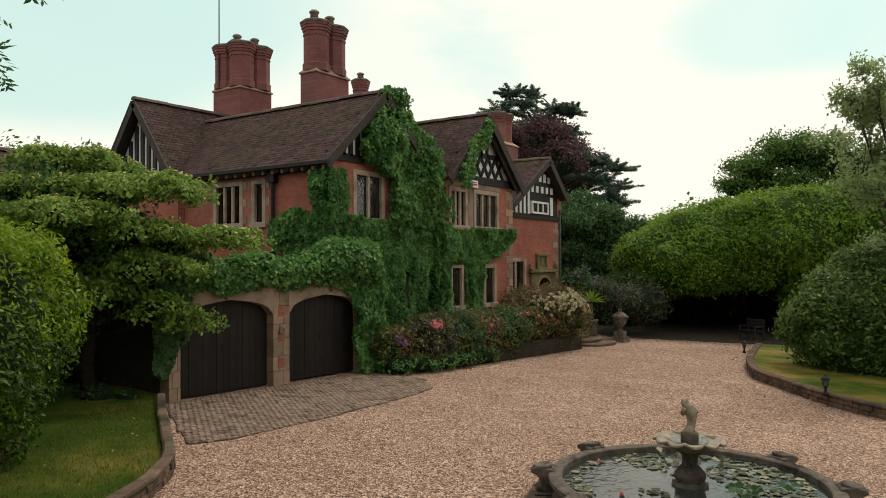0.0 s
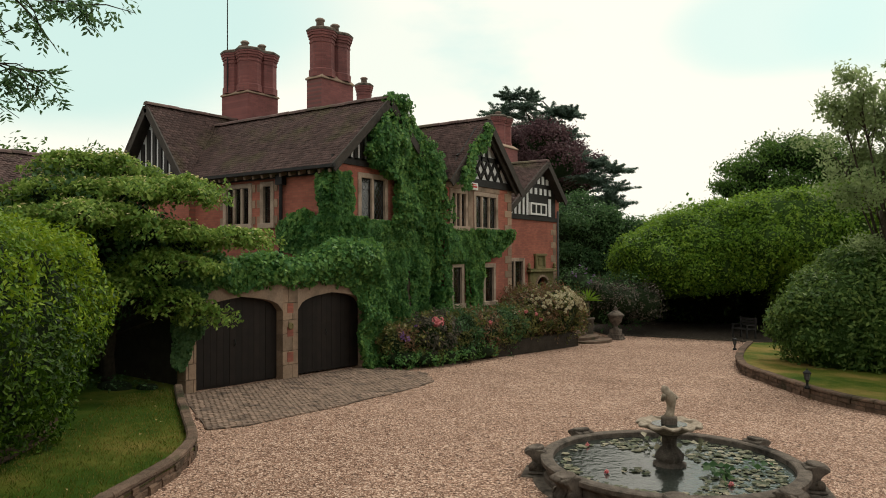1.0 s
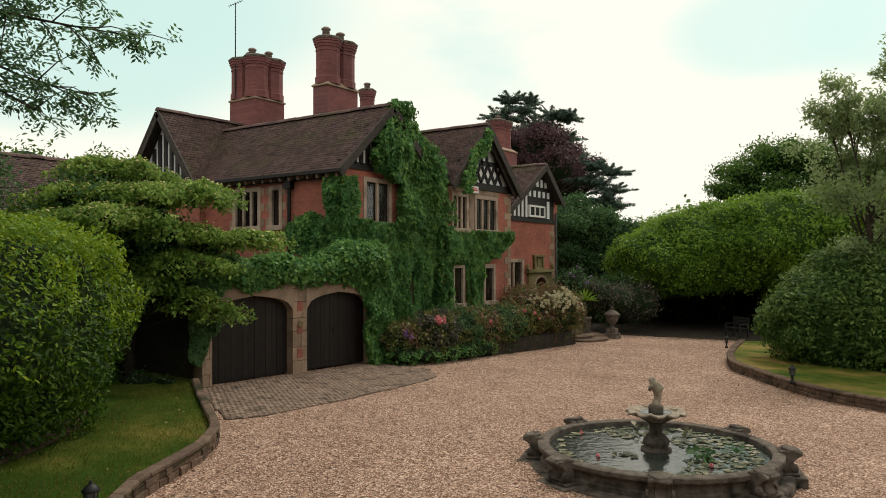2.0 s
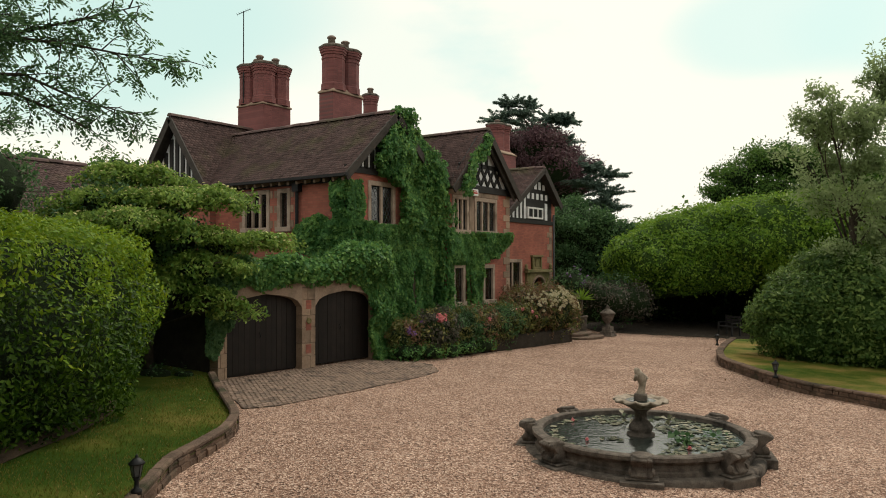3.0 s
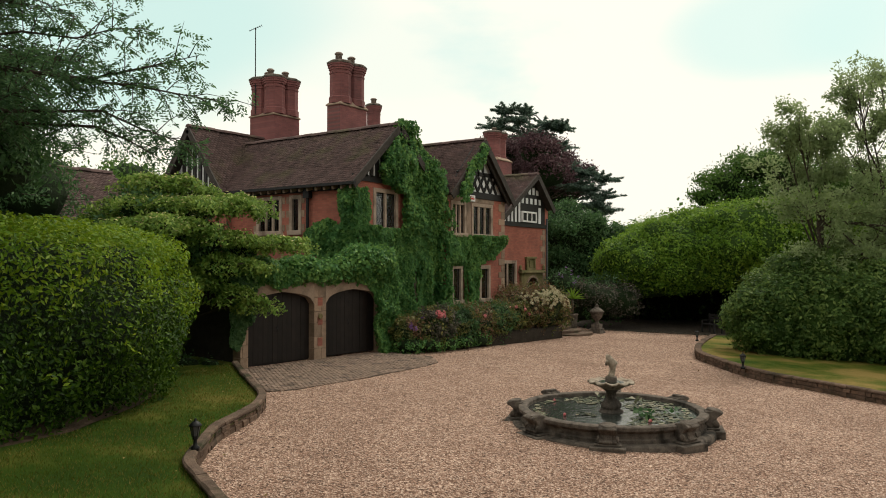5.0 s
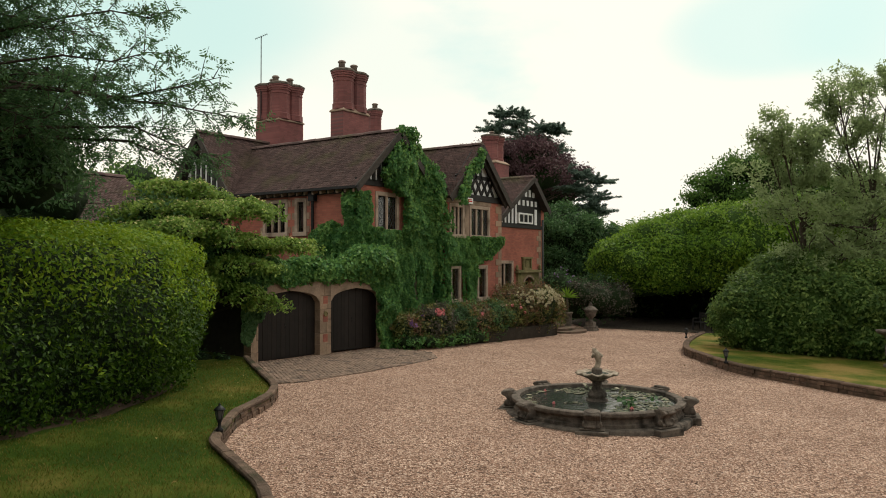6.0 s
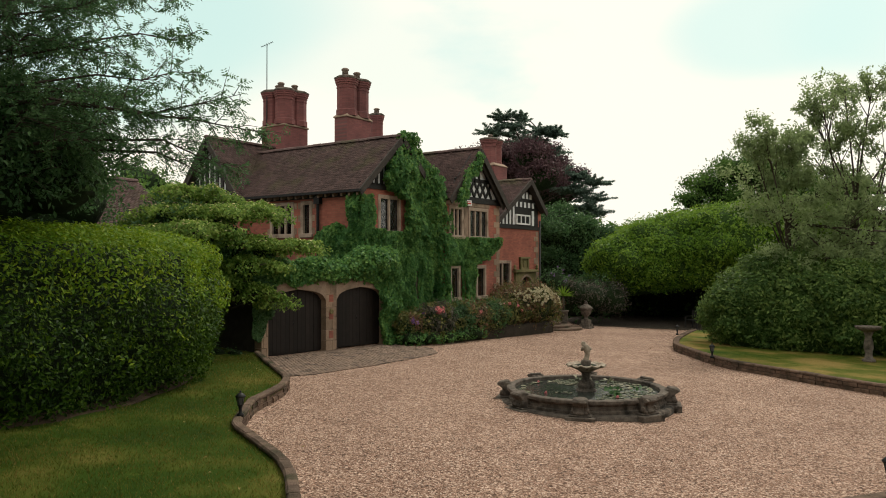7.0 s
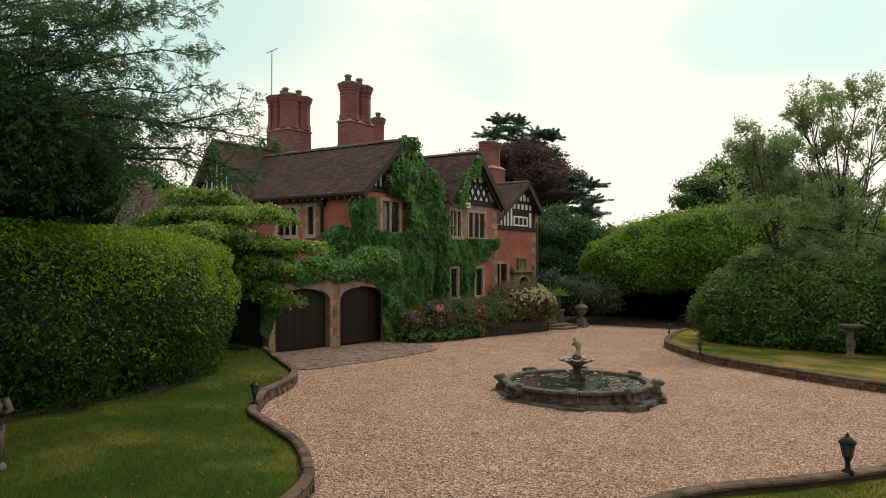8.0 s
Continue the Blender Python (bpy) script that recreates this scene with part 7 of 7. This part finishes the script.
ped = [(0.27, 0.1), (0.27, 0.28), (0.22, 0.3), (0.22, 0.33), (0.15, 0.35), (0.185, 0.39), (0.19, 0.44), (0.14, 0.51), (0.095, 0.56), (0.095, 0.68), (0.13, 0.71), (0.16, 0.73)]
part("pedestal", Geo().lathe(ped, (FX, FY, FZ), 48, 12, 0.05), OLD_STONE, fountain, "fluted pedestal", True)
bowl = Geo()
rows = [(0.12, 0.72, 0.0), (0.2, 0.755, 0.1), (0.3, 0.81, 0.3), (0.385, 0.85, 0.7), (0.43, 0.862, 1.0), (0.435, 0.885, 1.0), (0.4, 0.9, 0.9), (0.34, 0.885, 0.4), (0.2, 0.85, 0.0), (0.02, 0.84, 0.0)]
V = []
for r, h, wave in rows:
    for k in range(110):
        a = 2 * math.pi * k / 110
        lobe = abs(math.cos(5.5 * a))
        q = r * (1 + 0.10 * wave * (lobe - 0.5))
        V.append((FX + q * math.cos(a), FY + q * math.sin(a), FZ + h + 0.035 * wave * (0.5 - lobe)))
bowl.add(V, [(j * 110 + k, j * 110 + (k + 1) % 110, (j + 1) * 110 + (k + 1) % 110, (j + 1) * 110 + k) for j in range(len(rows) - 1) for k in range(110)] + [tuple(range(110))[::-1], tuple(range(990, 1100))])
part("bowl", bowl, PALE_STONE, fountain, "scalloped pale stone bowl", True)
part("bowl_water", Geo().add([(FX + 0.24 * math.cos(k * math.pi / 16), FY + 0.24 * math.sin(k * math.pi / 16), FZ + 0.868) for k in range(32)], [tuple(range(32))]), WATER, fountain)
part("bowl_stem", Geo().lathe([(0.11, 0.84), (0.11, 0.95), (0.1, 0.97), (0.06, 0.98)], (FX, FY, FZ), 16), OLD_STONE, fountain)
hold(fountain)


def figure(name, at, h, mat, label, lean=0.0, turn=0.0):
    """A small standing stone figure, kept as plain rounded forms in one mesh."""
    g = Geo()
    m = Matrix.Translation(at) @ Matrix.Rotation(turn, 4, "Z") @ Matrix.Rotation(lean, 4, "Y")

    def P(x, y, z):
        return m @ Vector((x * h, y * h, z * h))
    g.tube([P(0, 0, 0), P(0, 0, 0.06)], [0.15 * h, 0.14 * h], 14)
    g.tube([P(-0.02, 0.05, 0.05), P(0.02, 0.06, 0.28), P(0.0, 0.05, 0.48)], [0.045 * h, 0.06 * h, 0.085 * h], 10)
    g.tube([P(0.03, -0.05, 0.05), P(0.05, -0.06, 0.26), P(0.01, -0.05, 0.48)], [0.045 * h, 0.06 * h, 0.085 * h], 10)
    g.tube([P(0, 0, 0.44), P(0.01, 0, 0.56), P(0.0, 0, 0.7), P(-0.01, 0, 0.8)], [0.12 * h, 0.105 * h, 0.125 * h, 0.06 * h], 12)
    g.tube([P(0, 0.12, 0.76), P(0.06, 0.17, 0.64), P(0.1, 0.08, 0.6)], [0.05 * h, 0.04 * h, 0.03 * h], 8)
    g.tube([P(0, -0.12, 0.76), P(0.02, -0.19, 0.72), P(0.02, -0.16, 0.88)], [0.05 * h, 0.042 * h, 0.035 * h], 8)
    g.tube([P(0, 0, 0.8), P(0.0, 0, 0.84), P(0.01, 0, 0.92), P(0.0, 0, 1.0)], [0.05 * h, 0.085 * h, 0.09 * h, 0.03 * h], 12)
    return part(name, g, mat, None, "", True)


g = Geo()
side = Vector((-0.822, -0.569, 0.0))
back = Vector((-0.569, 0.822, 0.0))
foot = Vector((FX, FY, FZ + 0.95))
g.tube([foot + Vector((0, 0, z)) + side * q + back * w for z, q, w in ((0, 0, 0), (0.06, -0.01, 0), (0.14, -0.03, 0.01), (0.22, -0.03, 0), (0.3, 0.0, -0.01), (0.35, 0.03, -0.01), (0.4, 0.06, 0), (0.44, 0.085, 0))], [0.09, 0.06, 0.055, 0.07, 0.085, 0.06, 0.055, 0.02], 12)
g.tube([foot + Vector((0, 0, 0.31)) - side * 0.06, foot + Vector((0, 0, 0.27)) - side * 0.11, foot + Vector((0, 0, 0.2)) - side * 0.07], [0.035, 0.03, 0.03], 8)
g.tube([foot + Vector((0, 0, 0.31)) + side * 0.07, foot + Vector((0, 0, 0.26)) + side * 0.1 - back * 0.05, foot + Vector((0, 0, 0.33)) + side * 0.09 - back * 0.08], [0.035, 0.03, 0.025], 8)
tagged(part("statue", g, PALE_STONE, None, "", True), "small weathered stone figure on the fountain bowl", "statue")
tagged(figure("statue", (-4.18, -1.91, gz(-4.18, -1.91) + 0.16), 1.2, OLD_STONE, "", 0.0, radians(-20)), "weathered stone garden statue on the lawn", "statue")

# lily pads, leaves and flowers on the pool
lily = thing("water_lilies", (FX, FY, FZ + 0.3), "floating lily pads and pink water lilies", "water plants")
g = Geo()
for k in range(1150):
    a, r = random.uniform(0, 2 * math.pi), 1.5 * math.sqrt(random.random())
    if r < 0.42 or (noise.noise((math.cos(a) * r * 1.3, math.sin(a) * r * 1.3, 4.2)) < -0.05 and r < 1.35):
        continue
    s, x, y = random.uniform(0.018, 0.062), FX + r * math.cos(a), FY + r * math.sin(a)
    c0 = random.uniform(0, 6.28)
    z = FZ + 0.304 + random.uniform(0, 0.006)
    g.add([(x, y, z)] + [(x + s * math.cos(c0 + q * 0.58), y + s * math.sin(c0 + q * 0.58), z + random.uniform(0, 0.012)) for q in range(11)], [(0, q, q + 1) for q in range(1, 11)])
tagged(part("lily_pad", g, LILY, lily), kind="stuff")
for cx, cy, n, s, mat in ((0.72, -0.25, 30, 0.12, DEEPLEAF), (-0.5, 0.95, 14, 0.12, LILY), (1.0, 0.45, 12, 0.11, DEEPLEAF), (0.1, 1.1, 10, 0.12, LILY)):
    Q = np.array([FX + cx, FY + cy, FZ + 0.36]) + rng.normal(0, 1, (n, 3)) * np.array([0.13, 0.13, 0.05])
    tagged(leaves("upright_leaf", Q, np.tile([0.3, -0.4, 1.0], (n, 1)), s, mat, lily, 0.8, 0.5, 0.0), kind="stuff")
for cx, cy in ((-0.55, -0.9), (-1.35, 0.3), (0.95, -0.55)):
    Q = np.array([FX + cx, FY + cy, FZ + 0.325]) + ball(26) * 0.025
    leaves("lily_flower", Q, ball(26) + np.array([0, 0, 0.8]), 0.05, PINK, lily, 0.5, 0.4, 0.0)
hold(lily)


# ---------------------------------------------------------------- garden lamps
def garden_lamp(at, h, label):
    x, y, z = at
    t = thing("garden_lamp", at, label, "lamp", "lanterns on the kerbs")
    k = h / 0.5
    part("post", Geo().lathe([(0.075 * k, -0.03), (0.075 * k, 0.02 * k), (0.035 * k, 0.05 * k), (0.03 * k, 0.14 * k), (0.05 * k, 0.17 * k), (0.025 * k, 0.2 * k)], at, 14), IRON, t, smooth=True)
    g = Geo()
    for j in range(6):
        a = math.pi / 3 * j
        g.tube([(x + 0.055 * k * math.cos(a), y + 0.055 * k * math.sin(a), z + 0.2 * k), (x + 0.09 * k * math.cos(a), y + 0.09 * k * math.sin(a), z + 0.38 * k)], [0.006 * k, 0.006 * k], 4)
    part("lantern_frame", g.lathe([(0.06 * k, 0.19 * k), (0.06 * k, 0.21 * k)], at, 6), IRON, t)
    part("lantern_glass", Geo().lathe([(0.05 * k, 0.21 * k), (0.084 * k, 0.38 * k)], at, 6), LEAD, t, "grey frosted lantern glass")
    part("lantern_roof", Geo().lathe([(0.11 * k, 0.375 * k), (0.11 * k, 0.39 * k), (0.05 * k, 0.45 * k), (0.02 * k, 0.46 * k), (0.025 * k, 0.48 * k), (0.005 * k, 0.51 * k)], at, 12), IRON, t, smooth=True)
    hold(t)


for x, y, hh, up in ((-4.77, 3.0, 0.42, 0.285), (-0.95, 19.15, 0.45, 0.27), (4.83, 5.62, 0.56, 0.24), (-4.35, 26.6, 0.42, 0.27)):
    garden_lamp((x, y, gz(x, y) + up), hh, "black lantern lamp standing on the kerb")

bird = thing("bird_bath", (3.2, 22.6, gz(3.2, 22.6) + 0.23), "dark carved stone bird bath on the lawn", "bird bath")
o = (3.2, 22.6, gz(3.2, 22.6) + 0.21)
part("column", Geo().lathe([(0.2, 0.0), (0.2, 0.1), (0.13, 0.14), (0.1, 0.3), (0.15, 0.5), (0.13, 0.7), (0.09, 0.85), (0.14, 0.98), (0.16, 1.04)], o, 18, 5, 0.08), OLD_STONE, bird, smooth=True)
part("basin", Geo().lathe([(0.16, 1.02), (0.36, 1.1), (0.4, 1.16), (0.4, 1.2), (0.34, 1.17), (0.0, 1.13)], o, 22), OLD_STONE, bird, smooth=True)
hold(bird)

# fallen leaves on the grass
g = Geo()
for k in range(70):
    u = random.random()
    p = LEFT_EDGE[int(u * (len(LEFT_EDGE) - 60)) + 40]
    x, y = p[0] - abs(random.gauss(0, 1.6)) - 0.35, p[1] + random.gauss(0, 0.4) + 0.2
    z = gz(x, y) + 0.215
    a, s = random.uniform(0, 6.28), random.uniform(0.02, 0.045)
    g.add([(x, y, z), (x + s * math.cos(a), y + s * math.sin(a), z + 0.02), (x + 1.6 * s * math.cos(a + 0.6), y + 1.6 * s * math.sin(a + 0.6), z + 0.012), (x + s * math.cos(a + 1.2), y + s * math.sin(a + 1.2), z + 0.025)], [(0, 1, 2, 3)])
tagged(part("fallen_leaves", g, DRY_LEAF, None), "scattered dry leaves on the lawn", "leaves", kind="stuff")

# bare strip at the hedge's foot
V = []
for a in np.linspace(-1.75, 1.35, 60):
    w = 0.2 + 0.16 * noise.noise((a * 3, 1, 1)) + 0.1 * noise.noise((a * 17, 4, 1))
    w = max(0.02, w * (1.0 if a < 0 else 1 - 1.6 * a))
    for r in (0.8, 0.91, 0.92 + 0.5 * w / 5, 0.92 + w / 5):
        y = -0.2 + r * 7.25 * math.sin(a) * (1.5 if a < 0 else 1)
        x = -12.0 + r * 5.45 * math.cos(a)
        V.append((x, y, gz(x, y) + (0.2 if r < 0.93 else 0.168)))
tagged(part("hedge_soil", Geo().add(V, [(4 * i + j, 4 * i + 4 + j, 4 * i + 5 + j, 4 * i + 1 + j) for i in range(59) for j in range(3)]), SOIL, None, "", True), "bare earth strip along the foot of the hedge", "soil", kind="structure")

# mown grass on the near lawns
def grass(name, poly, count, rise, label):
    p = np.array(poly)
    q = rng.uniform(p.min(0), p.max(0), (count, 2))
    q = q[inside(poly, q[:, 0], q[:, 1])]
    P = np.array([(x, y, gz(x, y) + rise + 0.03 * noise.noise((x * 0.8, y * 0.8, 3)) + 0.02) for x, y in q])
    tagged(leaves(name, P, rng.normal(0, 1, (len(P), 3)) * np.array([1, 1, 0.1]), 0.05, GRASS, None, 0.18, 0.2, -1.6), label, "grass", kind="stuff")


edge = [tuple(p) for p in LEFT_EDGE[100::12]]
grass("lawn_grass", [(x - 0.28, y + 0.12) for x, y in edge] + [(-11.6, 8.0), (-9.3, 5.6), (-7.6, 3.4), (-6.9, 1.4), (-6.6, -1.0), (-6.4, -6.0)], 120000, 0.17, "short mown grass, dry in patches")
edge = [tuple(p) for p in FRONT_EDGE[160::14]]
grass("lawn_grass", [(x + 0.25, y - 0.2) for x, y in edge if x < 8] + [(8, 0), (3.2, -1)], 60000, 0.10, "short parched grass by the front kerb")

# loose pebbles over the near drive
n = 120000
q = np.stack([rng.uniform(-8.6, 6, n), rng.uniform(-2, 17, n)], 1)
ok = inside([(-0.5, -1.5), (-2.0, 1.7), (-4.6, 2.9), (-6.5, 5.8), (-8.5, 7.7), (-8.3, 12.0), (-8.6, 15), (-8.6, 17), (4.0, 16.4), (6.0, 9.0), (4.7, 6.3), (3.0, 3.4), (2.5, 1.0), (2.4, -2)], q[:, 0], q[:, 1]) & (np.hypot(q[:, 0] - FX, q[:, 1] - FY) > 1.95)
q = q[ok]
s = rng.uniform(0.007, 0.02, (len(q), 1))
z = np.array([gz(x, y) + 0.018 * noise.noise((x * 0.7, y * 0.7, 0)) for x, y in q])
base = np.stack([q[:, 0], q[:, 1], z], 1)
ang = rng.uniform(0, 6.28, (len(q), 1))
V = np.stack([base + np.concatenate([np.cos(ang + k * 2.094 + 0.3 * np.sin(ang * 7)) * s * 1.2, np.sin(ang + k * 2.094) * s, -0.3 * s], 1) for k in range(3)] + [base + np.concatenate([0.2 * s * np.cos(ang), 0.2 * s * np.sin(ang), 0.75 * s], 1)], 1).reshape(-1, 3)
i = np.arange(len(q))[:, None] * 4
tagged(bulk("loose_gravel", V, np.concatenate([i + np.array([[0, 1, 3]]), i + np.array([[1, 2, 3]]), i + np.array([[2, 0, 3]])]), PEBBLE), "loose buff pebbles on the drive", "gravel", kind="stuff")

# leaf litter along the walls and the bed
Q = []
for k in range(420):
    if k % 2:
        p = RIGHT_EDGE[random.randrange(len(RIGHT_EDGE) - 120)]
        x, y = p[0] - abs(random.gauss(0, 0.35)) - 0.03, p[1] - abs(random.gauss(0, 0.25))
    else:
        t0 = random.random()
        x, y = -10.2 + 0.8 * t0 + abs(random.gauss(0, 0.5)), 16.3 + 9 * t0 + random.gauss(0, 0.3)
    Q.append((x, y, gz(x, y) + 0.03))
tagged(leaves("leaf_litter", np.array(Q), np.tile([0, 0, 1.0], (len(Q), 1)), 0.06, RHODO_RED, None, 0.6, 0.4, 0.0), "dry brown leaf litter on the gravel", "leaves", kind="stuff")

# belt of trees added behind the view: closes the garden, cuts sky light
belt = [((-16 + 4.2 * k, -17 - 1.5 * (k % 2), 5.0 + (k % 3)), (3.4, 3.0, 5.2)) for k in range(9)] + [((20 + 1.2 * (k % 2), -14 + 4.4 * k, 4.6 + (k % 3)), (3.0, 3.4, 5.0)) for k in range(8)]
shrub_bank("unseen_tree_belt", belt, (2, -17, 0.0), 1800, 10, 0.4, DEEPLEAF, "dense belt of trees added out of view to cut sky light", 0.4, 0.95, "trees")

# ---------------------------------------------------------------- many small pieces, last
kerb_wall("garden_wall_left", LEFT_EDGE, 1, 0.28, 0.15, 0.26, 0.001, 2, "low curved kerb wall of weathered stone with mossy coping", KERB, WALL_STONE)
kerb_wall("garden_wall_right", RIGHT_EDGE, 1, 0.29, 0.22, 0.3, 0.008, 2, "low curved rubble wall holding up the lawn", WALL_STONE, WALL_STONE)
kerb_wall("garden_wall_front", FRONT_EDGE, -1, 0.24, 0.2, 0.28, 0.004, 2, "low mossy stone kerb round the front lawn", KERB, WALL_STONE)

sett_mesh = []
for k in range(5):
    w, d = 0.078 + 0.003 * k, 0.118 - 0.007 * k
    g = Geo()
    r = 0.011
    lower = [(-w / 2, -d / 2, -0.08), (w / 2, -d / 2, -0.08), (w / 2, d / 2, -0.08), (-w / 2, d / 2, -0.08)]
    side = [(x, y, 0.0) for x, y, _ in lower]
    top = [(x * (1 - 2 * r / w), y * (1 - 2 * r / d), 0.012) for x, y, _ in lower]
    g.add(lower + side + top, [(0, 1, 5, 4), (1, 2, 6, 5), (2, 3, 7, 6), (3, 0, 4, 7), (4, 5, 9, 8), (5, 6, 10, 9), (6, 7, 11, 10), (7, 4, 8, 11), (8, 9, 10, 11)])
    sett_mesh.append(g)
shared = [g.mesh("sett", SETT) for g in sett_mesh]
places = []
row = 0
x = -11.42
while x < -8.3:
    y = 7.7 + 0.0625 * (row % 2)
    while y < 15.7:
        places.append((x, y))
        y += 0.125
    x, row = x + 0.093, row + 1
places = [p for p in places if inside(PAVE, np.array([p[0]]), np.array([p[1]]))[0]]
places.sort(key=lambda p: p[1] - p[0] * 0.6)
rest = Geo()
for k, (x, y) in enumerate(places):
    j = k % 5
    z = gz(x, y) + 0.022 + random.uniform(-0.007, 0.009)
    if k < 300:
        s = part("sett", shared[j], None, apron)
        s.location, s.rotation_euler = (x, y, z), (random.uniform(-0.03, 0.03), random.uniform(-0.03, 0.03), random.uniform(-0.05, 0.05))
    else:
        rest.add([(x + a, y + b, z + c) for a, b, c in sett_mesh[j].v], sett_mesh[j].f)
tagged(part("sett_rest", rest, SETT_ISLE, apron), kind="stuff")
